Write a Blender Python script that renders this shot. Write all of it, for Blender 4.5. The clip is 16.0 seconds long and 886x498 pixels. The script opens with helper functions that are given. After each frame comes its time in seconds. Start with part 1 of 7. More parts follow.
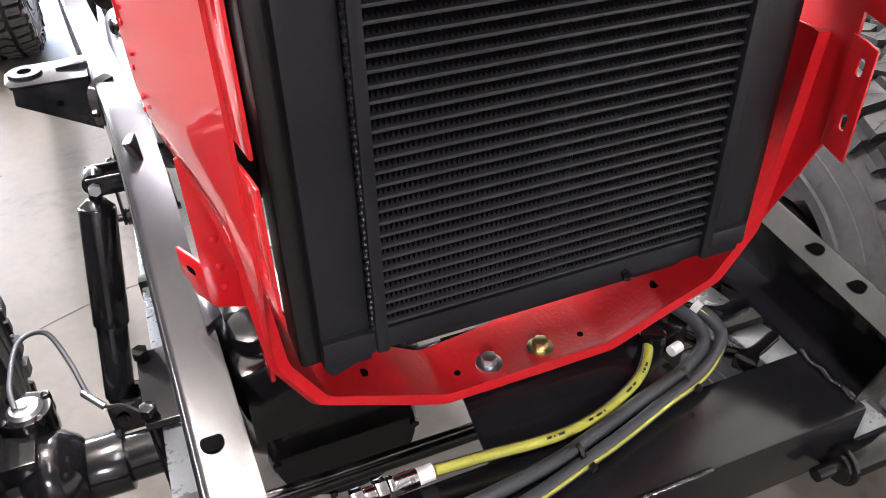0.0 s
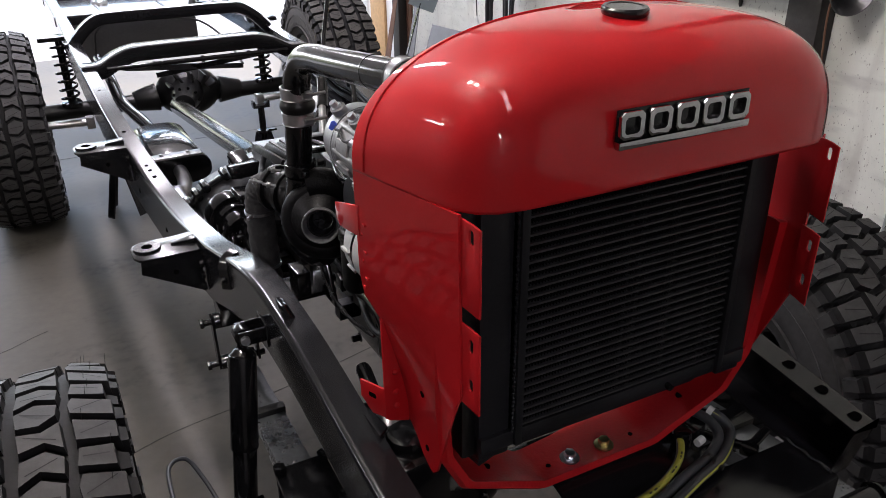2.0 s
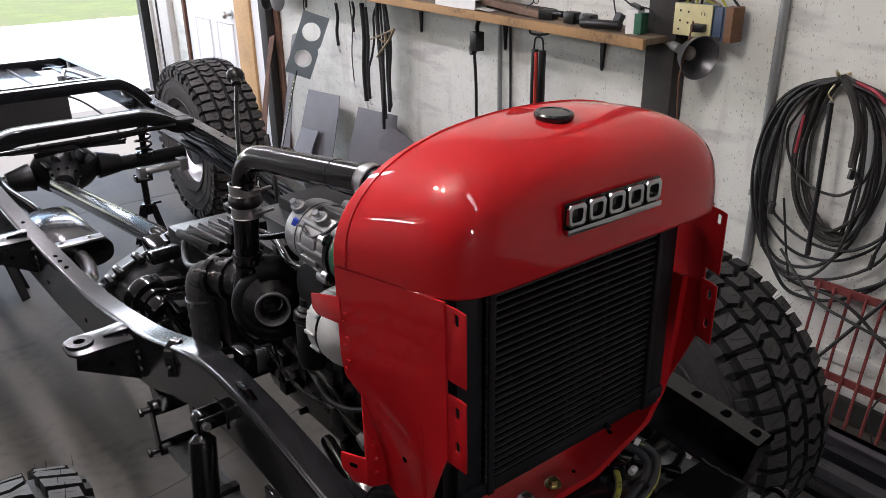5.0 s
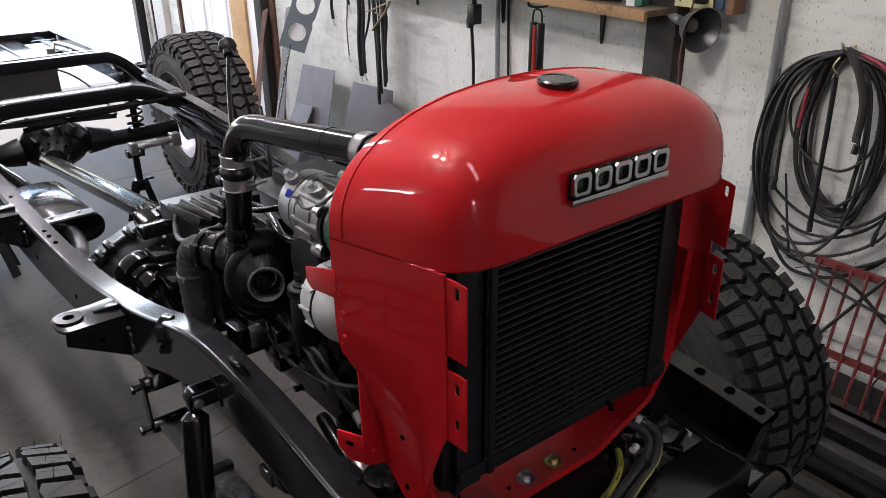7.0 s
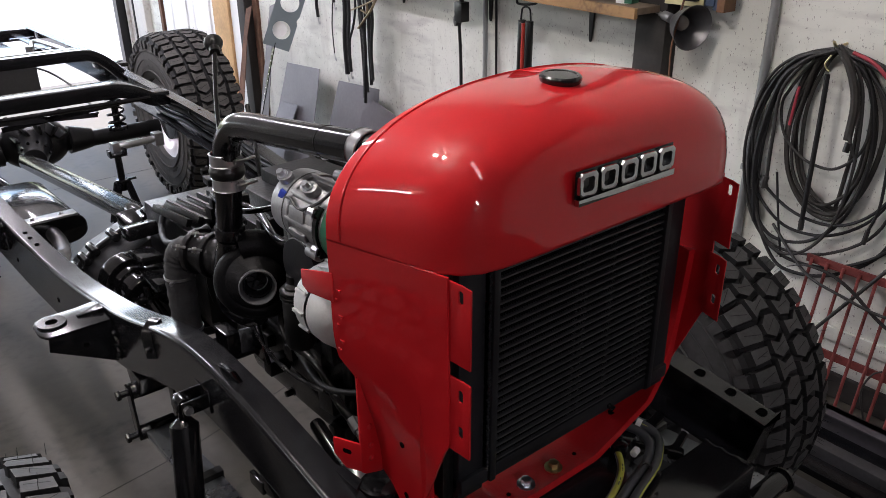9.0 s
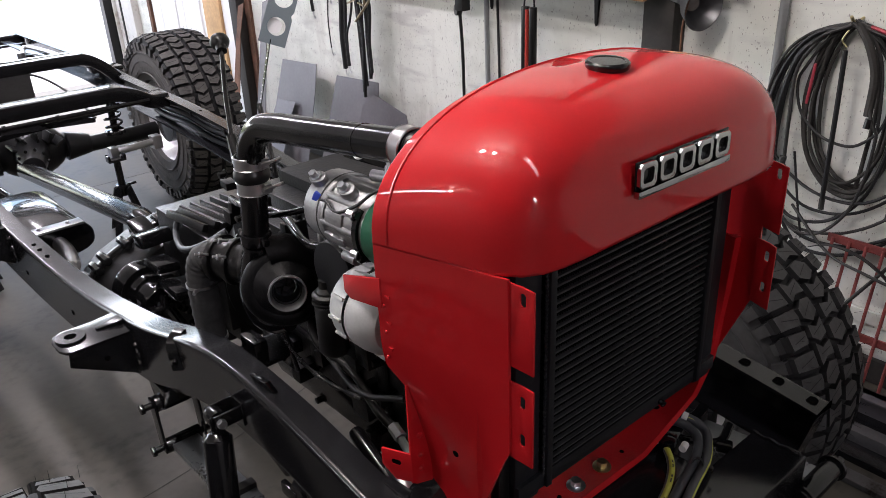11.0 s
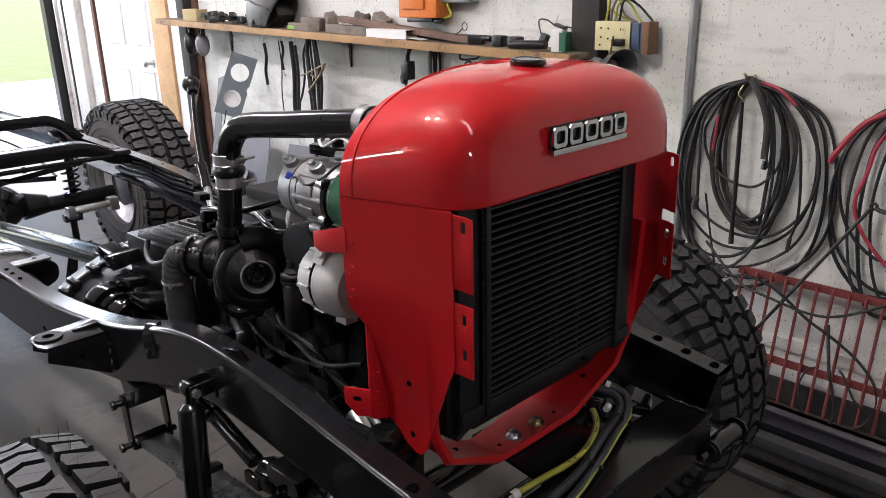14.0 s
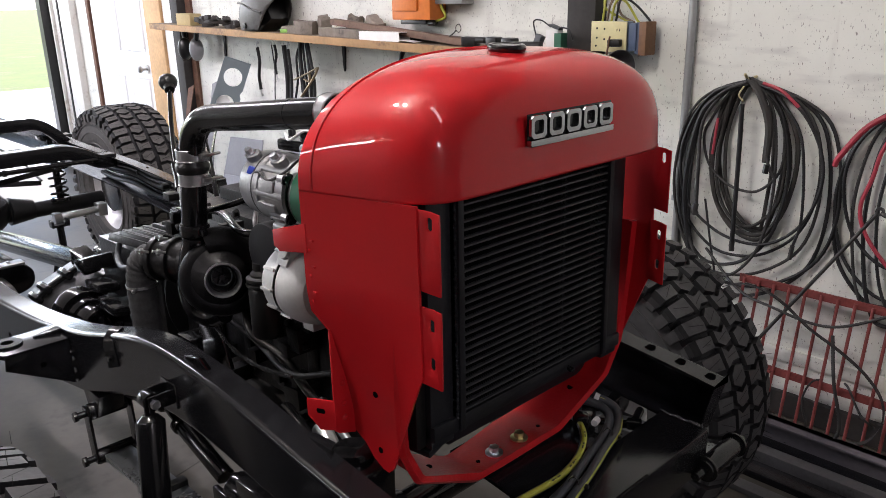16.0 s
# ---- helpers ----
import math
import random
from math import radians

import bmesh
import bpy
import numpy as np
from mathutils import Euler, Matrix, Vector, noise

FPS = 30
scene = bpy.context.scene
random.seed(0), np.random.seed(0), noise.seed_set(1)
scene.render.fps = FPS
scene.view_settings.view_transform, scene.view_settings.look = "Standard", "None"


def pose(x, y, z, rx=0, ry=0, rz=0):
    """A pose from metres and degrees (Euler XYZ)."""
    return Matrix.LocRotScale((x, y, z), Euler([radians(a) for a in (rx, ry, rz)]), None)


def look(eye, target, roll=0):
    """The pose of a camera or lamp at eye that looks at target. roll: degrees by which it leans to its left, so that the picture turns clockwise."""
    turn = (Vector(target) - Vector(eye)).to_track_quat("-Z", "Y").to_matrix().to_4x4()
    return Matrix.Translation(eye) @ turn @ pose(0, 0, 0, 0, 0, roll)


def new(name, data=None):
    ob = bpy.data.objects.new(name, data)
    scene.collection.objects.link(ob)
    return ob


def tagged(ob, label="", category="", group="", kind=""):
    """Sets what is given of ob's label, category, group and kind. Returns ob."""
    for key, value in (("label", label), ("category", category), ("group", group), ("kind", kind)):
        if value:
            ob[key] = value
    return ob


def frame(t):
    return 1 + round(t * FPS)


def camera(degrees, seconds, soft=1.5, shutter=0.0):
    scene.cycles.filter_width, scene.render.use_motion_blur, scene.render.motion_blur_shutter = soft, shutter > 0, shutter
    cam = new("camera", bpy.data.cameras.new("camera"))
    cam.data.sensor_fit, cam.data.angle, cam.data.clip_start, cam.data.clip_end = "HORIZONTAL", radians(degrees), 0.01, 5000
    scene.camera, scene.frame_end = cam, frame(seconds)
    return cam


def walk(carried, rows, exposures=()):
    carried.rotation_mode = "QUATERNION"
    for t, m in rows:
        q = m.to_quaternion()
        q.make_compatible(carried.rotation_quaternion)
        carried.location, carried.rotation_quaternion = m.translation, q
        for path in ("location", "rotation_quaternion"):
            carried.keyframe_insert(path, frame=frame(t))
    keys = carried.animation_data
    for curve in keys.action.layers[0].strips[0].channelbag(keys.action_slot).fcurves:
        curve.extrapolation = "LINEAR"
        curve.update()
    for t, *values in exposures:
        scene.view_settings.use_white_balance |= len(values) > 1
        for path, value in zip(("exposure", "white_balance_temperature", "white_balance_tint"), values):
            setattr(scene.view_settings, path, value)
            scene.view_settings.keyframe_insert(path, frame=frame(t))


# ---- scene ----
cam = camera(59.3, 16.0, 0.6)
PATH = [
    (0, (-0.336, -0.485, 1.393), (0.259, 1.007, 0.201), -1.4),
    (0.5, (-0.43, -0.578, 1.455), (0.251, 0.952, 0.36), 0.1),
    (1, (-0.496, -0.636, 1.509), (0.209, 0.917, 0.464), 0.1),
    (1.5, (-0.577, -0.667, 1.573), (0.163, 0.922, 0.611), -0.2),
    (2, (-0.665, -0.679, 1.606), (0.135, 0.921, 0.713), -0.8),
    (2.5, (-0.732, -0.7, 1.648), (0.207, 0.861, 0.822), -0.4),
    (3, (-0.783, -0.702, 1.683), (0.236, 0.83, 0.898), -0.7),
    (3.5, (-0.81, -0.701, 1.697), (0.248, 0.802, 0.911), -0.7),
    (4, (-0.83, -0.7, 1.709), (0.273, 0.776, 0.93), -0.5),
    (4.2, (-0.841, -0.702, 1.717), (0.269, 0.769, 0.939), -0.7),
    (6.5, (-0.83, -0.671, 1.7), (0.274, 0.774, 0.866), -0.8),
    (7, (-0.825, -0.666, 1.691), (0.283, 0.772, 0.85), -0.7),
    (7.5, (-0.834, -0.679, 1.694), (0.278, 0.759, 0.86), -0.9),
    (8, (-0.842, -0.67, 1.693), (0.277, 0.759, 0.854), -0.6),
    (8.5, (-0.842, -0.651, 1.692), (0.288, 0.772, 0.857), -0.4),
    (8.7, (-0.833, -0.64, 1.686), (0.306, 0.776, 0.85), -0.3),
    (10.8, (-0.809, -0.548, 1.668), (0.317, 0.859, 0.8), -1.5),
    (11, (-0.85, -0.539, 1.672), (0.296, 0.853, 0.808), -2.5),
    (11.5, (-0.901, -0.568, 1.654), (0.279, 0.801, 0.797), -3.1),
    (12, (-0.95, -0.636, 1.612), (0.28, 0.712, 0.794), -2.5),
    (12.5, (-1.005, -0.677, 1.576), (0.255, 0.668, 0.799), -2.3),
    (13, (-1.023, -0.711, 1.572), (0.269, 0.64, 0.86), -1.9),
    (13.5, (-1.032, -0.733, 1.569), (0.272, 0.63, 0.904), -1.7),
    (14, (-1.046, -0.739, 1.562), (0.269, 0.622, 0.916), -1.3),
    (14.5, (-1.05, -0.739, 1.554), (0.273, 0.621, 0.922), -1.1),
    (15, (-1.044, -0.733, 1.547), (0.283, 0.63, 0.928), -1.1),
    (15.5, (-1.03, -0.729, 1.544), (0.297, 0.636, 0.929), -0.9),
    (16, (-0.948, -0.711, 1.513), (0.366, 0.663, 0.894), -1.2),
]
walk(cam, [(t, look(eye, target, roll)) for t, eye, target, roll in PATH], [(t, e, 6500, 17) for t, e in ((0.0, 4.35), (0.5, 3.7), (1.0, 3.1), (1.5, 2.5), (2.0, 1.92), (3.5, 1.87), (8.7, 1.87), (11.0, 2.07), (12.0, 2.15), (16.0, 2.15))])

# ---- light ----
world = bpy.data.worlds.new("sky")
scene.world = world
world.use_nodes = True
sky = world.node_tree.nodes.new("ShaderNodeTexSky")
sky.sky_type, sky.sun_disc = "NISHITA", False
sky.sun_elevation, sky.sun_rotation = radians(48), radians(200)
world.node_tree.links.new(sky.outputs[0], world.node_tree.nodes["Background"].inputs[0])
world.node_tree.nodes["Background"].inputs[1].default_value = 0.15


def lamp(name, kind, m, power, colour, size=(0.1, 0.1), angle=0.5):
    data = bpy.data.lights.new(name, kind)
    data.energy, data.color = power, colour
    if kind == "AREA":
        data.shape, data.size, data.size_y = "RECTANGLE", size[0], size[1]
    if kind == "SUN":
        data.angle = radians(angle)
    if kind == "POINT":
        data.shadow_soft_size = size[0]
    ob = new(name, data)
    ob.matrix_world = m
    return ob


lamp("sun", "SUN", pose(0, 20, 20, 42, 0, 160), 2.4, (1.0, 0.95, 0.88))
# daylight of the open garage door, in the upper part of its opening
lamp("door_daylight", "AREA", pose(-0.95, 7.26, 2.05, -68, 0, 0), 32, (0.93, 0.97, 1.0), (5.0, 0.42))
# ceiling lights of the garage: twin tubes (x, y, turn, power) and bare bulbs
# the last tube is an unseen fill, added to brighten lower wall and tyre
TUBES = [(-0.35, -0.75, 0.0, 0.1), (-4.3, 2.7, 0.0, 11.0), (-0.15, 3.3, 0.0, 13), (-0.15, 5.0, 0.0, 6), (-1.3, -4.1, 0.0, 15.0)]
BULBS = [(-0.62, 0.92), (-0.60, 0.66), (-3.7, 1.75)]
for x, y, turn, power in TUBES:
    lamp("tube_lamp", "AREA", pose(x, y, 2.86, 0, 0, turn), power, (0.99, 0.955, 1.02), (0.10, 1.15))
for x, y in BULBS:
    lamp("bulb_lamp", "POINT", pose(x, y, 2.70), 7.0, (1.0, 0.97, 0.92), (0.035, 0))

# ---- materials ----


def mat(name, base, rough=0.5, metal=0.0, vary=0.12, scale=6.0, fine=60.0, bump=0.1, coat=0.0, rvar=0.1, spec=0.5, stain=None, dist=0.002, per_object=0.0):
    """A surface with two scales of variation in colour and gloss, and fine relief."""
    m = bpy.data.materials.new(name)
    m.use_nodes = True
    n, l = m.node_tree.nodes, m.node_tree.links
    b = n["Principled BSDF"]
    b.inputs["Metallic"].default_value = metal
    b.inputs["Coat Weight"].default_value = coat
    b.inputs["Coat Roughness"].default_value = 0.04
    b.inputs["Specular IOR Level"].default_value = spec
    co = n.new("ShaderNodeTexCoord")
    big, small = n.new("ShaderNodeTexNoise"), n.new("ShaderNodeTexNoise")
    big.inputs["Scale"].default_value, small.inputs["Scale"].default_value = scale, fine
    big.inputs["Detail"].default_value, small.inputs["Detail"].default_value = 4, 3
    for t in (big, small):
        l.new(co.outputs["Object"], t.inputs["Vector"])
    mix = n.new("ShaderNodeMath")
    mix.operation = "MULTIPLY_ADD"
    mix.inputs[1].default_value = 0.35
    l.new(small.outputs[0], mix.inputs[0])
    scaled = n.new("ShaderNodeMath")
    scaled.operation = "MULTIPLY"
    scaled.inputs[1].default_value = 0.65
    l.new(big.outputs[0], scaled.inputs[0])
    l.new(scaled.outputs[0], mix.inputs[2])
    ramp = n.new("ShaderNodeValToRGB")
    dark = stain or [c * (1 - vary) for c in base]
    light = [min(1, c * (1 + vary)) for c in base]
    ramp.color_ramp.elements[0].position, ramp.color_ramp.elements[1].position = 0.32, 0.68
    ramp.color_ramp.elements[0].color, ramp.color_ramp.elements[1].color = (*dark, 1), (*light, 1)
    if stain:
        mid = ramp.color_ramp.elements.new(0.45)
        mid.color = (*base, 1)
    l.new(mix.outputs[0], ramp.inputs[0])
    colour = ramp.outputs[0]
    if per_object:
        info, hsv = n.new("ShaderNodeObjectInfo"), n.new("ShaderNodeHueSaturation")
        span = n.new("ShaderNodeMapRange")
        span.inputs["To Min"].default_value, span.inputs["To Max"].default_value = 1 - per_object, 1 + per_object
        l.new(info.outputs["Random"], span.inputs["Value"])
        l.new(span.outputs[0], hsv.inputs["Value"])
        l.new(colour, hsv.inputs["Color"])
        colour = hsv.outputs[0]
    l.new(colour, b.inputs["Base Color"])
    rr = n.new("ShaderNodeMapRange")
    rr.inputs["To Min"].default_value, rr.inputs["To Max"].default_value = max(0.02, rough - rvar), min(1, rough + rvar)
    l.new(mix.outputs[0], rr.inputs["Value"])
    l.new(rr.outputs[0], b.inputs["Roughness"])
    if bump:
        bp = n.new("ShaderNodeBump")
        bp.inputs["Strength"].default_value, bp.inputs["Distance"].default_value = bump, dist
        l.new(small.outputs[0], bp.inputs["Height"])
        l.new(bp.outputs[0], b.inputs["Normal"])
    return m


def glow(name, colour, strength):
    m = bpy.data.materials.new(name)
    m.use_nodes = True
    b = m.node_tree.nodes["Principled BSDF"]
    b.inputs["Base Color"].default_value = (0.9, 0.9, 0.9, 1)
    b.inputs["Emission Color"].default_value = (*colour, 1)
    b.inputs["Emission Strength"].default_value = strength
    return m


def wall_paint():
    """Old whitewash: cloudy white with run-down streaks, grey scuffs and small dark chips."""
    m = mat("whitewashed_wall", (0.70, 0.71, 0.66), 0.85, 0, 0.05, 2.2, 14, 0.5, rvar=0.05, stain=(0.57, 0.58, 0.53), dist=0.004)
    n, l = m.node_tree.nodes, m.node_tree.links
    b = n["Principled BSDF"]
    colour = b.inputs["Base Color"].links[0].from_socket
    co = n.new("ShaderNodeTexCoord")
    for scale, size, lo, hi, tone, weight in (((1, 1, 0.16), 9.0, 0.58, 0.72, (0.42, 0.40, 0.37), 0.55), ((1, 1.3, 0.8), 55.0, 0.66, 0.71, (0.16, 0.15, 0.14), 0.6),
                                              ((1, 0.5, 2.0), 6.5, 0.56, 0.70, (0.44, 0.435, 0.42), 0.65), ((1, 1.6, 0.8), 105.0, 0.655, 0.69, (0.10, 0.09, 0.085), 0.75), ((1, 2.4, 0.7), 62.0, 0.70, 0.74, (0.10, 0.095, 0.09), 0.6)):
        mp, nz, ramp, mix = n.new("ShaderNodeMapping"), n.new("ShaderNodeTexNoise"), n.new("ShaderNodeMapRange"), n.new("ShaderNodeMix")
        mp.inputs["Scale"].default_value = scale
        nz.inputs["Scale"].default_value, nz.inputs["Detail"].default_value = size, 5
        ramp.inputs["From Min"].default_value, ramp.inputs["From Max"].default_value = lo, hi
        ramp.inputs["To Max"].default_value = weight
        mix.data_type = "RGBA"
        l.new(co.outputs["Object"], mp.inputs["Vector"]), l.new(mp.outputs[0], nz.inputs["Vector"]), l.new(nz.outputs[0], ramp.inputs["Value"])
        l.new(ramp.outputs[0], mix.inputs["Factor"]), l.new(colour, mix.inputs[6])
        mix.inputs[7].default_value = (*tone, 1)
        colour = mix.outputs[2]
    l.new(colour, b.inputs["Base Color"])
    return m



RED = mat("red_paint", (0.53, 0.012, 0.016), 0.5, 0, 0.05, 3, 260, 0.03, coat=1.0, rvar=0.05, spec=0.08, dist=0.0005)
BLACK = mat("gloss_black_paint", (0.006, 0.006, 0.0068), 0.14, 0, 0.3, 8, 110, 0.05, rvar=0.07, dist=0.0006)
SATIN = mat("satin_black_paint", (0.009, 0.009, 0.0105), 0.19, 0, 0.3, 8, 200, 0.04, rvar=0.06, spec=0.4, dist=0.0004)
CAST = mat("black_cast_iron", (0.005, 0.005, 0.0055), 0.34, 0, 0.4, 10, 120, 0.35, rvar=0.14, spec=0.3, dist=0.002)
REDROUGH = mat("red_paint_over_rough_steel", (0.50, 0.011, 0.015), 0.34, 0, 0.10, 5, 170, 0.45, rvar=0.10, spec=0.25, dist=0.0012)
# for uncut holes: black pieces on the surface, their inner shade as colour
HOLE = mat("hole_shade_black", (0.003, 0.003, 0.003), 0.95, 0, 0.1, 10, 60, 0.0, rvar=0.02, spec=0.0)
CORE = mat("core_black", (0.0115, 0.012, 0.0145), 0.4, 0, 0.3, 10, 200, 0.1, rvar=0.1, spec=0.3)
FINM = mat("fin_metal", (0.12, 0.12, 0.125), 0.25, 0.9, 0.3, 20, 300, 0.1, rvar=0.1)
RUBBER = mat("tyre_rubber", (0.010, 0.010, 0.011), 0.7, 0, 0.35, 7, 90, 0.25, rvar=0.12, spec=0.35)
PALERUBBER = mat("worn_tread_daylit_side_rubber", (0.042, 0.042, 0.043), 0.6, 0, 0.4, 9, 70, 0.4, rvar=0.12, spec=0.4)
TUBEBLACK = mat("tube_black", (0.028, 0.028, 0.031), 0.35, 0, 0.3, 30, 300, 0.1, rvar=0.1, spec=0.5)
CHROME = mat("chrome", (0.50, 0.50, 0.51), 0.06, 1.0, 0.08, 20, 200, 0.02, rvar=0.05)
STEEL = mat("bright_steel", (0.55, 0.55, 0.56), 0.32, 1.0, 0.15, 12, 150, 0.1, rvar=0.1)
ZINC = mat("zinc_bolt", (0.62, 0.64, 0.68), 0.3, 1.0, 0.15, 40, 200, 0.1, rvar=0.1)
BRASSB = mat("yellow_zinc_bolt", (0.6, 0.52, 0.3), 0.32, 1.0, 0.2, 40, 200, 0.1, rvar=0.1)
ALU = mat("cast_aluminium", (0.34, 0.345, 0.355), 0.38, 0.75, 0.25, 14, 160, 0.4, rvar=0.12, dist=0.001)
GREYP = mat("light_grey_casting", (0.55, 0.56, 0.56), 0.5, 0.3, 0.1, 14, 160, 0.3, rvar=0.1, dist=0.001)
GREEN = mat("green_paint", (0.01, 0.10, 0.05), 0.35, 0, 0.1, 14, 100, 0.1)
WRAP = mat("exhaust_wrap", (0.03, 0.03, 0.031), 0.8, 0, 0.4, 30, 220, 0.5, rvar=0.1)
HOSE = mat("grey_hose", (0.042, 0.046, 0.052), 0.5, 0, 0.15, 14, 300, 0.3, rvar=0.08, dist=0.001)
HOSEY = mat("yellow_hose", (0.42, 0.42, 0.06), 0.5, 0, 0.25, 14, 300, 0.2, rvar=0.08, dist=0.001)
WHITEP = mat("white_plastic", (0.75, 0.75, 0.74), 0.45, 0, 0.05, 20, 100, 0.05)
PLASTIC = mat("black_plastic", (0.006, 0.006, 0.006), 0.35, 0, 0.2, 20, 150, 0.1)
WALLM = wall_paint()
FLOORM = mat("garage_concrete", (0.080, 0.072, 0.060), 0.55, 0, 0.34, 2.6, 26, 0.3, rvar=0.16, spec=0.3, stain=(0.040, 0.036, 0.030), dist=0.002)
DIMWALL = mat("bare_block_wall", (0.17, 0.165, 0.16), 0.9, 0, 0.15, 2, 20, 0.3)
CEILM = mat("ceiling_board", (0.42, 0.40, 0.385), 0.9, 0, 0.1, 2, 30, 0.1)
APRON = mat("outdoor_concrete", (0.55, 0.54, 0.52), 0.9, 0, 0.08, 0.8, 20, 0.2)
GRASSM = mat("lawn", (0.105, 0.135, 0.03), 0.9, 0, 0.5, 0.9, 9, 0.8, stain=(0.17, 0.17, 0.06))
DOORM = mat("white_door_paint", (0.80, 0.80, 0.81), 0.45, 0, 0.04, 3, 60, 0.05)
PINE = mat("pine_board", (0.56, 0.35, 0.17), 0.7, 0, 0.2, 5, 40, 0.2, rvar=0.08)
OLDWOOD = mat("worn_shelf_wood", (0.20, 0.15, 0.105), 0.8, 0, 0.35, 5, 50, 0.4, rvar=0.1)
DARKWOOD = mat("dark_post_wood", (0.03, 0.027, 0.025), 0.75, 0, 0.4, 5, 50, 0.4)
RUST = mat("rusty_steel", (0.14, 0.07, 0.045), 0.85, 0.2, 0.4, 12, 80, 0.5)
GALV = mat("galvanised_pipe", (0.34, 0.35, 0.35), 0.5, 0.7, 0.12, 8, 60, 0.1)
CABLE = mat("black_cable", (0.009, 0.009, 0.010), 0.5, 0, 0.3, 14, 100, 0.2)
GREYPLATE = mat("grey_gasket_plate", (0.15, 0.185, 0.20), 0.5, 0.1, 0.06, 6, 80, 0.05)
REDRUST = mat("rusty_red_paint", (0.20, 0.040, 0.036), 0.7, 0, 0.4, 14, 80, 0.4)

# ---- mesh helpers ----


def box(bm, c, s, r=(0, 0, 0)):
    """A box round c, s = its three sizes, r = its turn in degrees."""
    return bmesh.ops.create_cube(bm, size=1, matrix=pose(*c, *r) @ Matrix.Diagonal((*s, 1)))["verts"]


def cyl(bm, a, b, r, r2=None, n=20):
    a, b = Vector(a), Vector(b)
    d = b - a
    m = Matrix.Translation((a + b) / 2) @ d.to_track_quat("Z", "Y").to_matrix().to_4x4()
    return bmesh.ops.create_cone(bm, cap_ends=True, segments=n, radius1=r, radius2=r if r2 is None else r2, depth=d.length, matrix=m)["verts"]


def ball(bm, c, r, s=(1, 1, 1), n=14):
    return bmesh.ops.create_uvsphere(bm, u_segments=n, v_segments=n // 2 + 1, radius=r, matrix=Matrix.Translation(c) @ Matrix.Diagonal((*s, 1)))["verts"]


def smooth_path(pts, step=8):
    p = [Vector(q) for q in pts]
    if len(p) < 3:
        return p
    out = []
    ext = [2 * p[0] - p[1]] + p + [2 * p[-1] - p[-2]]
    for i in range(1, len(ext) - 2):
        a, b, c, d = ext[i - 1:i + 3]
        for k in range(step):
            t = k / step
            out.append(0.5 * (2 * b + (c - a) * t + (2 * a - 5 * b + 4 * c - d) * t * t + (3 * b - a - 3 * c + d) * t ** 3))
    out.append(p[-1])
    return out


def sweep(bm, pts, r, n=10, step=8, ring=None):
    """A tube (or the profile ring, a list of side/up pairs) along a smooth line; r may be a function of 0..1."""
    p = smooth_path(pts, step) if step > 1 else [Vector(q) for q in pts]
    up, rings = None, []
    for i, q in enumerate(p):
        d = (p[min(i + 1, len(p) - 1)] - p[max(i - 1, 0)]).normalized()
        if up is None:
            up = d.orthogonal().normalized() if ring is None else (Vector((0, 0, 1)) - d * d.z).normalized()
        else:
            up = (up - d * up.dot(d)).normalized()
        side = d.cross(up)
        rad = r(i / (len(p) - 1)) if callable(r) else r
        shape = ring or [(math.cos(math.tau * k / n), math.sin(math.tau * k / n)) for k in range(n)]
        rings.append([bm.verts.new(q + (side * u + up * v) * rad) for u, v in shape])
    m = len(rings[0])
    for a, b in zip(rings, rings[1:]):
        for k in range(m):
            bm.faces.new((a[k], a[(k + 1) % m], b[(k + 1) % m], b[k]))
    bm.faces.new(rings[0][::-1]), bm.faces.new(rings[-1])
    return rings


def prism(bm, outline, place, thick):
    """A plate: the outline (2D) lifted by thick, and put where place(u, v, w) says."""
    lo = [bm.verts.new(place(u, v, 0)) for u, v in outline]
    hi = [bm.verts.new(place(u, v, thick)) for u, v in outline]
    n = len(outline)
    fs = [bm.faces.new(lo[::-1]), bm.faces.new(hi)]
    for k in range(n):
        fs.append(bm.faces.new((lo[k], lo[(k + 1) % n], hi[(k + 1) % n], hi[k])))
    return fs


def pierced(bm, outline, holes, place, thick):
    """A plate like prism's, with holes through it."""
    caps = []
    for w in (0.0, thick):
        loops, edges = [], []
        for line in [outline] + holes:
            vs = [bm.verts.new(place(u, v, w)) for u, v in line]
            edges += [bm.edges.new((vs[i], vs[(i + 1) % len(vs)])) for i in range(len(vs))]
            loops.append(vs)
        bmesh.ops.triangle_fill(bm, edges=edges, use_beauty=True)
        caps.append(loops)
    for a, b in zip(*caps):
        for i in range(len(a)):
            bm.faces.new((a[i], a[(i + 1) % len(a)], b[(i + 1) % len(a)], b[i]))


def grid_faces(bm, rows, closed=False):
    vs = [[bm.verts.new(p) for p in row] for row in rows]
    for a, b in zip(vs, vs[1:]):
        m = len(a)
        for k in range(m if closed else m - 1):
            bm.faces.new((a[k], a[(k + 1) % m], b[(k + 1) % m], b[k]))
    return vs


def turned(bm, profile, m, n=32):
    """A lathe form: profile (radius, height) round the z axis of m."""
    rows = [[m @ Vector((r * math.cos(math.tau * k / n), r * math.sin(math.tau * k / n), h)) for k in range(n)] for r, h in profile]
    return grid_faces(bm, rows, True)


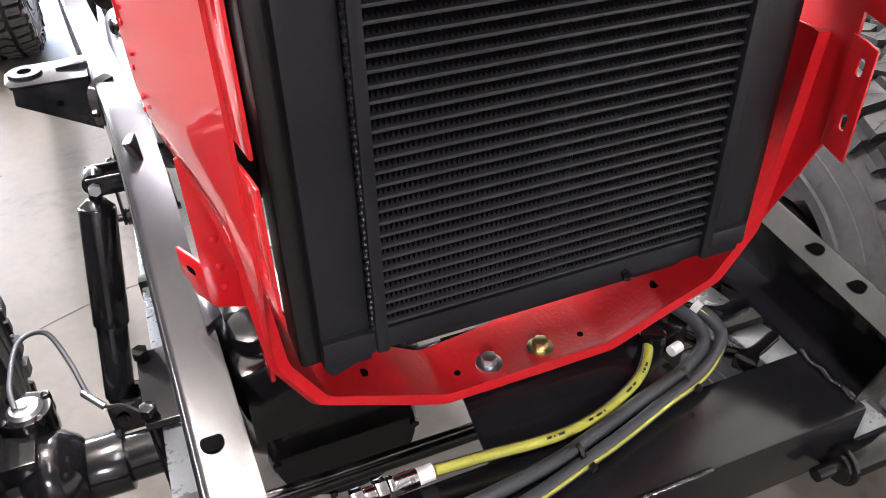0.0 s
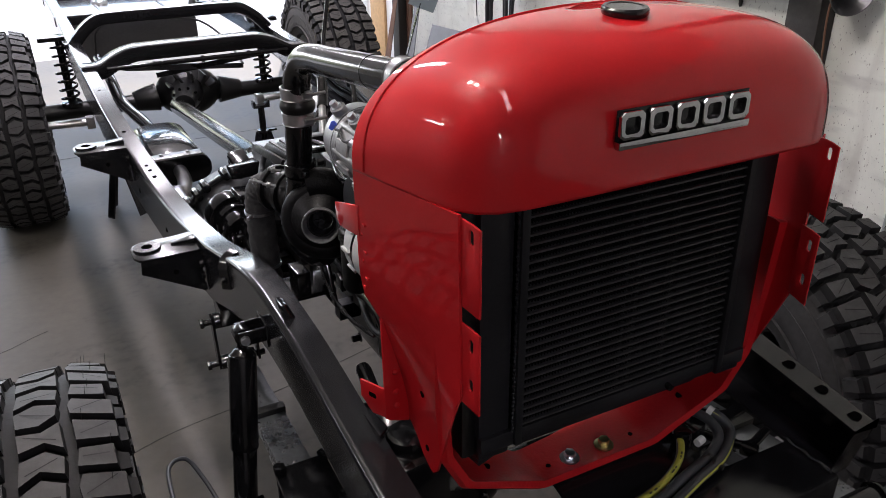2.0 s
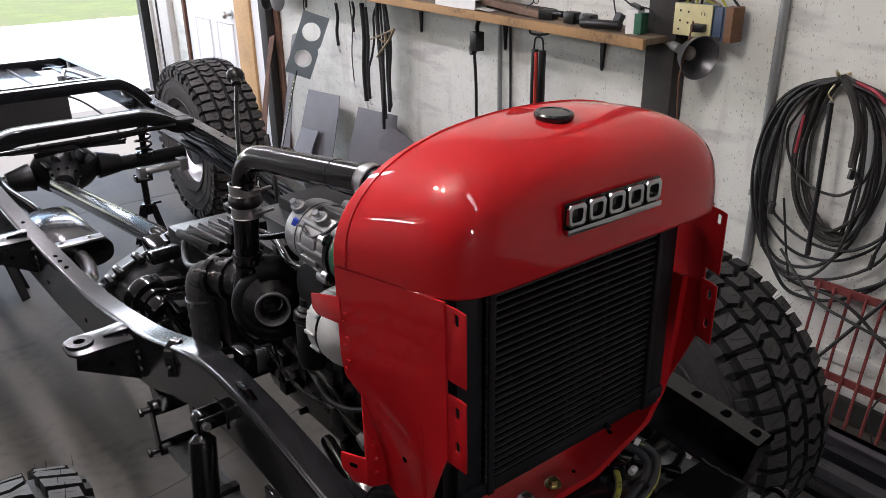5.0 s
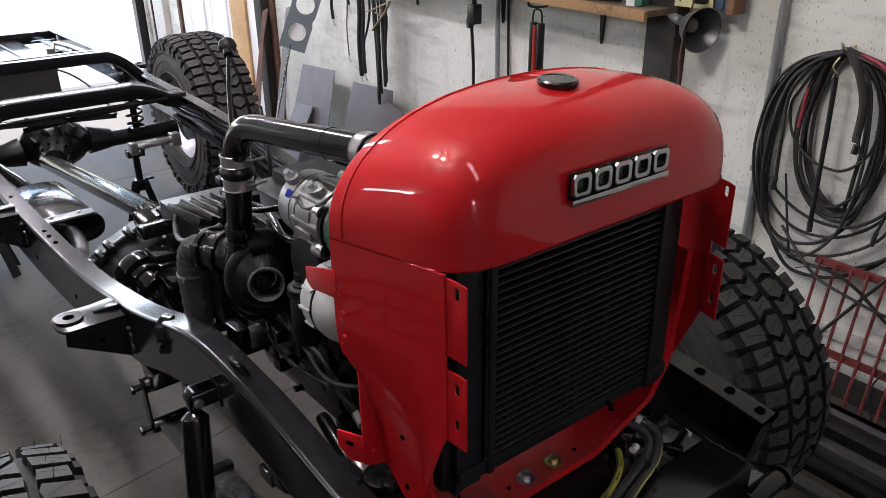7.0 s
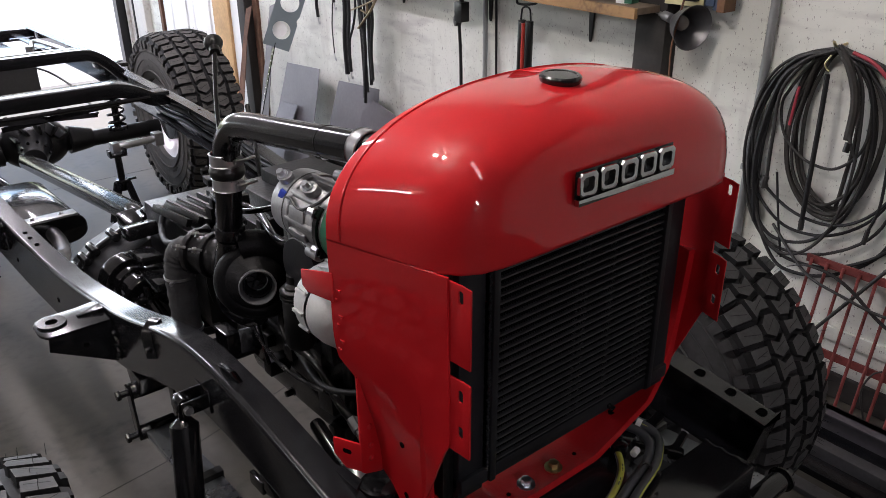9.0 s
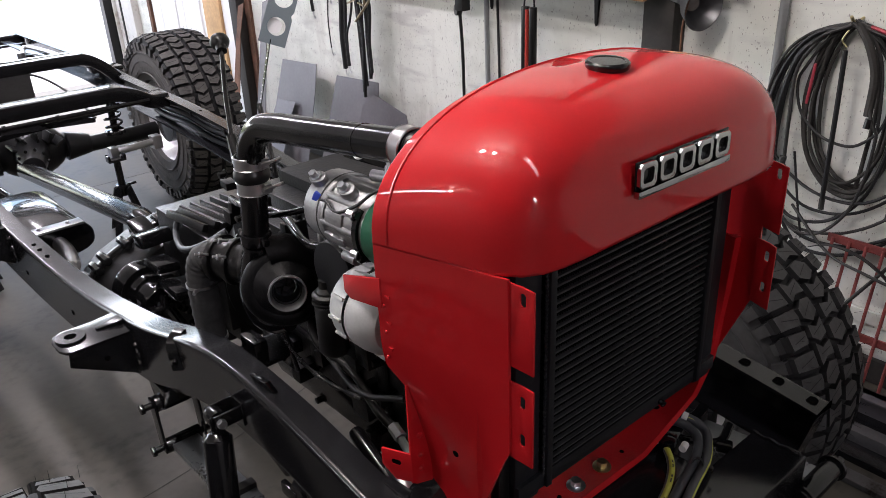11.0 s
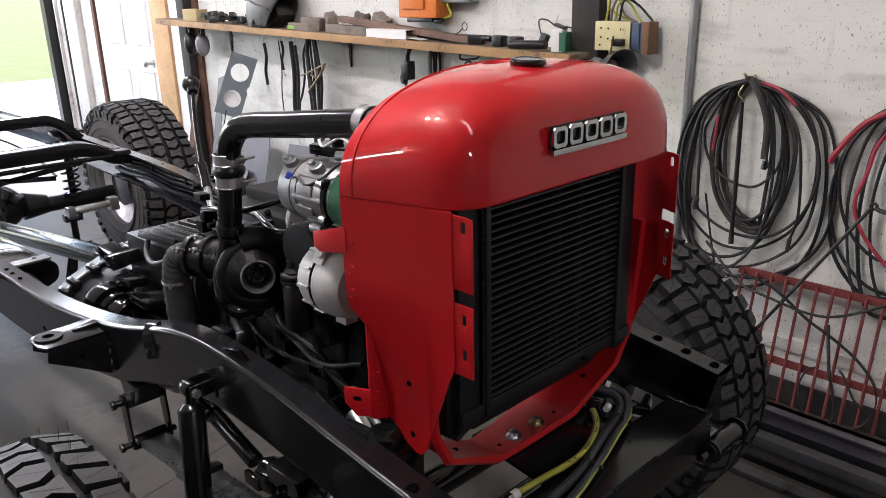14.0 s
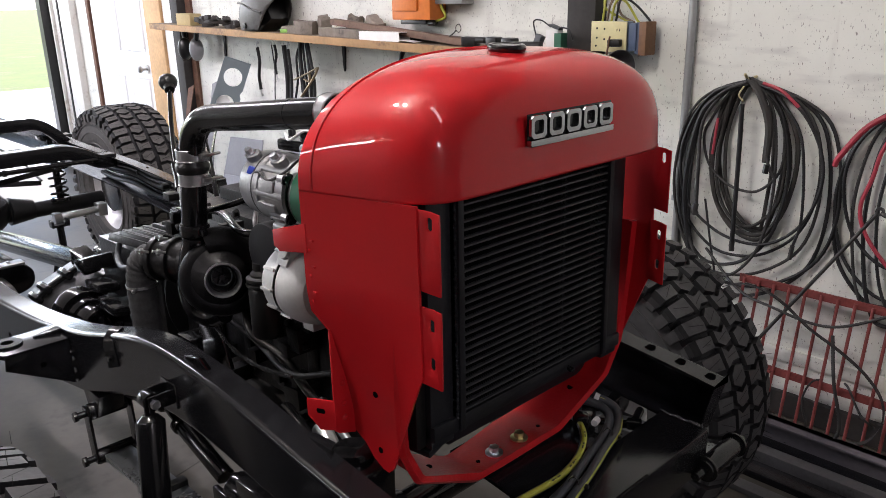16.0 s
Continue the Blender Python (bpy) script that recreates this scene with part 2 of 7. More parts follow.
def mesh_of(name, bm, material, bevel=0.0, angle=38):
    bmesh.ops.recalc_face_normals(bm, faces=bm.faces)
    if bevel:
        sharp = [e for e in bm.edges if len(e.link_faces) == 2 and e.calc_face_angle(0) > radians(35)]
        bmesh.ops.bevel(bm, geom=sharp, offset=bevel, segments=2, affect="EDGES", profile=0.6, clamp_overlap=True)
    me = bpy.data.meshes.new(name)
    bm.to_mesh(me)
    bm.free()
    me.materials.append(material)
    me.polygons.foreach_set("use_smooth", [True] * len(me.polygons))
    me.set_sharp_from_angle(angle=radians(angle))
    return me


SKEW = 0.028        # the frame runs back slightly askew of the radiator shell
SKEWED = Matrix(((1, -SKEW, 0, 0), (0, 1, 0, 0), (0, 0, 1, 0), (0, 0, 0, 1)))
lay = None          # how the parts of a section are laid, where not straight


def part(name, bm, material, parent, label="", bevel=0.0, angle=38):
    ob = new(name, mesh_of(name, bm, material, bevel, angle))
    if lay:
        ob.data.transform(lay)
    ob.parent = parent
    if label:
        tagged(ob, label)
    return ob


def thing(name, label, category, at=(0, 0, 0), group="", kind=""):
    ob = new(name)
    ob.location = at
    ob.empty_display_size = 0.1
    return tagged(ob, label, category, group, kind)


def solid(name, bm, material, label, category, group="", kind="", bevel=0.0, angle=38):
    return tagged(new(name, mesh_of(name, bm, material, bevel, angle)), label, category, group, kind)


def B():
    return bmesh.new()


def pieces(name, bm, material, parent, label="", bevel=0.0, angle=38):
    """Each loose piece of bm as a part of its own."""
    seen = set()
    for first in list(bm.verts):
        if first in seen:
            continue
        isle, queue = [], [first]
        seen.add(first)
        while queue:
            v = queue.pop()
            isle.append(v)
            for e in v.link_edges:
                w = e.other_vert(v)
                if w not in seen:
                    seen.add(w)
                    queue.append(w)
        nb = B()
        twin = {v: nb.verts.new(v.co) for v in isle}
        for f in {f for v in isle for f in v.link_faces}:
            nb.faces.new([twin[v] for v in f.verts])
        part(name, nb, material, parent, label, bevel, angle)
    bm.free()


# ---- the garage ----
WX = 1.74          # inner face of the long wall
BY = 7.3           # inner face of the wall with the open garage door
bm = B(); box(bm, (-1.6, 1.2, -0.06), (7.2, 12.4, 0.12))
solid("floor", bm, FLOORM, "grey concrete garage floor with stains and cracks", "floor", kind="structure")
CRACK = mat("crack_dirt", (0.05, 0.047, 0.043), 0.9, 0, 0.2)
for pts in ([(-1.45, 1.05), (-1.2, 1.22), (-0.95, 1.3), (-0.6, 1.45), (-0.2, 1.5), (0.3, 1.62)], [(-2.6, 2.2), (-1.9, 2.35), (-1.2, 2.2), (-0.9, 2.3)], [(-4.9, 4.35), (1.7, 4.42)]):
    bm = B()
    line = [Vector((x, y, 0.0002)) for x, y in pts]
    if len(line) > 2:
        line = smooth_path([p + Vector((0.01 * math.sin(7 * k), 0.015 * math.cos(5 * k), 0)) for k, p in enumerate(line)], 6)
    sweep(bm, line, 1.0, ring=[(-0.0018, -0.0008), (0.0018, -0.0008), (0.0018, 0.0008), (-0.0018, 0.0008)], step=1)
    solid("floor_crack", bm, CRACK, "dirt-filled crack in the concrete floor", "crack", kind="structure")
bm = B(); box(bm, (0, 60, -0.16), (400, 400, 0.1))
solid("ground", bm, GRASSM, "green lawn beyond the driveway", "ground", kind="structure")
bm = B(); box(bm, (-1.0, 11.4, -0.065), (16, 8.0, 0.11))
solid("driveway", bm, APRON, "pale concrete driveway in daylight", "driveway", kind="structure")
bm = B(); box(bm, (WX + 0.1, 1.2, 1.5), (0.2, 12.6, 3.0))
solid("wall_east", bm, WALLM, "whitewashed plaster wall with stains and chips", "wall", kind="structure")
bm = B(); box(bm, (-1.6, -5.1, 1.5), (7.2, 0.2, 3.0))
solid("wall_south", bm, DIMWALL, "bare grey garage wall", "wall", kind="structure")
bm = B(); box(bm, (-5.3, 1.2, 1.5), (0.2, 12.6, 3.0))
solid("wall_west", bm, DIMWALL, "bare grey garage wall", "wall", kind="structure")
bm = B(); box(bm, (-0.95, BY + 0.1, 2.65), (5.4, 0.2, 0.7)); box(bm, (-4.4, BY + 0.1, 1.5), (1.6, 0.2, 3.0))
solid("wall_north", bm, WALLM, "wall round the open garage door", "wall", kind="structure")
bm = B(); box(bm, (-1.6, 1.2, 3.06), (7.4, 12.7, 0.12))
solid("ceiling", bm, CEILM, "dark boarded garage ceiling", "ceiling", kind="structure")

# ---- the truck chassis ----
truck = thing("truck_chassis", "restored truck chassis, black frame with red radiator shell", "truck chassis")


def hexbolt(bm, p, d, r=0.009, h=0.008, washer=0.016):
    d = Vector(d).normalized()
    p = Vector(p)
    if washer:
        cyl(bm, p, p + d * 0.002, washer, n=18)
    cyl(bm, p, p + d * (h + 0.002), r, n=6)


# frame rails: y, outer face |x|, top, bottom
RAIL = [(-0.10, 0.395, 0.786, 0.668), (0.0, 0.395, 0.802, 0.680), (0.10, 0.395, 0.816, 0.692), (0.24, 0.395, 0.836, 0.708), (0.35, 0.395, 0.854, 0.724), (0.45, 0.395, 0.867, 0.736), (0.54, 0.396, 0.875, 0.744),
        (0.63, 0.397, 0.880, 0.746), (0.71, 0.400, 0.879, 0.742), (0.79, 0.404, 0.868, 0.728), (0.87, 0.408, 0.850, 0.706), (0.95, 0.412, 0.829, 0.682), (1.04, 0.416, 0.809, 0.655), (1.15, 0.421, 0.792, 0.640),
        (1.30, 0.430, 0.777, 0.628), (1.50, 0.443, 0.773, 0.622), (1.70, 0.457, 0.787, 0.635), (2.00, 0.474, 0.812, 0.665), (2.30, 0.484, 0.834, 0.69), (2.60, 0.488, 0.850, 0.71), (2.85, 0.490, 0.858, 0.72), (3.10, 0.490, 0.864, 0.73),
        (3.35, 0.490, 0.874, 0.745), (3.60, 0.490, 0.892, 0.77), (3.85, 0.490, 0.900, 0.78), (4.10, 0.490, 0.900, 0.78), (4.95, 0.490, 0.898, 0.78)]
FX = 0.010          # the frame's middle line


def rail_at(y):
    for a, b in zip(RAIL, RAIL[1:]):
        if a[0] <= y <= b[0]:
            f = (y - a[0]) / (b[0] - a[0])
            return [a[k] + (b[k] - a[k]) * f for k in (1, 2, 3)]
    return RAIL[-1][1:]


def rail(side):
    bm = B()
    rows = []
    stations = smooth_path([(x, y, zt) for y, x, zt, zb in RAIL], 4)
    for s in stations:
        zb = rail_at(s.y)[2]
        x, zt, r, t, w = s.x, s.z, 0.0095, 0.006, 0.056
        arc = [(r - r * math.sin(a), r - r * math.cos(a)) for a in (0, 0.393, 0.785, 1.178, math.pi / 2)]
        top = [(r + 0.003, 0.0)] + arc + [(0, r + 0.003)]
        sec = [(w, zt), (w * 0.6, zt)] + [(u, zt - v) for u, v in top] + [(0, (zt + zb) / 2)] + [(u, zb + v) for u, v in top[::-1]] + [(w, zb), (w, zb + t), (t, zb + t), (t, zt - t), (w, zt - t)]
        rows.append([(FX + side * (x - u), s.y, z) for u, z in sec])
    vs = grid_faces(bm, rows, True)
    bm.faces.new(vs[0]), bm.faces.new(vs[-1])
    ob = part("frame_rail", bm, SATIN, truck, "satin black steel frame rail, C section", angle=50)
    dark = B()
    for y in ((0.058, -0.01, -0.075) if side > 0 else (0.05, -0.03)):
        x, zt, _ = rail_at(y)
        xc = 0.378 if side > 0 else 0.362
        cyl(dark, (side * xc, y, zt - 0.008), (side * xc, y, zt + 0.0012), 0.0115, n=16)
    for y in (1.63, 1.68, 1.72, 2.02, 2.5):
        x, zt, _ = rail_at(y)
        cyl(dark, (FX + side * (x - 0.028), y, zt - 0.008), (FX + side * (x - 0.028), y, zt + 0.0012), 0.006, n=12)
    for y in (1.45, 1.75):
        x, zt, zb = rail_at(y)
        cyl(dark, (FX + side * (x - 0.004), y, zt - 0.09), (FX + side * (x + 0.001), y, zt - 0.09), 0.007, n=12)
    pieces("bolt_hole", dark, HOLE, ob, "black disc for the shade in a drilled hole")
    return ob


lay = SKEWED
rail_l, rail_r = rail(-1), rail(1)

# wiring loom, hard brake line and clips inside the right rail
# the three thick cables are added only to cover the channel's bright reflection
for drop, inset, r, m, lb in ((0.045, 0.014, 0.0075, PLASTIC, "black corrugated wiring loom"), (0.066, 0.013, 0.010, CABLE, "thick black cable added to darken the rail channel"), (0.024, 0.016, 0.009, CABLE, "thick black cable added to darken the rail channel"), (0.088, 0.011, 0.0035, SATIN, "thin black hard brake line"), (0.112, 0.014, 0.009, CABLE, "thick black cable added to darken the rail channel")):
    bm = B()
    pts = []
    for k in range(24):
        y = 1.30 + k * 0.075
        x, zt, _ = rail_at(y)
        pts.append((FX + x - inset, y, zt - drop + 0.006 * math.sin(k * 1.1)))
    sweep(bm, pts, r, 10, 3)
    part("rail_line", bm, m, rail_r, lb)
for k in range(6):
    y = 1.42 + k * 0.30
    x, zt, _ = rail_at(y)
    bm = B(); box(bm, (FX + x - 0.016, y, zt - 0.045), (0.02, 0.014, 0.022))
    part("line_clip", bm, PLASTIC, rail_r, bevel=0.003)

lay = None
# front cross member, radiator support plate and weld beads
bm = B()
box(bm, (0.0, -0.050, 0.655), (0.685, 0.105, 0.09))
part("front_cross_member", bm, SATIN, truck, "black box-section front cross member", bevel=0.006)
bm = B()
prism(bm, [(-0.095, 0.0), (0.175, 0.0), (0.165, 0.11), (0.12, 0.20), (-0.07, 0.20)], lambda u, v, w: (u, v, 0.697 + w), 0.008)
part("support_plate", bm, SATIN, truck, "flat black radiator support plate", bevel=0.001)
bm = B()
sweep(bm, [(0.334 - 0.002 * math.sin(k / 3), -0.092 + k * 0.00175, 0.7025) for k in range(54)], lambda t: 0.0050 + 0.0012 * math.sin(t * 53 * math.tau / 3), 10, 1)
part("weld_bead", bm, BLACK, truck, "rippled weld bead")
bm = B()
sweep(bm, [(-0.02 + k * 0.002, -0.1025, 0.7) for k in range(72)], lambda t: 0.0035 + 0.0009 * math.sin(t * 71 * math.tau / 3), 10, 1)
part("weld_bead", bm, BLACK, truck, "rippled weld bead")
bm = B()
for y, z in ((-0.045, 0.742), (-0.082, 0.745)):
    hexbolt(bm, (0.3985, y, z), (-1, 0, 0), 0.008, 0.007, 0.011)
pieces("rail_bolt", bm, BLACK, rail_r)

# front spring eyes
for side in (-1, 1):
    bm = B()
    cyl(bm, (side * 0.30, -0.118, 0.632), (side * 0.435, -0.118, 0.632), 0.021, n=24)
    cyl(bm, (side * 0.27, -0.118, 0.632), (side * 0.46, -0.118, 0.632), 0.009, n=16)
    for x in (0.306, 0.425):
        cyl(bm, (side * x, -0.118, 0.632), (side * (x + 0.006), -0.118, 0.632), 0.026, n=24)
    part("spring_eye", bm, BLACK, truck, "gloss black spring eye bushing", bevel=0.001)

# front leaf springs, shackles, shocks
# metallic grey on black springs: the bright reflection is put into the colour
LEAFSHEEN = mat("spring_sheen_grey", (0.17, 0.18, 0.19), 0.28, 0.7, 0.2, 8, 120, 0.05, rvar=0.06)
for side in (-1, 1):
    leaf = B()
    line = [(-0.115, 0.612), (0.05, 0.600), (0.25, 0.574), (0.42, 0.556), (0.60, 0.545), (0.80, 0.528), (1.0, 0.507)]
    for k, (a, b) in enumerate([(0, 7), (0, 7), (1, 6), (1, 6), (2, 5)]):
        pts = [(side * 0.402, y, z - 0.0085 * k) for y, z in line[a:b]]
        sweep(leaf, pts, 1.0, ring=[(-0.031, -0.0038), (0.031, -0.0038), (0.031, 0.0038), (-0.031, 0.0038)], step=5)
    spring = part("leaf_spring", leaf, LEAFSHEEN, truck, "black leaf spring pack, greyed for its sheen", bevel=0.0008)
    bm = B()
    for y, z in ((0.16, 0.572), (0.70, 0.522)):
        box(bm, (side * 0.402, y, z + 0.008), (0.07, 0.022, 0.05))
    pieces("spring_clip", bm, PLASTIC, spring, bevel=0.002)
    bm = B()
    for dx in (-0.042, 0.042):
        for y in (0.335, 0.455):
            cyl(bm, (side * 0.402 + dx, y, 0.37), (side * 0.402 + dx, y, 0.60), 0.008, n=12)
            cyl(bm, (side * 0.402 + dx, y, 0.59), (side * 0.402 + dx, y, 0.605), 0.012, n=6)
    box(bm, (side * 0.402, 0.395, 0.580), (0.10, 0.15, 0.014))
    pieces("u_bolt", bm, BLACK, spring, bevel=0.001)
    sh = B()
    for x in (0.448, 0.352):
        prism(sh, [(-0.016, 0.0), (0.016, 0.0), (0.018, 0.135), (-0.018, 0.135)], lambda u, v, w: (side * (x + w - 0.003), 1.0 + u + 0.012 * (v / 0.135 - 0.5), 0.496 + v), 0.006)
    cyl(sh, (side * 0.335, 0.995, 0.505), (side * 0.468, 0.995, 0.505), 0.008, n=10)
    cyl(sh, (side * 0.335, 1.008, 0.617), (side * 0.468, 1.008, 0.617), 0.008, n=10)
    cyl(sh, (side * 0.36, 1.008, 0.617), (side * 0.444, 1.008, 0.617), 0.02, n=18)
    cyl(sh, (side * 0.36, 0.995, 0.505), (side * 0.444, 0.995, 0.505), 0.018, n=18)
    for x, y, z in ((0.468, 0.995, 0.505), (0.468, 1.008, 0.617)):
        cyl(sh, (side * x, y, z), (side * (x + 0.009), y, z), 0.013, n=6)
    part("spring_shackle", sh, BLACK, truck, "black spring shackle with two side plates", bevel=0.001)
    bm = B()
    prism(bm, [(-0.05, 0.0), (0.05, 0.0), (0.022, -0.062), (-0.022, -0.062)], lambda u, v, w: (side * (0.372 + w), 1.008 + u, 0.668 + v), 0.06)
    part("shackle_hanger", bm, BLACK, truck, bevel=0.003)
    # shock absorber
    top, low = Vector((side * 0.446, 0.628, 0.798)), Vector((side * 0.507, 0.535, 0.425))
    ax = (low - top).normalized()
    bm = B()
    a = top + ax * 0.028
    cyl(bm, a, a + ax * 0.012, 0.014, 0.026, n=28)
    cyl(bm, a + ax * 0.012, a + ax * 0.205, 0.0272, n=28)
    cyl(bm, a + ax * 0.205, a + ax * 0.335, 0.0235, n=28)
    shock = part("shock_absorber", bm, BLACK, truck, "gloss black tubular shock absorber", bevel=0.002)
    bm = B()
    for p in (top, low):
        cyl(bm, p + Vector((0, -0.014, 0)), p + Vector((0, 0.014, 0)), 0.017, n=20)
    cyl(bm, top, a, 0.010)
    cyl(bm, low - ax * 0.02, low, 0.009)
    pieces("shock_eye", bm, BLACK, shock, bevel=0.001)
    bm = B()
    for dy in (-0.022, 0.018):
        box(bm, (side * 0.425, 0.628 + dy, 0.798), (0.062, 0.005, 0.03))
    box(bm, (side * 0.402, 0.628, 0.798), (0.010, 0.065, 0.05))
    part("shock_mount", bm, BLACK, truck, bevel=0.002)
    bm = B()
    hexbolt(bm, (side * 0.446, 0.604, 0.798), (0, -1, 0), 0.009, 0.008, 0.0)
    part("shock_bolt", bm, ZINC, shock, "zinc hex bolt")
    bm = B()
    box(bm, (side * 0.495, 0.515, 0.425), (0.06, 0.01, 0.06)); box(bm, (side * 0.495, 0.555, 0.425), (0.06, 0.01, 0.06)); box(bm, (side * 0.468, 0.535, 0.425), (0.01, 0.05, 0.06))
    hexbolt(bm, (side * 0.507, 0.507, 0.425), (0, -1, 0), 0.008, 0.01, 0.012)
    part("shock_foot", bm, BLACK, truck, bevel=0.002)

# front axle
axle = B()
cyl(axle, (-0.60, 0.40, 0.45), (0.60, 0.40, 0.45), 0.036, n=28)
for side in (-1, 1):
    cyl(axle, (side * 0.50, 0.40, 0.45), (side * 0.56, 0.40, 0.45), 0.047, n=28)
front_axle = part("front_axle", axle, BLACK, truck, "gloss black front axle tube", bevel=0.001)
bm = B()
ball(bm, (-0.19, 0.40, 0.455), 0.135, (0.85, 0.78, 1.0), 28)
cyl(bm, (-0.19, 0.31, 0.455), (-0.19, 0.29, 0.455), 0.118, 0.11, n=32)
part("differential_cover", bm, BLACK, front_axle, "gloss black differential cover and housing")
bm = B()
cyl(bm, (-0.205, 0.45, 0.455), (-0.22, 0.64, 0.457), 0.062, 0.045, n=24)
part("pinion_nose", bm, BLACK, front_axle)
bm = B()
cyl(bm, (-0.34, 0.40, 0.455), (-0.28, 0.40, 0.455), 0.045, 0.075, n=24)
part("axle_neck", bm, BLACK, front_axle, "gloss black axle tube neck")
bm = B()
cyl(bm, (-0.03, 0.40, 0.455), (-0.10, 0.40, 0.455), 0.045, 0.075, n=24)
part("axle_neck", bm, BLACK, front_axle, "gloss black axle tube neck")
bm = B()
for k in range(10):
    a = math.tau * k / 10
    hexbolt(bm, (-0.19 + 0.108 * math.cos(a), 0.293, 0.455 + 0.108 * math.sin(a)), (0, -1, 0), 0.007, 0.006, 0)
pieces("cover_bolt", bm, BLACK, front_axle)
for side in (-1, 1):
    bm = B()
    ball(bm, (side * 0.60, 0.40, 0.45), 0.07, (0.9, 1, 1.15), 22)
    box(bm, (side * 0.635, 0.43, 0.455), (0.06, 0.13, 0.16))
    cyl(bm, (side * 0.615, 0.455, 0.50), (side * 0.615, 0.455, 0.553), 0.036, n=24)
    for k in range(4):
        a = math.tau * k / 4 + 0.6
        cyl(bm, (side * 0.615 + 0.034 * math.cos(a), 0.455 + 0.034 * math.sin(a), 0.52), (side * 0.615 + 0.034 * math.cos(a), 0.455 + 0.034 * math.sin(a), 0.557), 0.008, n=6)
    box(bm, (side * 0.63, 0.29, 0.43), (0.05, 0.10, 0.05))
    cyl(bm, (side * 0.62, 0.40, 0.45), (side * 0.76, 0.40, 0.45), 0.06, n=24)
    part("steering_knuckle", bm, BLACK, front_axle, "gloss black steering knuckle", bevel=0.004)
    bm = B()
    cyl(bm, (side * 0.615, 0.455, 0.552), (side * 0.615, 0.455, 0.558), 0.026, 0.02, n=24)
    cyl(bm, (side * 0.615, 0.455, 0.555), (side * 0.615, 0.455, 0.562), 0.006, n=8)
    part("knuckle_cap", bm, STEEL, front_axle, "bare steel knuckle cap")
bm = B()
cyl(bm, (-0.62, 0.248, 0.44), (0.62, 0.248, 0.44), 0.0145, n=20)
part("tie_rod", bm, BLACK, front_axle, "gloss black tie rod")
bm = B()
sweep(bm, [(-0.625, 0.45, 0.56), (-0.632, 0.50, 0.565), (-0.625, 0.60, 0.56), (-0.59, 0.63, 0.545), (-0.565, 0.59, 0.51), (-0.545, 0.53, 0.475), (-0.525, 0.505, 0.468)], 0.0042, 10)
part("brake_hose", bm, HOSE, front_axle, "grey rubber brake hose")
bm = B()
sweep(bm, [(-0.525, 0.505, 0.468), (-0.49, 0.47, 0.49), (-0.44, 0.41, 0.50), (-0.36, 0.37, 0.495)], 0.0025, 8)
part("brake_line", bm, CABLE, front_axle)
bm = B()
cyl(bm, (-0.553, 0.535, 0.482), (-0.525, 0.505, 0.468), 0.006, n=10)
part("brake_fitting", bm, ZINC, front_axle, "bright hose fitting")


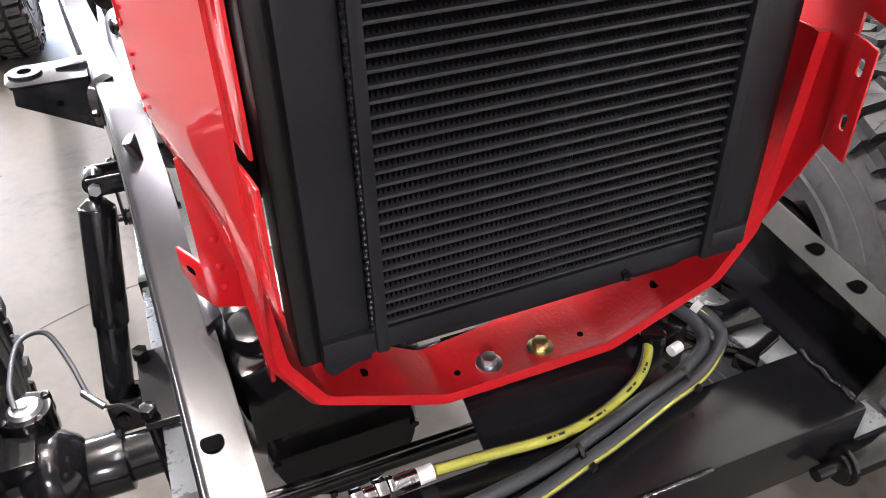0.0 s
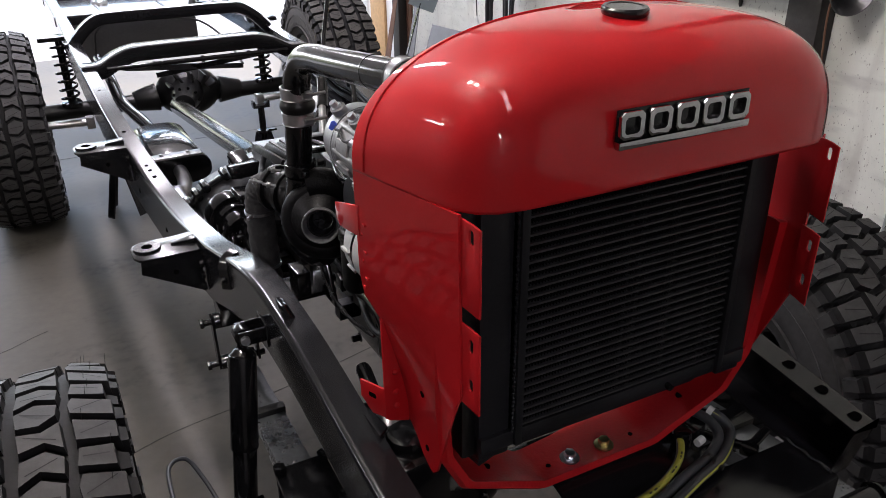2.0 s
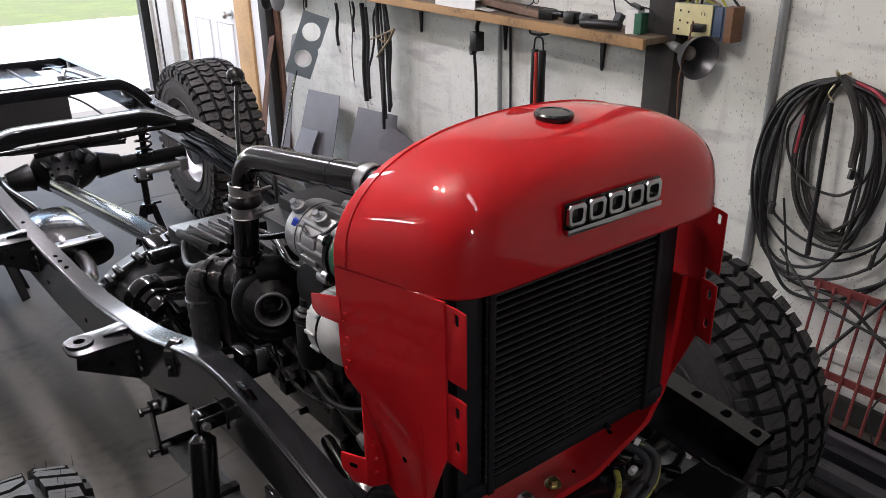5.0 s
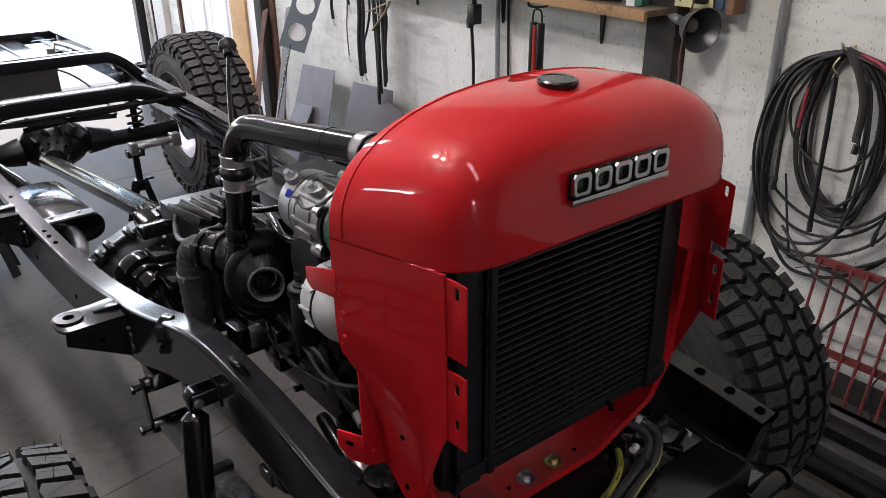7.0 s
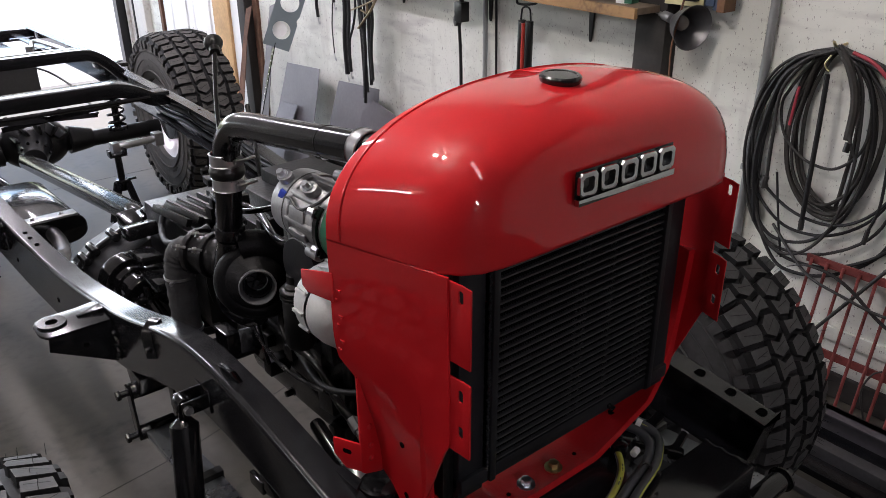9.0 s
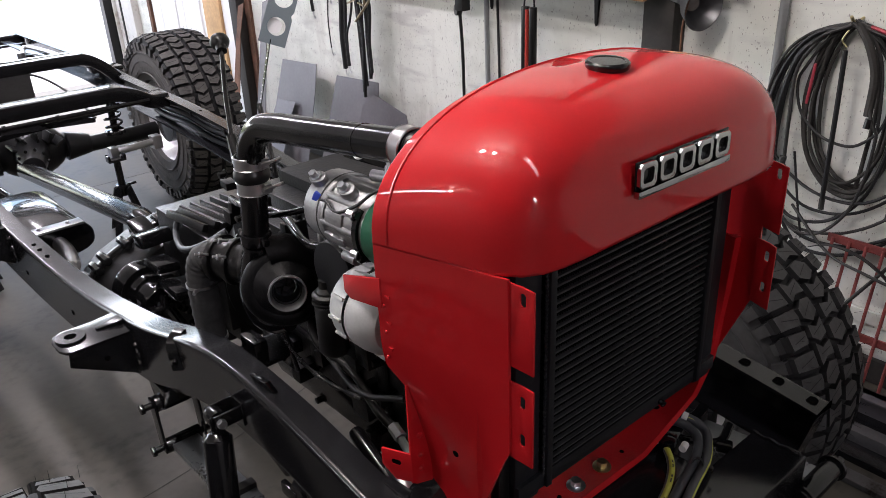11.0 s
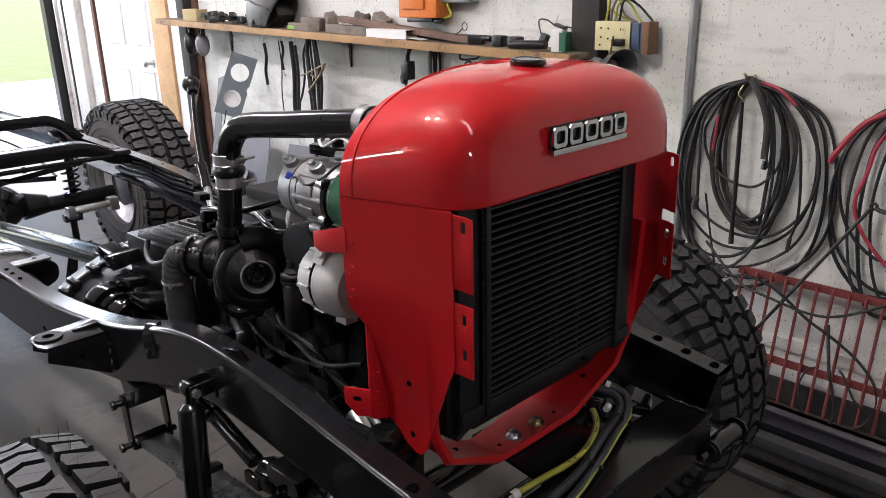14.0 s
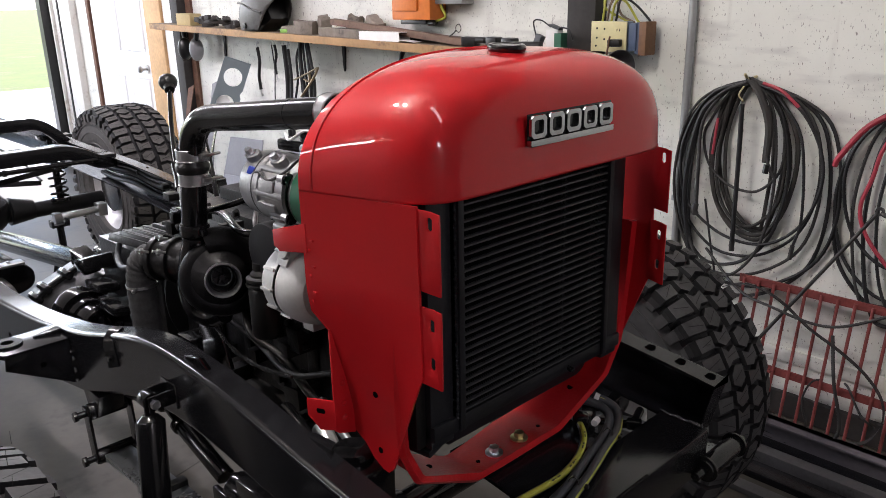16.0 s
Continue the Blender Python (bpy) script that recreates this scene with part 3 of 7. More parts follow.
# ---- wheels ----
def tyre_mesh(R=0.465, W=0.315):
    """A mud tyre: carcass, two rows of centre blocks, shoulder lugs and side ribs; axis along x, outside at +x."""
    bm = B()
    half = W / 2
    prof = [(0.222, half - 0.035), (0.228, half - 0.012), (0.26, half - 0.002), (0.32, half + 0.004), (0.375, half + 0.002), (0.41, half - 0.006), (0.436, half - 0.026),
            (0.444, half - 0.05), (0.449, half - 0.10), (0.450, 0.0)]
    full = prof + [(r, -h) for r, h in prof[-2::-1]]
    axis = Matrix.Rotation(radians(90), 4, "Y")
    turned(bm, full, axis, 72)
    steps = 17
    rnd = random.Random(7)
    tops = []

    def block(outline, a0, r0, r1, cut=0.05, sipe=True):
        """A tread block with sloping sides and a thin sipe across its top."""
        low, top = [], []
        cx = sum(p[0] for p in outline) / len(outline)
        cy = sum(p[1] for p in outline) / len(outline)

        def at(x, s, rr):
            drop = max(0, abs(x) - (half - 0.055)) ** 2 * 7.0
            a = a0 + s / R
            return (x, (rr - drop) * math.cos(a), (rr - drop) * math.sin(a))
        for x, s in outline:
            for dst, rr, k in ((low, r0, 0.97), (top, r1, 0.93 - cut)):
                dst.append(bm.verts.new(at(cx + (x - cx) * k, cy + (s - cy) * k, rr)))
        n = len(low)
        tops.append(bm.faces.new(top))
        for i in range(n):
            bm.faces.new((low[i], low[(i + 1) % n], top[(i + 1) % n], top[i]))
        if sipe:
            xs = [p[0] for p in outline]
            u0, u1 = cx + (min(xs) - cx) * 0.62, cx + (max(xs) - cx) * 0.62
            tilt = rnd.uniform(-0.012, 0.012)
            bm.faces.new([bm.verts.new(at(x, cy + d + (tilt if x > cx else -tilt), r1 + 0.0006)) for x, d in ((u0, -0.0011), (u1, -0.0011), (u1, 0.0011), (u0, 0.0011))])

    for k in range(steps):
        a = math.tau * k / steps
        for sgn in (-1, 1):
            off = 0 if sgn > 0 else math.tau / steps * 0.5
            j = lambda: rnd.uniform(-0.0015, 0.0015)
            for o in ([(0.006, -0.075), (0.045, -0.083), (0.074, -0.062), (0.077, -0.032), (0.040, -0.014), (0.006, -0.032)],
                      [(0.006, -0.021), (0.041, -0.003), (0.077, -0.020), (0.079, 0.016), (0.050, 0.038), (0.010, 0.028)],
                      [(0.008, 0.040), (0.052, 0.050), (0.080, 0.028), (0.077, 0.094), (0.046, 0.078), (0.006, 0.085)]):
                block([(sgn * x + j(), s + j()) for x, s in o], a + off, 0.444, 0.4655)
            for o, r in (([(0.088, -0.070), (half + 0.001, -0.078), (half + 0.001, -0.032), (0.093, -0.024), (0.085, -0.045)], 0.466), ([(0.088, -0.012), (half - 0.009, -0.020), (half - 0.009, 0.026), (0.094, 0.026)], 0.4645),
                         ([(0.091, 0.038), (half + 0.001, 0.038), (half + 0.001, 0.082), (0.089, 0.090)], 0.466)):
                block([(sgn * x, s + j()) for x, s in o], a + off, 0.440, r)
            # side lugs below the shoulder, and a rubber hair on some
            for s0, s1, r0, r1, q in ((-0.074, -0.034, 0.385, 0.436, 0.010), (-0.016, 0.024, 0.402, 0.430, 0.006), (0.040, 0.080, 0.385, 0.436, 0.010)):
                x0, x1 = sgn * (half - 0.012), sgn * (half + q)
                pts = []
                for xx, m in ((x0, 0.0), (x1, 0.004)):
                    pts.append([bm.verts.new((xx, r * math.cos(a + off + s / R), r * math.sin(a + off + s / R)))
                                for r, s in ((r0 + m, s0 + m), (r1 - m * 2, s0 + m), (r1 - m * 2, s1 - m), (r0 + m, s1 - m))])
                tops.append(bm.faces.new(pts[1]))
                for i in range(4):
                    bm.faces.new((pts[0][i], pts[0][(i + 1) % 4], pts[1][(i + 1) % 4], pts[1][i]))
            for q in range(4):
                s, x = rnd.uniform(-0.08, 0.08), sgn * rnd.uniform(0.10, half)
                b = a + off + s / R
                c, d = math.cos(b), math.sin(b)
                cyl(bm, (x, 0.452 * c, 0.452 * d), (x + sgn * 0.003, 0.474 * c, 0.474 * d), 0.0007, 0.0004, 3)
    for sgn in (-1, 1):
        for r in (0.375, 0.33, 0.27):
            turned(bm, [(r - 0.003, sgn * (half - 0.002)), (r - 0.001, sgn * (half + 0.0065)), (r + 0.001, sgn * (half + 0.0065)), (r + 0.003, sgn * (half - 0.002))], axis, 72)
        for k in range(46):
            a, r = math.tau * k / 46, 0.30
            if k % 23 < 15:
                box(bm, (sgn * (half + 0.001), r * math.cos(a), r * math.sin(a)), (0.003, 0.03, 0.006 + 0.012 * (k % 3)), (math.degrees(a) + 90 * (k % 2), 0, 0))
    # sidewalls get the paler rubber too: door daylight put into their colour
    for f in bm.faces:
        c = f.calc_center_median()
        if math.hypot(c.y, c.z) < 0.40:
            f.material_index = 1
    for f in tops:
        f.material_index = 1
    me = mesh_of("tyre", bm, RUBBER, angle=32)
    me.materials.append(PALERUBBER)
    return me


def rim_mesh():
    bm = B()
    axis = Matrix.Rotation(radians(90), 4, "Y")
    turned(bm, [(0.226, 0.125), (0.232, 0.135), (0.236, 0.128), (0.226, 0.115), (0.205, 0.09), (0.198, 0.0), (0.205, -0.10), (0.226, -0.118), (0.236, -0.128), (0.23, -0.134), (0.222, -0.12), (0.195, -0.09), (0.185, 0.02),
                (0.165, 0.05), (0.12, 0.065), (0.075, 0.06), (0.07, 0.045), (0.0, 0.045)], axis, 40)
    return mesh_of("rim", bm, mat("silver_wheel_paint", (0.55, 0.55, 0.56), 0.32, 0.5, 0.12, 12, 100, 0.1), angle=40)


TYRE, RIM = tyre_mesh(), rim_mesh()
# right rear tyre: paler rubber for dust and for daylight painted into it
DAYLITTYRE = TYRE.copy()
DAYLITTYRE.materials[1] = mat("dusty_daylit_sidewall_rubber", (0.075, 0.072, 0.069), 0.85, 0, 0.35, 6, 60, 0.3, rvar=0.08, spec=0.2, stain=(0.035, 0.034, 0.033))
bmd = B()
cyl(bmd, (-0.12, 0, 0), (-0.06, 0, 0), 0.12, n=32); cyl(bmd, (-0.06, 0, 0), (0.03, 0, 0), 0.08, n=24)
DRUM = mesh_of("brake_drum", bmd, BLACK, 0.004)
for x, y, spin, label, size in ((-0.835, 0.44, 0.0, "front", 0.933), (0.83, 0.45, 0.1, "front", 0.933), (-0.895, 3.50, 0.22, "rear", 0.99), (0.83, 3.80, 0.31, "rear", 1.03)):
    w = new("wheel")
    w.parent = truck
    w.matrix_basis = pose(x, y, 0.4655 * size, math.degrees(spin), 0, 180 if x < 0 else 0) @ Matrix.Scale(size, 4)
    tagged(w, f"{label} wheel with knobbly black mud tyre")
    for nm, me, lb in (("tyre", DAYLITTYRE if x > 0 and y > 3 else TYRE, "worn black off-road mud tyre"), ("rim", RIM, "steel wheel rim"), ("brake_drum", DRUM, "black brake drum")):
        o = new(nm, me)
        o.parent = w
        tagged(o, lb)

# ---- rear axle, springs, cross members, tank ----
lay = SKEWED
bm = B()
cyl(bm, (-0.74, 3.74, 0.46), (0.74, 3.74, 0.46), 0.042, n=24)
rear_axle = part("rear_axle", bm, CAST, truck, "black rear axle tube")
bm = B()
ball(bm, (0.09, 3.74, 0.49), 0.155, (1.12, 0.80, 0.86), 26)
for x in (-0.075, 0.255):
    cyl(bm, (x, 3.74, 0.475), (x + (0.12 if x > 0 else -0.12), 3.74, 0.465), 0.075, 0.05, n=24)
cyl(bm, (0.07, 3.66, 0.50), (-0.005, 3.36, 0.512), 0.085, 0.052, n=24)
for k in range(5):
    q = radians(-60 + 30 * k)
    box(bm, (0.09 + 0.115 * math.sin(q), 3.63, 0.50 + 0.095 * math.cos(q)), (0.014, 0.14, 0.05), (0, math.degrees(q), 0))
part("rear_differential", bm, CAST, rear_axle, "ribbed black cast differential housing", bevel=0.004)
bm = B()
for k in range(10):
    q = math.tau * k / 10
    c = Vector((0.02 + 0.068 * math.cos(q), 3.45, 0.508 + 0.068 * math.sin(q)))
    hexbolt(bm, c, (-0.24, -0.97, 0.04), 0.008, 0.010, 0.0)
pieces("housing_bolt", bm, BLACK, rear_axle, bevel=0.001)
for side in (-1, 1):
    bm = B()
    turns = 7
    pts = [(side * 0.50 + 0.042 * math.cos(math.tau * k / 12), 3.68 + 0.042 * math.sin(math.tau * k / 12), 0.52 + 0.30 * k / (12 * turns)) for k in range(12 * turns + 1)]
    sweep(bm, pts, 0.0065, 8, 1)
    part("coil_spring", bm, BLACK, truck, "black rear coil spring")
    bm = B()
    cyl(bm, (side * 0.50, 3.68, 0.50), (side * 0.50, 3.68, 0.84), 0.018, n=16)
    cyl(bm, (side * 0.50, 3.68, 0.50), (side * 0.50, 3.68, 0.52), 0.05, n=24)
    box(bm, (side * 0.52, 3.68, 0.845), (0.15, 0.10, 0.02))
    part("rear_shock", bm, BLACK, truck, bevel=0.002)
    bm = B()
    cyl(bm, (side * 0.43, 3.60, 0.425), (side * 0.68, 3.60, 0.435), 0.019, n=16)
    box(bm, (side * 0.44, 3.60, 0.425), (0.04, 0.05, 0.06)); box(bm, (side * 0.675, 3.61, 0.43), (0.05, 0.06, 0.07))
    part("brake_caliper_rod", bm, STEEL, truck, "bright steel rear link", bevel=0.003)


def arch(y, pts, w=0.075, h=0.055, label=""):
    bm = B()
    sweep(bm, [(x, y, z) for x, z in pts], 1.0, ring=[(-w / 2, -h / 2), (w / 2, -h / 2), (w / 2, h / 2), (-w / 2, h / 2)], step=4)
    return part("cross_member", bm, SATIN, truck, label, bevel=0.005)


arch(2.86, [(-0.475, 0.838), (-0.40, 0.842), (-0.335, 0.876), (-0.27, 0.897), (-0.2, 0.900), (0.0, 0.900), (0.2, 0.900), (0.27, 0.897), (0.335, 0.876), (0.40, 0.842), (0.475, 0.838)], 0.10, 0.06, label="arched black cross member ahead of the axle")
arch(3.36, [(-0.485, 0.845), (-0.46, 0.855), (-0.40, 0.92), (-0.335, 0.962), (-0.26, 0.970), (0.0, 0.970), (0.26, 0.970), (0.335, 0.962), (0.40, 0.92), (0.46, 0.855), (0.485, 0.845)], 0.055, 0.05, label="high arched black cross member over the axle")
arch(3.98, [(-0.485, 0.875), (0, 0.877), (0.485, 0.875)], 0.05, 0.05, "black rear cross member")
arch(4.93, [(-0.485, 0.86), (0, 0.86), (0.485, 0.86)], 0.06, 0.07, "black rear cross member")
arch(1.35, [(-0.42, 0.64), (-0.3, 0.56), (0.0, 0.52), (0.3, 0.56), (0.42, 0.64)], 0.09, 0.03, "black gearbox cross member")
bm = B()
cyl(bm, (-0.38, 2.795, 0.855), (0.38, 2.795, 0.855), 0.010, n=12)
for x in (-0.2, 0.0, 0.2):
    cyl(bm, (x, 2.795, 0.855), (x + 0.012, 2.795, 0.855), 0.014, n=12)
part("brake_pipe", bm, BLACK, truck)
bm = B()
for x0, x1 in ((-0.30, 0.30), (0.28, -0.1)):
    sweep(bm, [(x0, 2.90, 0.83), (x1, 3.36, 0.68)], 1.0, ring=[(-0.02, -0.012), (0.02, -0.012), (0.02, 0.012), (-0.02, 0.012)], step=1)
part("panhard_bar", bm, BLACK, truck)
# fuel tank
bm = B()
box(bm, (-0.08, 4.48, 0.745), (0.66, 0.88, 0.225))
tank = part("fuel_tank", bm, mat("dark_grey_tank_paint", (0.06, 0.06, 0.062), 0.22, 0, 0.15, 4, 80, 0.04, coat=0.6), truck, "flat-topped dark grey fuel tank", bevel=0.006)
bm = B()
for x in (-0.22, 0.13):
    box(bm, (x, 4.48, 0.860), (0.012, 0.9, 0.004))
part("tank_strap", bm, CORE, tank)
bm = B()
cyl(bm, (-0.19, 4.62, 0.857), (-0.19, 4.62, 0.875), 0.05, 0.045, n=20)
for k in range(6):
    a = math.tau * k / 6
    cyl(bm, (-0.19 + 0.038 * math.cos(a), 4.62 + 0.038 * math.sin(a), 0.87), (-0.19 + 0.038 * math.cos(a), 4.62 + 0.038 * math.sin(a), 0.885), 0.006, n=6)
part("tank_sender", bm, STEEL, tank, "steel fuel sender flange")
bm = B()
sweep(bm, [(0.28, 4.2, 0.87), (0.34, 4.35, 0.90), (0.40, 4.1, 0.89), (0.43, 3.9, 0.87)], 0.012, 10)
cyl(bm, (0.27, 4.2, 0.86), (0.27, 4.2, 0.90), 0.02, n=14)
part("filler_pipe", bm, STEEL, tank, "bright filler pipe")
bm = B()
sweep(bm, [(-0.32, 3.93, 0.70), (-0.30, 3.9, 0.82), (-0.2, 3.9, 0.862), (0.0, 3.93, 0.85), (0.22, 3.93, 0.83), (0.29, 3.6, 0.78), (0.30, 3.3, 0.70)], 0.006, 8)
part("brake_hose", bm, CABLE, truck)
bm = B()
box(bm, (0.36, 4.48, 0.868), (0.05, 0.9, 0.01)); box(bm, (0.36, 4.25, 0.868), (0.14, 0.03, 0.012)); box(bm, (0.36, 4.7, 0.868), (0.14, 0.03, 0.012))
part("tank_bracket", bm, SATIN, truck, bevel=0.002)

# body mount outriggers
for y, side, zt in ((1.125, -1, 0.786), (1.125, 1, 0.786), (1.88, -1, 0.822), (2.20, 1, 0.822)):
    x0 = rail_at(y)[0] + side * FX
    o = B()
    prism(o, [(0.0, -0.060), (0.0, 0.055), (0.05, 0.046), (0.118, 0.046), (0.138, 0.034), (0.147, 0.012), (0.147, -0.036), (0.138, -0.056), (0.126, -0.060)], lambda u, v, w: (side * (x0 + u), y + v, zt - 0.006 + w), 0.006)
    for v in (-0.060, 0.042):
        prism(o, [(0.0, -0.112), (0.0, 0.0), (0.134, 0.0), (0.138, -0.034)], lambda u, z, w: (side * (x0 + u), y + v + w - 0.05 * u * (v > 0), zt - 0.002 + z), 0.005)
    mount = part("body_mount", o, SATIN, truck, "black body mount bracket with round pad", bevel=0.0012)
    o = B()
    prism(o, [(0.0, -0.018), (0.0, 0.018), (0.055, 0.006), (0.055, -0.006)], lambda u, v, w: (side * (x0 + u), y + v, zt + w * (1 - u * 12)), 0.012)
    part("mount_rib", o, SATIN, mount, "pressed rib on the bracket", bevel=0.001)
    o = B()
    turned(o, [(0.013, 0.0), (0.013, 0.006), (0.031, 0.006), (0.032, 0.0)], Matrix.Translation((side * (x0 + 0.110), y, zt)), 32)
    part("mount_pad", o, SATIN, mount)
    o = B()
    cyl(o, (side * (x0 + 0.110), y, zt - 0.006), (side * (x0 + 0.110), y, zt + 0.0012), 0.0132, n=20)
    cyl(o, (side * (x0 + 0.062), y - 0.0612, zt - 0.045), (side * (x0 + 0.062), y - 0.056, zt - 0.045), 0.006, n=12)
    pieces("mount_hole", o, HOLE, mount)
    o = B()
    for dz in (0.03, 0.06, 0.09):
        hexbolt(o, (side * (x0 + 0.001), y - 0.078, zt - dz), (side, 0, 0), 0.007, 0.006, 0.01)
    pieces("mount_bolt", o, BLACK, mount)
bm = B()
sweep(bm, [(-0.37, 0.87, 0.856), (-0.388, 0.86, 0.852), (-0.402, 0.85, 0.835), (-0.402, 0.84, 0.785)], 1.0, ring=[(-0.012, -0.003), (0.012, -0.003), (0.012, 0.003), (-0.012, 0.003)], step=4)
hexbolt(bm, (-0.404, 0.845, 0.805), (-1, 0, 0), 0.006, 0.006, 0.009)
part("line_clip", bm, BLACK, truck)

lay = None
# ---- radiator shell ----
SY, SZ, SH = 0.212, 1.256, 0.174      # rear edge, seam height, dome height


def half(y):
    """Half the shell's width, which grows towards the rear."""
    return 0.2945 + 0.0525 * (y - 0.02) / 0.19


def dome(theta, phi):
    """A point of the shell's dome: theta runs from the one side over the front to the other, phi from the seam up to the crown."""
    c, s = math.cos(theta), math.sin(theta)
    e1 = 10 - 4.0 * math.sin(phi)
    k = (abs(c) ** e1 + abs(s) ** e1) ** (-1 / e1)
    e2 = 2.35 + 1.35 * abs(s)
    r, h = math.cos(phi) ** (2 / e2), math.sin(phi) ** (2 / e2)
    y = SY - s * k * r * (SY + 0.006)
    return Vector((-c * k * r * half(y), y, SZ + h * SH))


bm = B()
rows = []
for i in range(29):
    phi = (math.pi / 2) * (i / 28) ** 1.0
    phi = max(0.0001, min(phi, math.pi / 2 - 0.0001))
    rows.append([dome(math.pi * (0.5 - 0.5 * math.cos(math.pi * j / 64)), phi) for j in range(65)])
rows.insert(0, [p + Vector((0, 0, -0.004)) for p in rows[0]])
grid_faces(bm, rows)
bmesh.ops.remove_doubles(bm, verts=bm.verts, dist=0.0002)
hood = part("shell_hood", bm, RED, truck, "glossy red domed top of the radiator shell", angle=60)
md = hood.modifiers.new("thickness", "SOLIDIFY")
md.thickness, md.offset = 0.004, -1

# rolled bead near the rear edge of the hood
bm = B()
sweep(bm, [dome(math.asin(0.105) if k == 0 else 0.105, max(0.0001, math.pi / 2 * k / 40)) + Vector((-0.0004, 0, 0.0003)) for k in range(40)] + [dome(math.pi - 0.105, math.pi / 2 * k / 40) + Vector((0.0004, 0, 0.0003)) for k in range(39, 0, -1)], 0.0017, 8, 1)
part("hood_bead", bm, RED, hood, "thin rolled bead in the red hood")

# side panels
for side in (-1, 1):
    bm = B()
    outline = [(0.022, 1.252), (0.020, 1.0), (0.028, 0.984), (0.084, 0.842), (0.092, 0.822), (0.104, 0.811), (0.124, 0.812), (0.140, 0.824), (0.158, 0.842), (0.186, 0.856), (0.187, 1.034), (0.212, 1.066), (0.212, 1.252)]

    def bow(y, z, w):
        f = min(1, max(0, (1.12 - z) / 0.26))
        x = half(y) - w - (half(y) - 0.2945) * f * f * (3 - 2 * f)
        return (side * x, y, z)
    # a fine grid, cut by the outline's front and rear edge at each height
    zs = sorted([0.8115 + (1.252 - 0.8115) * k / 44 for k in range(45)] + [0.856, 1.034, 1.066])
    last = len(zs) - 1
    loop = outline + outline[:1]

    def edges(z):
        ys = [a[0] + (b[0] - a[0]) * (z - a[1]) / (b[1] - a[1]) for a, b in zip(loop, loop[1:]) if (a[1] - z) * (b[1] - z) <= 0 and a[1] != b[1]]
        return min(ys), max(ys)
    for w, flip in ((0.0, False), (0.004, True)):
        rows = []
        for z in zs:
            y0, y1 = edges(min(max(z, 0.8116), 1.2519))
            rows.append([bow(y0 + (y1 - y0) * k / 12, z, w) for k in range(13)])
        vs = grid_faces(bm, rows)
        if not flip:
            outer = vs
    inner = vs
    for a, b in ((0, 0), (-1, -1)):
        for r0, r1 in zip(range(last), range(1, last + 1)):
            bm.faces.new((outer[r0][a], outer[r1][a], inner[r1][a], inner[r0][a]))
    for r in (0, last):
        for k in range(12):
            bm.faces.new((outer[r][k], outer[r][k + 1], inner[r][k + 1], inner[r][k]))
    panel = part("shell_side_panel", bm, RED, truck, "glossy red side panel of the radiator shell", angle=50)
    # front flange: upper strip and lower strip with slots, a gap between them
    slant = lambda u, v, w: (side * (0.2925 - 0.0065 * u / 0.037 - w), 0.025 - u, v)
    for z0, z1, slots in ((1.1305, 1.248, (1.230,)), (0.991, 1.1115, (1.086, 1.029))):
        holes = [[(0.0215 + 0.0042 * math.cos(q), z + math.copysign(0.0052, math.sin(q)) + 0.0040 * math.sin(q)) for q in [math.tau * (k + 0.5) / 12 for k in range(12)]] for z in slots]
        strip = B()
        pierced(strip, [(0.0, z0 + 0.004), (0.0, z1), (0.022, z1 - 0.001), (0.037, z1 - 0.004), (0.037, z0)], holes, slant, 0.003)
        part("front_flange", strip, RED, panel, "red flange strip with slotted holes", bevel=0.0006)
    bm = B()
    for y, z in ((0.119, 0.944), (0.121, 0.844)):
        p = bow(y, z, 0)
        cyl(bm, (p[0] - side * 0.003, y, z), (p[0] + side * 0.0008, y, z), 0.0052, n=14)
    pieces("panel_hole", bm, HOLE, panel, "small black disc for the shade in a drilled hole")
    # rear foot bracket: a strip bent out from the panel and a tab with a slot
    bm = B()
    prism(bm, [(0.0, 0.850), (0.0, 1.020), (0.6, 1.036), (1.0, 1.040), (1.0, 0.866), (0.8, 0.860)], lambda u, v, w: (side * (0.294 + 0.038 * u), 0.1835 + w, v), 0.004)
    prism(bm, [(0.0, 0.868), (0.0, 0.919), (1.0, 0.916), (1.0, 0.886), (0.55, 0.864)], lambda u, v, w: (side * (0.332 + 0.020 * u - w), 0.184 + 0.046 * u, v), 0.004)
    foot = part("foot_bracket", bm, RED, panel, "red bent steel foot bracket", bevel=0.001)
    bm = B()
    prism(bm, [(0.38, 0.894), (0.62, 0.894), (0.66, 0.898), (0.62, 0.902), (0.38, 0.902), (0.34, 0.898)], lambda u, v, w: (side * (0.3325 + 0.020 * u - w), 0.184 + 0.046 * u, v), 0.006)
    part("slot", bm, HOLE, panel, "black piece for the shade in a slotted hole")
    for z in (0.885, 0.91, 0.945):
        bm = B(); ball(bm, (side * 0.314, 0.1835, z), 0.005, (1, 0.6, 1), 8)
        part("rivet", bm, RED, panel)
    # rear tab
    bm = B()
    prism(bm, [(0.205, 1.205), (0.205, 1.160), (0.275, 1.148), (0.290, 1.155), (0.290, 1.180)], lambda u, v, w: (side * (half(0.205) - 0.002 + w + (u - 0.205) * 0.02), u, v), 0.004)
    part("rear_tab", bm, RED, panel, "red tapered tab", bevel=0.001)
    for z in (1.18, 1.14, 1.10):
        bm = B()
        box(bm, (side * (half(0.196) + 0.0002), 0.196, z), (0.003, 0.008, 0.003))
        ball(bm, (side * half(0.202), 0.202, z - 0.015), 0.003, (0.5, 1, 1), 8)
        part("rivet", bm, RED, panel)

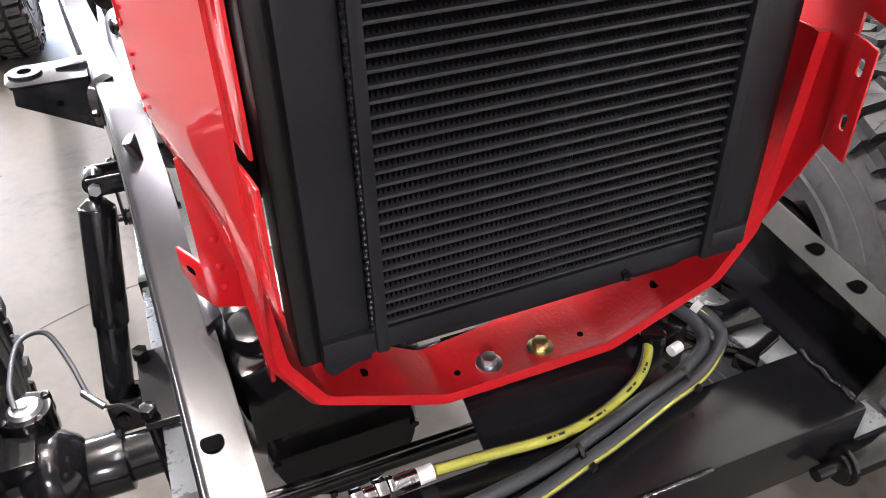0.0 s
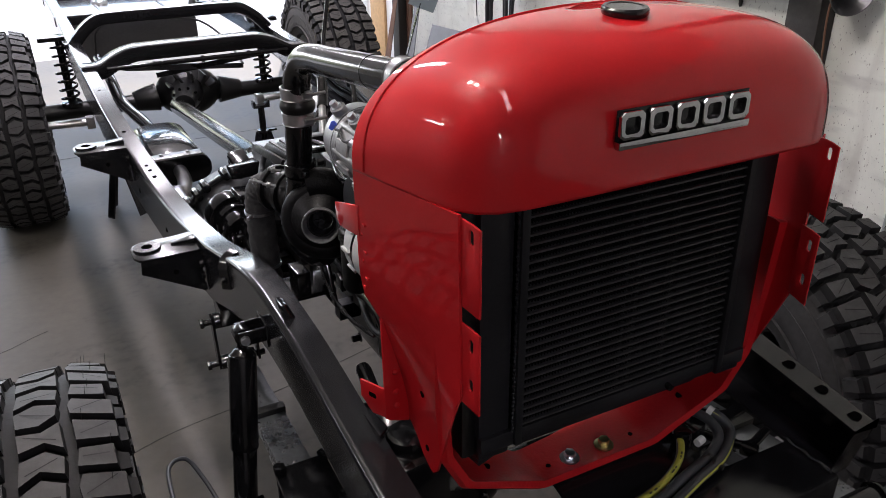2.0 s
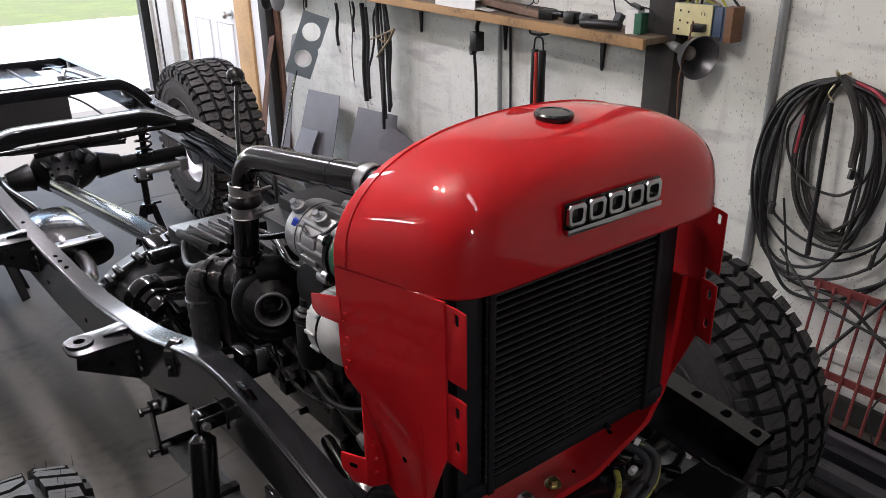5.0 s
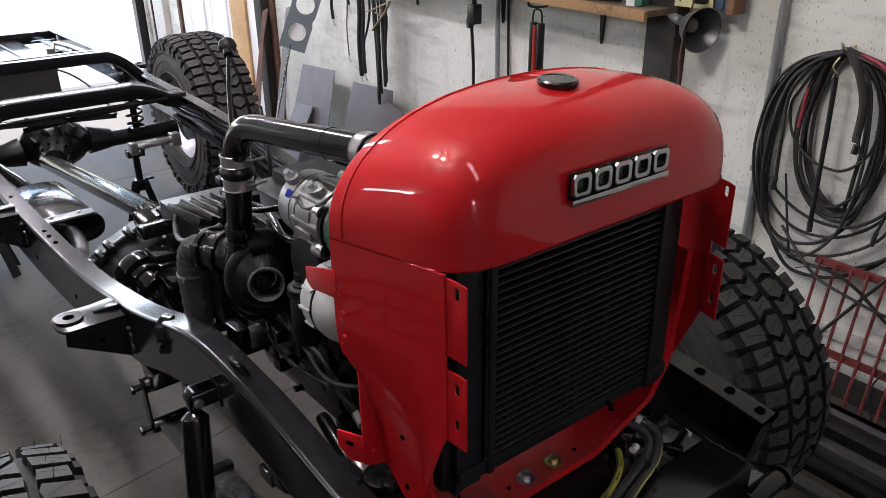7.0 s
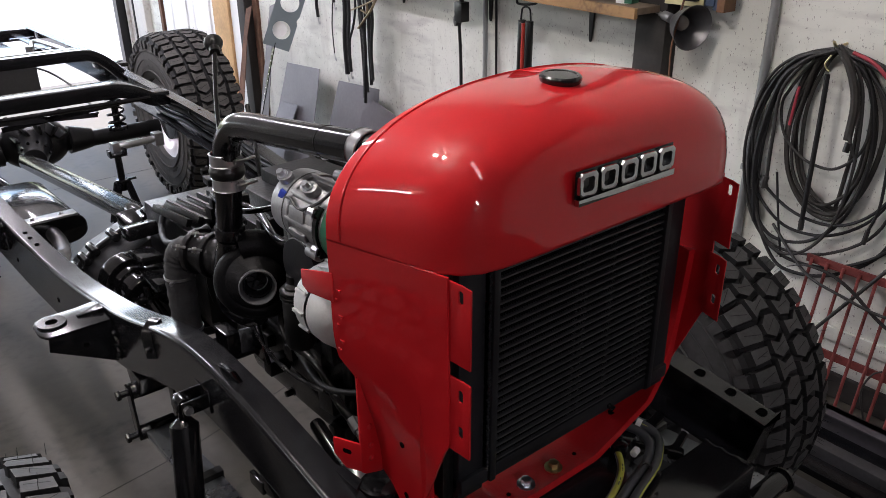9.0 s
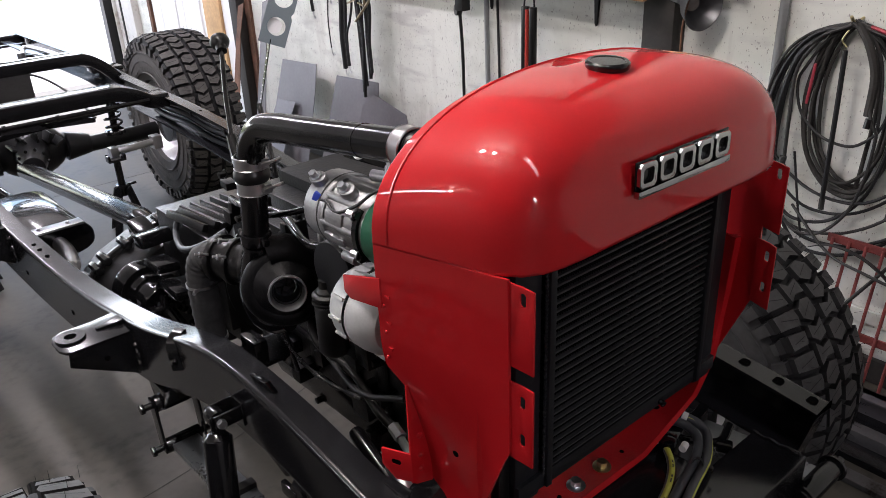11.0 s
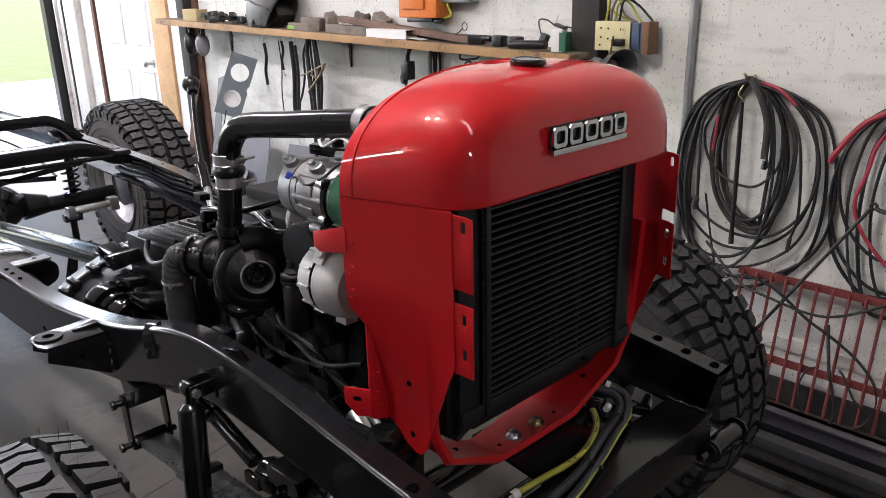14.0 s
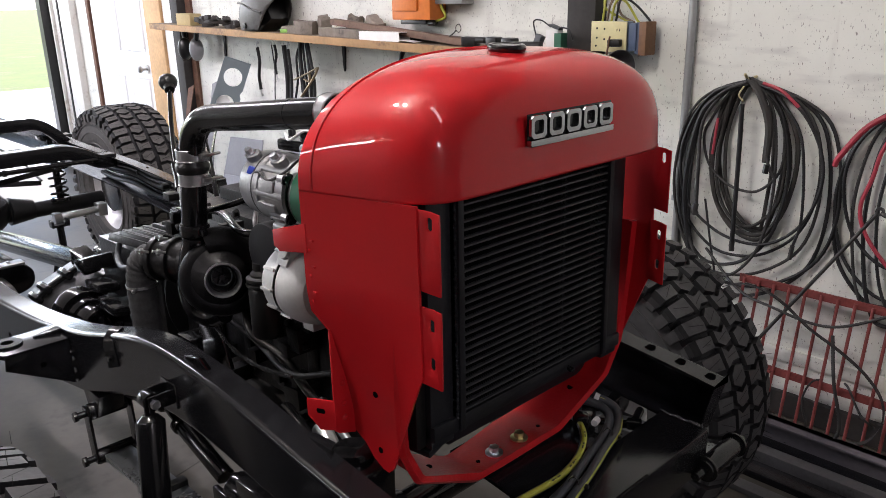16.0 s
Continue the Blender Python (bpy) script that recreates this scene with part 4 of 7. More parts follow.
# lower tray and inner frame of the shell
line = [(-0.291, 1.10), (-0.289, 0.95), (-0.280, 0.855), (-0.246, 0.789), (-0.108, 0.7255), (-0.04, 0.7245)]
line = line + [(-x, z) for x, z in line[::-1]]
corner = [Vector((x, 0, z)) for x, z in line]
pts = [corner[0]]
for p, q, r in zip(corner, corner[1:], corner[2:]):      # straight runs with short rounded bends
    for f in (0.0, 0.25, 0.5, 0.75, 1.0):
        u, v = q + (p - q).normalized() * 0.009, q + (r - q).normalized() * 0.009
        pts.append(u * (1 - f) ** 2 + q * 2 * f * (1 - f) + v * f * f)
pts.append(corner[-1])
back = lambda x: 0.158 + 0.6 * x * x if x < -0.12 else min(0.19, 0.1666 + 0.15 * (x + 0.12)) + 0.2 * x * x
rows = []
for p in pts:
    yf = 0.088 - 0.12 * p.x ** 2 - 0.05 * max(0, p.z - 0.80)
    out = Vector((p.x, 0, min(-0.02, p.z - 0.90))).normalized() * 0.015
    rows.append([(p.x + out.x, yf + 0.002, p.z + out.z), (p.x + out.x * 0.5, yf - 0.005, p.z + out.z * 0.5), (p.x - out.x * 0.25, yf - 0.001, p.z - out.z * 0.25), (p.x - out.x * 0.2, yf + 0.004, p.z - out.z * 0.2), (p.x, yf + 0.011, p.z), (p.x, yf + 0.05, p.z), (p.x, back(p.x), p.z - 0.001), (p.x, back(p.x), p.z - 0.005),
                 (p.x + out.x * 0.35, yf + 0.012, p.z + out.z * 0.35)])
bm = B()
vs = grid_faces(bm, rows, True)
bm.faces.new(vs[0]), bm.faces.new(vs[-1])
tray = part("shell_tray", bm, REDROUGH, truck, "glossy red lower tray of the shell", angle=55)
bm = B()
for x, y, m in ((-0.082, 0.116, 0.004), (0.085, 0.116, 0.004), (0.194, 0.123, 0.0065), (-0.194, 0.123, 0.006)):
    z = 0.7248 + max(0, abs(x) - 0.108) * 0.46
    cyl(bm, (x, y, z - 0.003), (x, y, z + 0.0015), m, n=14)
pieces("tray_hole", bm, HOLE, tray, "small black disc for the shade in a drilled hole")
for x, m, lb in ((-0.041, ZINC, "zinc-plated hex bolt and washer"), (0.028, BRASSB, "yellow-zinc hex bolt and washer")):
    bm = B()
    cyl(bm, (x, 0.115, 0.7245), (x, 0.115, 0.728), 0.0165, n=24)
    cyl(bm, (x, 0.115, 0.7275), (x, 0.115, 0.7385), 0.0098, n=6)
    cyl(bm, (x, 0.115, 0.712), (x, 0.115, 0.7195), 0.017, n=24)
    part("shell_bolt", bm, m, tray, lb, bevel=0.0008)

# filler cap
bm = B()
turned(bm, [(0.0, 0.0095), (0.023, 0.0095), (0.024, 0.0105), (0.028, 0.0105), (0.0305, 0.008), (0.031, 0.004), (0.030, 0.001), (0.028, -0.002), (0.026, -0.008)], Matrix.Translation((0.002, 0.128, 1.4285)) @ Matrix.Rotation(radians(3), 4, "X"), 40)
part("filler_cap", bm, BLACK, truck, "round glossy black radiator filler cap", angle=30)

# badge: backing bar and five plain block shapes
badge_m = pose(0.001, -0.0085, 1.318, 90, 0, 0)


def badge_block(x0, w, h, t):
    """A plain open block with cut corners; u across, v up."""
    bm = B()
    ring = []
    for inset, c in ((0.0, 0.005), (0.0068, 0.003)):
        a, b, d, e = x0 + inset, x0 + w - inset, inset, h - inset
        ring.append([(a + c, d), (b - c, d), (b, d + c), (b, e - c), (b - c, e), (a + c, e), (a, e - c), (a, d + c)])
    rows = [[badge_m @ Vector((u, v, q)) for u, v in r] for r, q in ((ring[0], 0.0), (ring[0], t), (ring[1], t), (ring[1], 0.0), (ring[0], 0.0))]
    vs = grid_faces(bm, [list(r) for r in rows[:4]], True)
    for k in range(8):
        bm.faces.new((vs[3][k], vs[3][(k + 1) % 8], vs[0][(k + 1) % 8], vs[0][k]))
    return bm


bm = B()
prism(bm, [(-0.110, -0.011), (0.091, -0.011), (0.091, -0.0015), (-0.110, -0.0015)], lambda u, v, q: badge_m @ Vector((u, v, q)), 0.009)
badge = part("badge", bm, CHROME, truck, "chrome badge bar", bevel=0.0015)
bm = B()
prism(bm, [(-0.1105, -0.002), (0.0905, -0.002), (0.0905, 0.035), (-0.1105, 0.035)], lambda u, v, q: badge_m @ Vector((u, v, q)), 0.002)
part("badge_backing", bm, BLACK, badge, "black enamel backing of the badge", bevel=0.0006)
for k in range(5):
    part("badge_block", badge_block(-0.109 + k * 0.0408, 0.0345, 0.033, 0.008), CHROME, badge, "plain open chrome block", bevel=0.0008)

# ---- radiator ----
bm = B()
box(bm, (0, 0.085, 0.876), (0.492, 0.07, 0.026))
radiator = part("radiator", bm, CORE, truck, "matt black radiator with oil cooler core", bevel=0.003)
bm = B(); box(bm, (0, 0.10, 1.29), (0.49, 0.09, 0.06))
part("top_tank", bm, CORE, radiator, bevel=0.003)
for side in (-1, 1):
    bm = B(); box(bm, (side * 0.2215, 0.088, 1.055), (0.049, 0.062, 0.415))
    part("side_tank", bm, CORE, radiator, bevel=0.004)
    bm = B(); box(bm, (side * 0.2555, 0.098, 1.055), (0.022, 0.060, 0.410))
    part("tank_cover", bm, PLASTIC, radiator, "glossy black side cover", bevel=0.006)
    bm = B(); box(bm, (side * 0.276, 0.150, 1.13), (0.030, 0.004, 0.25))
    part("air_baffle", bm, CORE, radiator, "black air baffle strip")
    bm = B(); box(bm, (side * 0.1885, 0.050, 1.065), (0.012, 0.012, 0.40))
    part("core_rail", bm, CORE, radiator, bevel=0.002)
for side in (-1, 1):
    bm = B()
    sweep(bm, [(side * (0.1955 + 0.0006 * math.sin(k * 0.9)), 0.0505, 0.885 + k * 0.0022) for k in range(168)], lambda t: 0.0023 + 0.0008 * math.sin(t * 167 * math.tau / 3), 8, 1)
    part("weld_bead", bm, CORE, radiator, "rippled weld bead")
# core back made deeper than needed, to keep lamp light off the tray
bm = B(); box(bm, (0, 0.165, 1.06), (0.50, 0.09, 0.46))
part("core_back", bm, CORE, radiator)
# added block: closes the gap through which light reaches the tray
bm = B(); box(bm, (0.06, 0.165, 0.805), (0.40, 0.07, 0.055))
part("lower_duct", bm, CORE, radiator, "black block under the core, added to shade the tray", bevel=0.004)
ROWS_N, Z0, PITCH = 29, 0.8945, 0.01275
bm = B(); box(bm, (0, 0, 0), (0.372, 0.05, 0.0034))
TUBEM = mesh_of("cooling_tube", bm, TUBEBLACK, 0.001)
bm = B()
rows, n = [[], []], 150
for k in range(n + 1):
    x = -0.184 + 0.368 * k / n
    zz = 0.0046 if k % 2 else -0.0046
    rows[0].append((x, -0.021, zz)), rows[1].append((x, 0.02, zz))
grid_faces(bm, rows)
FINMESH = mesh_of("fin_strip", bm, FINM, angle=20)
for k in range(ROWS_N):
    z = Z0 + k * PITCH
    o = new("cooling_tube", TUBEM); o.parent = radiator; o.location = (0, 0.075, z)
    o = new("fin_strip", FINMESH); o.parent = radiator; o.location = (0, 0.075, z + PITCH / 2)
bm = B()
cyl(bm, (0.086, 0.052, 0.872), (0.086, 0.040, 0.870), 0.005, n=6); cyl(bm, (0.080, 0.042, 0.870), (0.092, 0.042, 0.870), 0.0022, n=8)
part("drain_cock", bm, BLACK, radiator, "small black drain cock")
bm = B(); box(bm, (-0.215, 0.10, 0.835), (0.055, 0.05, 0.012), (0, -12, 8))
part("foot_plate", bm, CORE, radiator, "black folded foot plate", bevel=0.002)

# ---- engine ----
lay = SKEWED
bm = B()
box(bm, (0.0, 0.74, 0.86), (0.28, 0.62, 0.32))
for k in range(5):
    box(bm, (-0.143, 0.50 + k * 0.12, 0.86), (0.012, 0.03, 0.28))
engine = part("engine_block", bm, CAST, truck, "gloss black painted engine block", bevel=0.012)
bm = B(); box(bm, (0.02, 0.74, 1.025), (0.22, 0.58, 0.06))
part("cylinder_head", bm, CAST, engine, bevel=0.012)
bm = B(); box(bm, (0.05, 0.74, 1.067), (0.17, 0.52, 0.035))
part("valve_cover", bm, mat("matt_black_cover", (0.006, 0.006, 0.0065), 0.55, 0, 0.3, 10, 120, 0.3, spec=0.15), engine, "matt black valve cover", bevel=0.008)
bm = B(); box(bm, (0.0, 0.74, 0.64), (0.22, 0.56, 0.15))
part("oil_pan", bm, BLACK, engine, bevel=0.03)
bm = B()
box(bm, (-0.09, 0.47, 1.255), (0.11, 0.17, 0.022), (0, 0, 6)); box(bm, (-0.12, 0.50, 1.272), (0.022, 0.022, 0.016)); cyl(bm, (-0.08, 0.47, 1.10), (-0.08, 0.47, 1.25), 0.03, n=16)
part("intake_box", bm, BLACK, engine, "black intake casting", bevel=0.006)
# charge pipe, clamps and hump hose
bm = B()
sweep(bm, [(-0.2445, 0.235, 1.351), (-0.248, 0.34, 1.340), (-0.252, 0.50, 1.322), (-0.2545, 0.575, 1.314), (-0.258, 0.625, 1.302), (-0.261, 0.656, 1.272), (-0.262, 0.667, 1.240), (-0.262, 0.670, 1.222)], 0.0245, 28)
pipe = part("charge_pipe", bm, BLACK, engine, "gloss black charge air pipe with an elbow")
bm = B()
cyl(bm, (-0.262, 0.671, 1.205), (-0.264, 0.690, 1.085), 0.0245, n=28)
cyl(bm, (-0.2635, 0.689, 1.097), (-0.264, 0.690, 1.075), 0.0285, n=28)
cyl(bm, (-0.2635, 0.6885, 1.072), (-0.264, 0.690, 1.060), 0.027, n=28)
box(bm, (-0.264, 0.660, 1.085), (0.012, 0.02, 0.012))
part("charge_pipe", bm, BLACK, engine, "gloss black vertical charge pipe", bevel=0.001)
bm = B()
turned(bm, [(0.0255, 0.03), (0.027, 0.024), (0.0275, 0.012), (0.0315, 0.006), (0.0325, 0.0), (0.0315, -0.006), (0.0275, -0.012), (0.027, -0.024), (0.0255, -0.032)], Matrix.Translation((-0.262, 0.671, 1.213)), 28)
part("hump_hose", bm, PLASTIC, engine, "black rubber hump hose")
bm = B()
cyl(bm, (-0.248, 0.343, 1.3397), (-0.248, 0.346, 1.3393), 0.0252, n=28)
part("pipe_seam", bm, BLACK, engine)


def clamp(m):
    bm = B()
    turned(bm, [(0.0262, -0.011), (0.0284, -0.011), (0.0286, 0.0), (0.0284, 0.011), (0.0262, 0.011)], m, 32)
    for dz in (-0.0105, 0.0105):
        turned(bm, [(0.0280, dz - 0.0012), (0.0296, dz), (0.0280, dz + 0.0012)], m, 32)
    a = m @ Vector((0.012, -0.031, 0)); b = m @ Vector((0.045, -0.024, 0))
    cyl(bm, a, b, 0.003, n=10)
    cyl(bm, m @ Vector((0.0, -0.033, 0)), m @ Vector((0.018, -0.031, 0)), 0.0055, n=6)
    box(bm, m @ Vector((0.012, -0.029, 0)), (0.012, 0.008, 0.016))
    return bm


for m, lb in ((pose(-0.262, 0.671, 1.2365), "chrome T-bolt hose clamp"), (pose(-0.262, 0.672, 1.190), "chrome T-bolt hose clamp"), (pose(-0.245, 0.250, 1.3495, 90, 0, 0), "chrome T-bolt hose clamp")):
    part("hose_clamp", clamp(m), STEEL, engine, lb)
bm = B(); cyl(bm, (-0.245, 0.255, 1.3495), (-0.232, 0.17, 1.345), 0.0262, n=28)
part("hose", bm, PLASTIC, engine, "black silicone hose")

# turbocharger
ta = Vector((-0.42, -0.90, 0.10)).normalized()
tc = Vector((-0.238, 0.655, 0.992))
tm = Matrix.Translation(tc) @ ta.to_track_quat("Z", "Y").to_matrix().to_4x4()
bm = B()
ring = []
for k in range(41):
    a = math.tau * k / 40
    r = 0.058 + 0.012 * k / 40
    ring.append(tm @ Vector((r * math.cos(a + 1.9), r * math.sin(a + 1.9), 0.0)))
sweep(bm, ring, lambda t: 0.018 + 0.012 * t, 14, 1)
turned(bm, [(0.062, -0.012), (0.060, 0.018), (0.047, 0.032), (0.034, 0.046)], tm, 36)
turned(bm, [(0.072, -0.02), (0.072, -0.035), (0.05, -0.05), (0.045, -0.11)], tm, 36)
turbo = part("turbocharger", bm, mat("matt_black_casting", (0.006, 0.006, 0.0068), 0.42, 0, 0.4, 14, 180, 0.5, rvar=0.12, spec=0.14), engine, "black turbocharger compressor housing")
bm = B()
turned(bm, [(0.034, 0.040), (0.0355, 0.053), (0.0345, 0.057), (0.0325, 0.057), (0.027, 0.040)], tm, 40)
part("turbo_inlet", bm, ALU, engine, "bare aluminium turbo inlet ring")
bm = B()
turned(bm, [(0.027, 0.040), (0.0255, 0.030), (0.021, 0.014)], tm, 40)
part("inlet_throat", bm, CORE, engine, "dark turbo inlet throat")
bm = B()
turned(bm, [(0.0265, 0.036), (0.0250, 0.040), (0.0235, 0.036)], tm, 40)
part("inlet_ring", bm, STEEL, engine)
bm = B()
cyl(bm, tm @ Vector((0, 0, 0.012)), tm @ Vector((0, 0, 0.016)), 0.0185, n=28)
cyl(bm, tm @ Vector((0, 0, 0.012)), tm @ Vector((0, 0, 0.028)), 0.006, n=6)
part("compressor_wheel", bm, CORE, engine, "dark compressor wheel")
bm = B()
for k in range(7):
    a = math.tau * k / 7
    sweep(bm, [tm @ Vector((0.007 * math.cos(a), 0.007 * math.sin(a), 0.024)), tm @ Vector((0.017 * math.cos(a + 0.5), 0.017 * math.sin(a + 0.5), 0.018))], 0.0014, 6, 1)
pieces("wheel_blade", bm, CORE, engine)
bm = B()
sweep(bm, [(-0.264, 0.690, 1.065), (-0.268, 0.715, 1.01), (-0.268, 0.735, 0.955), (-0.260, 0.735, 0.905), (-0.245, 0.70, 0.89), (-0.235, 0.665, 0.905)], lambda t: 0.025 - 0.004 * t, 18)
part("turbo_outlet", bm, BLACK, engine, "black curved turbo outlet pipe")
bm = B()
cyl(bm, (-0.235, 0.75, 0.995), (-0.275, 0.85, 0.995), 0.042, n=28)
for y in (0.76, 0.80, 0.84):
    c = Vector((-0.239 - (y - 0.76) * 0.4, y, 0.995)); d = Vector((-0.4, 1, 0)).normalized() * 0.006
    cyl(bm, c - d, c + d, 0.049, n=28)
part("turbine_housing", bm, CAST, engine, "black turbine housing with band clamps", bevel=0.001)
bm = B()
for p in ((-0.29, 0.775, 1.025), (-0.305, 0.82, 1.02), (-0.27, 0.80, 1.045)):
    cyl(bm, p, (p[0] - 0.025, p[1] + 0.004, p[2] + 0.008), 0.003, n=8)
    cyl(bm, (p[0] - 0.012, p[1], p[2] + 0.004), (p[0] - 0.018, p[1] + 0.001, p[2] + 0.006), 0.0065, n=6)
pieces("clamp_bolt", bm, STEEL, engine, "bright clamp bolt")
bm = B()
path = [(-0.275, 0.85, 0.995), (-0.293, 0.878, 0.985), (-0.300, 0.888, 0.94), (-0.300, 0.890, 0.86), (-0.298, 0.892, 0.76), (-0.29, 0.90, 0.69), (-0.27, 0.96, 0.64), (-0.265, 1.2, 0.62)]
pp = smooth_path(path, 10)
sweep(bm, pp, lambda t: 0.0305 + 0.0012 * math.sin(t * 150), 22, 1)
part("exhaust_downpipe", bm, WRAP, engine, "exhaust downpipe in dark heat wrap")
bm = B()
for z in (0.93, 0.80):
    cyl(bm, (-0.300, 0.889, z - 0.003), (-0.300, 0.889, z + 0.003), 0.0328, n=28)
cyl(bm, (-0.325, 0.865, 0.93), (-0.335, 0.855, 0.93), 0.004, n=8)
pieces("wrap_band", bm, STEEL, engine, "thin steel wrap band")

# air conditioning compressor, a long body
lay = SKEWED @ Matrix.Translation((0, 0.464, 0)) @ Matrix.Diagonal((1, 1.4, 1, 1)) @ Matrix.Translation((0, -0.464, 0))
bm = B()
ym = lambda y: Matrix.Translation((-0.238, y, 1.212)) @ Matrix.Rotation(radians(-90), 4, "X")
turned(bm, [(0.0, 0.0), (0.048, 0.0), (0.055, -0.006), (0.057, -0.02), (0.0575, -0.045)], ym(0.464), 40)
part("compressor_head", bm, ALU, engine, "cast aluminium compressor rear head", angle=30)
bm = B()
turned(bm, [(0.0578, 0.0), (0.0585, -0.003), (0.0578, -0.006), (0.055, -0.012), (0.0555, -0.075), (0.050, -0.09), (0.046, -0.105), (0.0, -0.105)], ym(0.430), 40)
for a in range(0, 360, 45):
    p = Vector((-0.238 + 0.051 * math.cos(radians(a)), 0.0, 1.212 + 0.051 * math.sin(radians(a))))
    cyl(bm, (p.x, 0.367, p.z), (p.x, 0.428, p.z), 0.0075, n=10)
for x, y, z in ((-0.268, 0.447, 1.262), (-0.270, 0.392, 1.263), (-0.284, 0.412, 1.190)):
    d = Vector((x + 0.238, 0, z - 1.212)).normalized() * 0.008
    cyl(bm, Vector((x, y, z)) - d, Vector((x, y, z)) + d, 0.012, n=20)
box(bm, (-0.291, 0.400, 1.225), (0.008, 0.03, 0.020), (0, 8, 0)); box(bm, (-0.289, 0.400, 1.190), (0.008, 0.026, 0.014), (0, -20, 0))
box(bm, (-0.262, 0.405, 1.160), (0.012, 0.022, 0.030), (0, -45, 0)); cyl(bm, (-0.262, 0.418, 1.148), (-0.262, 0.395, 1.148), 0.010, n=16)
pieces("compressor", bm, ALU, engine, "cast aluminium air conditioning compressor", bevel=0.0015, angle=30)
bm = B(); cyl(bm, (-0.238, 0.428, 1.212), (-0.238, 0.431, 1.212), 0.0583, n=40)
part("compressor_gasket", bm, PLASTIC, engine)
bm = B(); turned(bm, [(0.0, 0.0), (0.054, 0.0), (0.058, -0.004), (0.058, -0.03), (0.0, -0.03)], ym(0.355), 40)
part("compressor_clutch", bm, GREEN, engine, "green painted compressor clutch")
bm = B()
arc = [(q, 0.0535) for q in range(138, 226, 4)] + [(q, 0.068 if q in (150, 146, 218, 214) else 0.0605) for q in range(222, 134, -4)]
prism(bm, [(r * math.cos(radians(q)), r * math.sin(radians(q))) for q, r in arc], lambda u, v, w: (-0.238 + u, 0.3575 + w, 1.212 + v), 0.007)
part("compressor_lug", bm, BLACK, engine, "black clutch bracket", bevel=0.0)
bm = B()
for p, d in (((-0.272, 0.449, 1.268), (-0.6, 0.1, 0.75)), ((-0.274, 0.394, 1.269), (-0.6, 0.1, 0.75)), ((-0.290, 0.364, 1.243), (-0.3, 0.9, 0.1)), ((-0.289, 0.364, 1.180), (-0.3, 0.9, 0.1))):
    hexbolt(bm, p, d, 0.006, 0.008, 0.0085)
pieces("compressor_bolt", bm, ZINC, engine, "zinc-plated bolt")
bm = B()
cyl(bm, (-0.225, 0.392, 1.277), (-0.205, 0.310, 1.284), 0.009, n=16)
cyl(bm, (-0.19, 0.400, 1.275), (-0.17, 0.317, 1.283), 0.007, n=16)
pieces("refrigerant_pipe", bm, ALU, engine, "aluminium refrigerant pipe")
bm = B()
sweep(bm, [(-0.185, 0.468, 1.287), (-0.205, 0.439, 1.283), (-0.20, 0.410, 1.302), (-0.215, 0.374, 1.300), (-0.225, 0.367, 1.288), (-0.235, 0.338, 1.288), (-0.245, 0.317, 1.272)], 0.0022, 8)
part("white_wire", bm, WHITEP, engine, "thin white wire")
bm = B()
sweep(bm, [(-0.285, 0.439, 1.235), (-0.288, 0.418, 1.245), (-0.291, 0.396, 1.236), (-0.283, 0.367, 1.255), (-0.27, 0.346, 1.28), (-0.25, 0.331, 1.285)], 0.0022, 8)
part("black_wire", bm, CABLE, engine)
bm = B(); box(bm, (-0.284, 0.437, 1.243), (0.009, 0.011, 0.013), (20, 10, 30))
part("wire_plug", bm, mat("blue_plastic", (0.02, 0.05, 0.4), 0.4), engine, "small blue wire connector", bevel=0.001)

# alternator
lay = SKEWED
am = lambda y: Matrix.Translation((-0.215, y, 1.035)) @ Matrix.Rotation(radians(-90), 4, "X")
bm = B()
turned(bm, [(0.0, 0.0), (0.045, 0.0), (0.062, -0.008), (0.0685, -0.022), (0.0695, -0.052)], am(0.450), 40)
for a in range(0, 360, 30):
    c, s = math.cos(radians(a)), math.sin(radians(a))
    box(bm, (-0.215 + 0.066 * c, 0.415, 1.035 + 0.066 * s), (0.014, 0.03, 0.006), (0, -a, 0))
pieces("alternator_rear", bm, GREYP, engine, "light grey alternator rear casing", bevel=0.001, angle=30)
bm = B()
turned(bm, [(0.0695, 0.0), (0.070, -0.02), (0.066, -0.045), (0.055, -0.062), (0.0, -0.062)], am(0.391), 40)
box(bm, (-0.249, 0.385, 1.092), (0.03, 0.03, 0.04), (0, 30, 0)); cyl(bm, (-0.269, 0.38, 1.105), (-0.239, 0.385, 1.085), 0.010, n=14)
box(bm, (-0.215, 0.38, 0.965), (0.03, 0.03, 0.03))
pieces("alternator_front", bm, GREYP, engine, "light grey alternator front casing", bevel=0.001, angle=30)
bm = B(); cyl(bm, (-0.215, 0.391, 1.035), (-0.215, 0.3985, 1.035), 0.0665, n=40)
part("alternator_core", bm, CORE, engine)
bm = B(); turned(bm, [(0.0, 0.0), (0.035, 0.0), (0.035, -0.03), (0.0, -0.03)], am(0.329), 32)
part("alternator_pulley", bm, STEEL, engine)

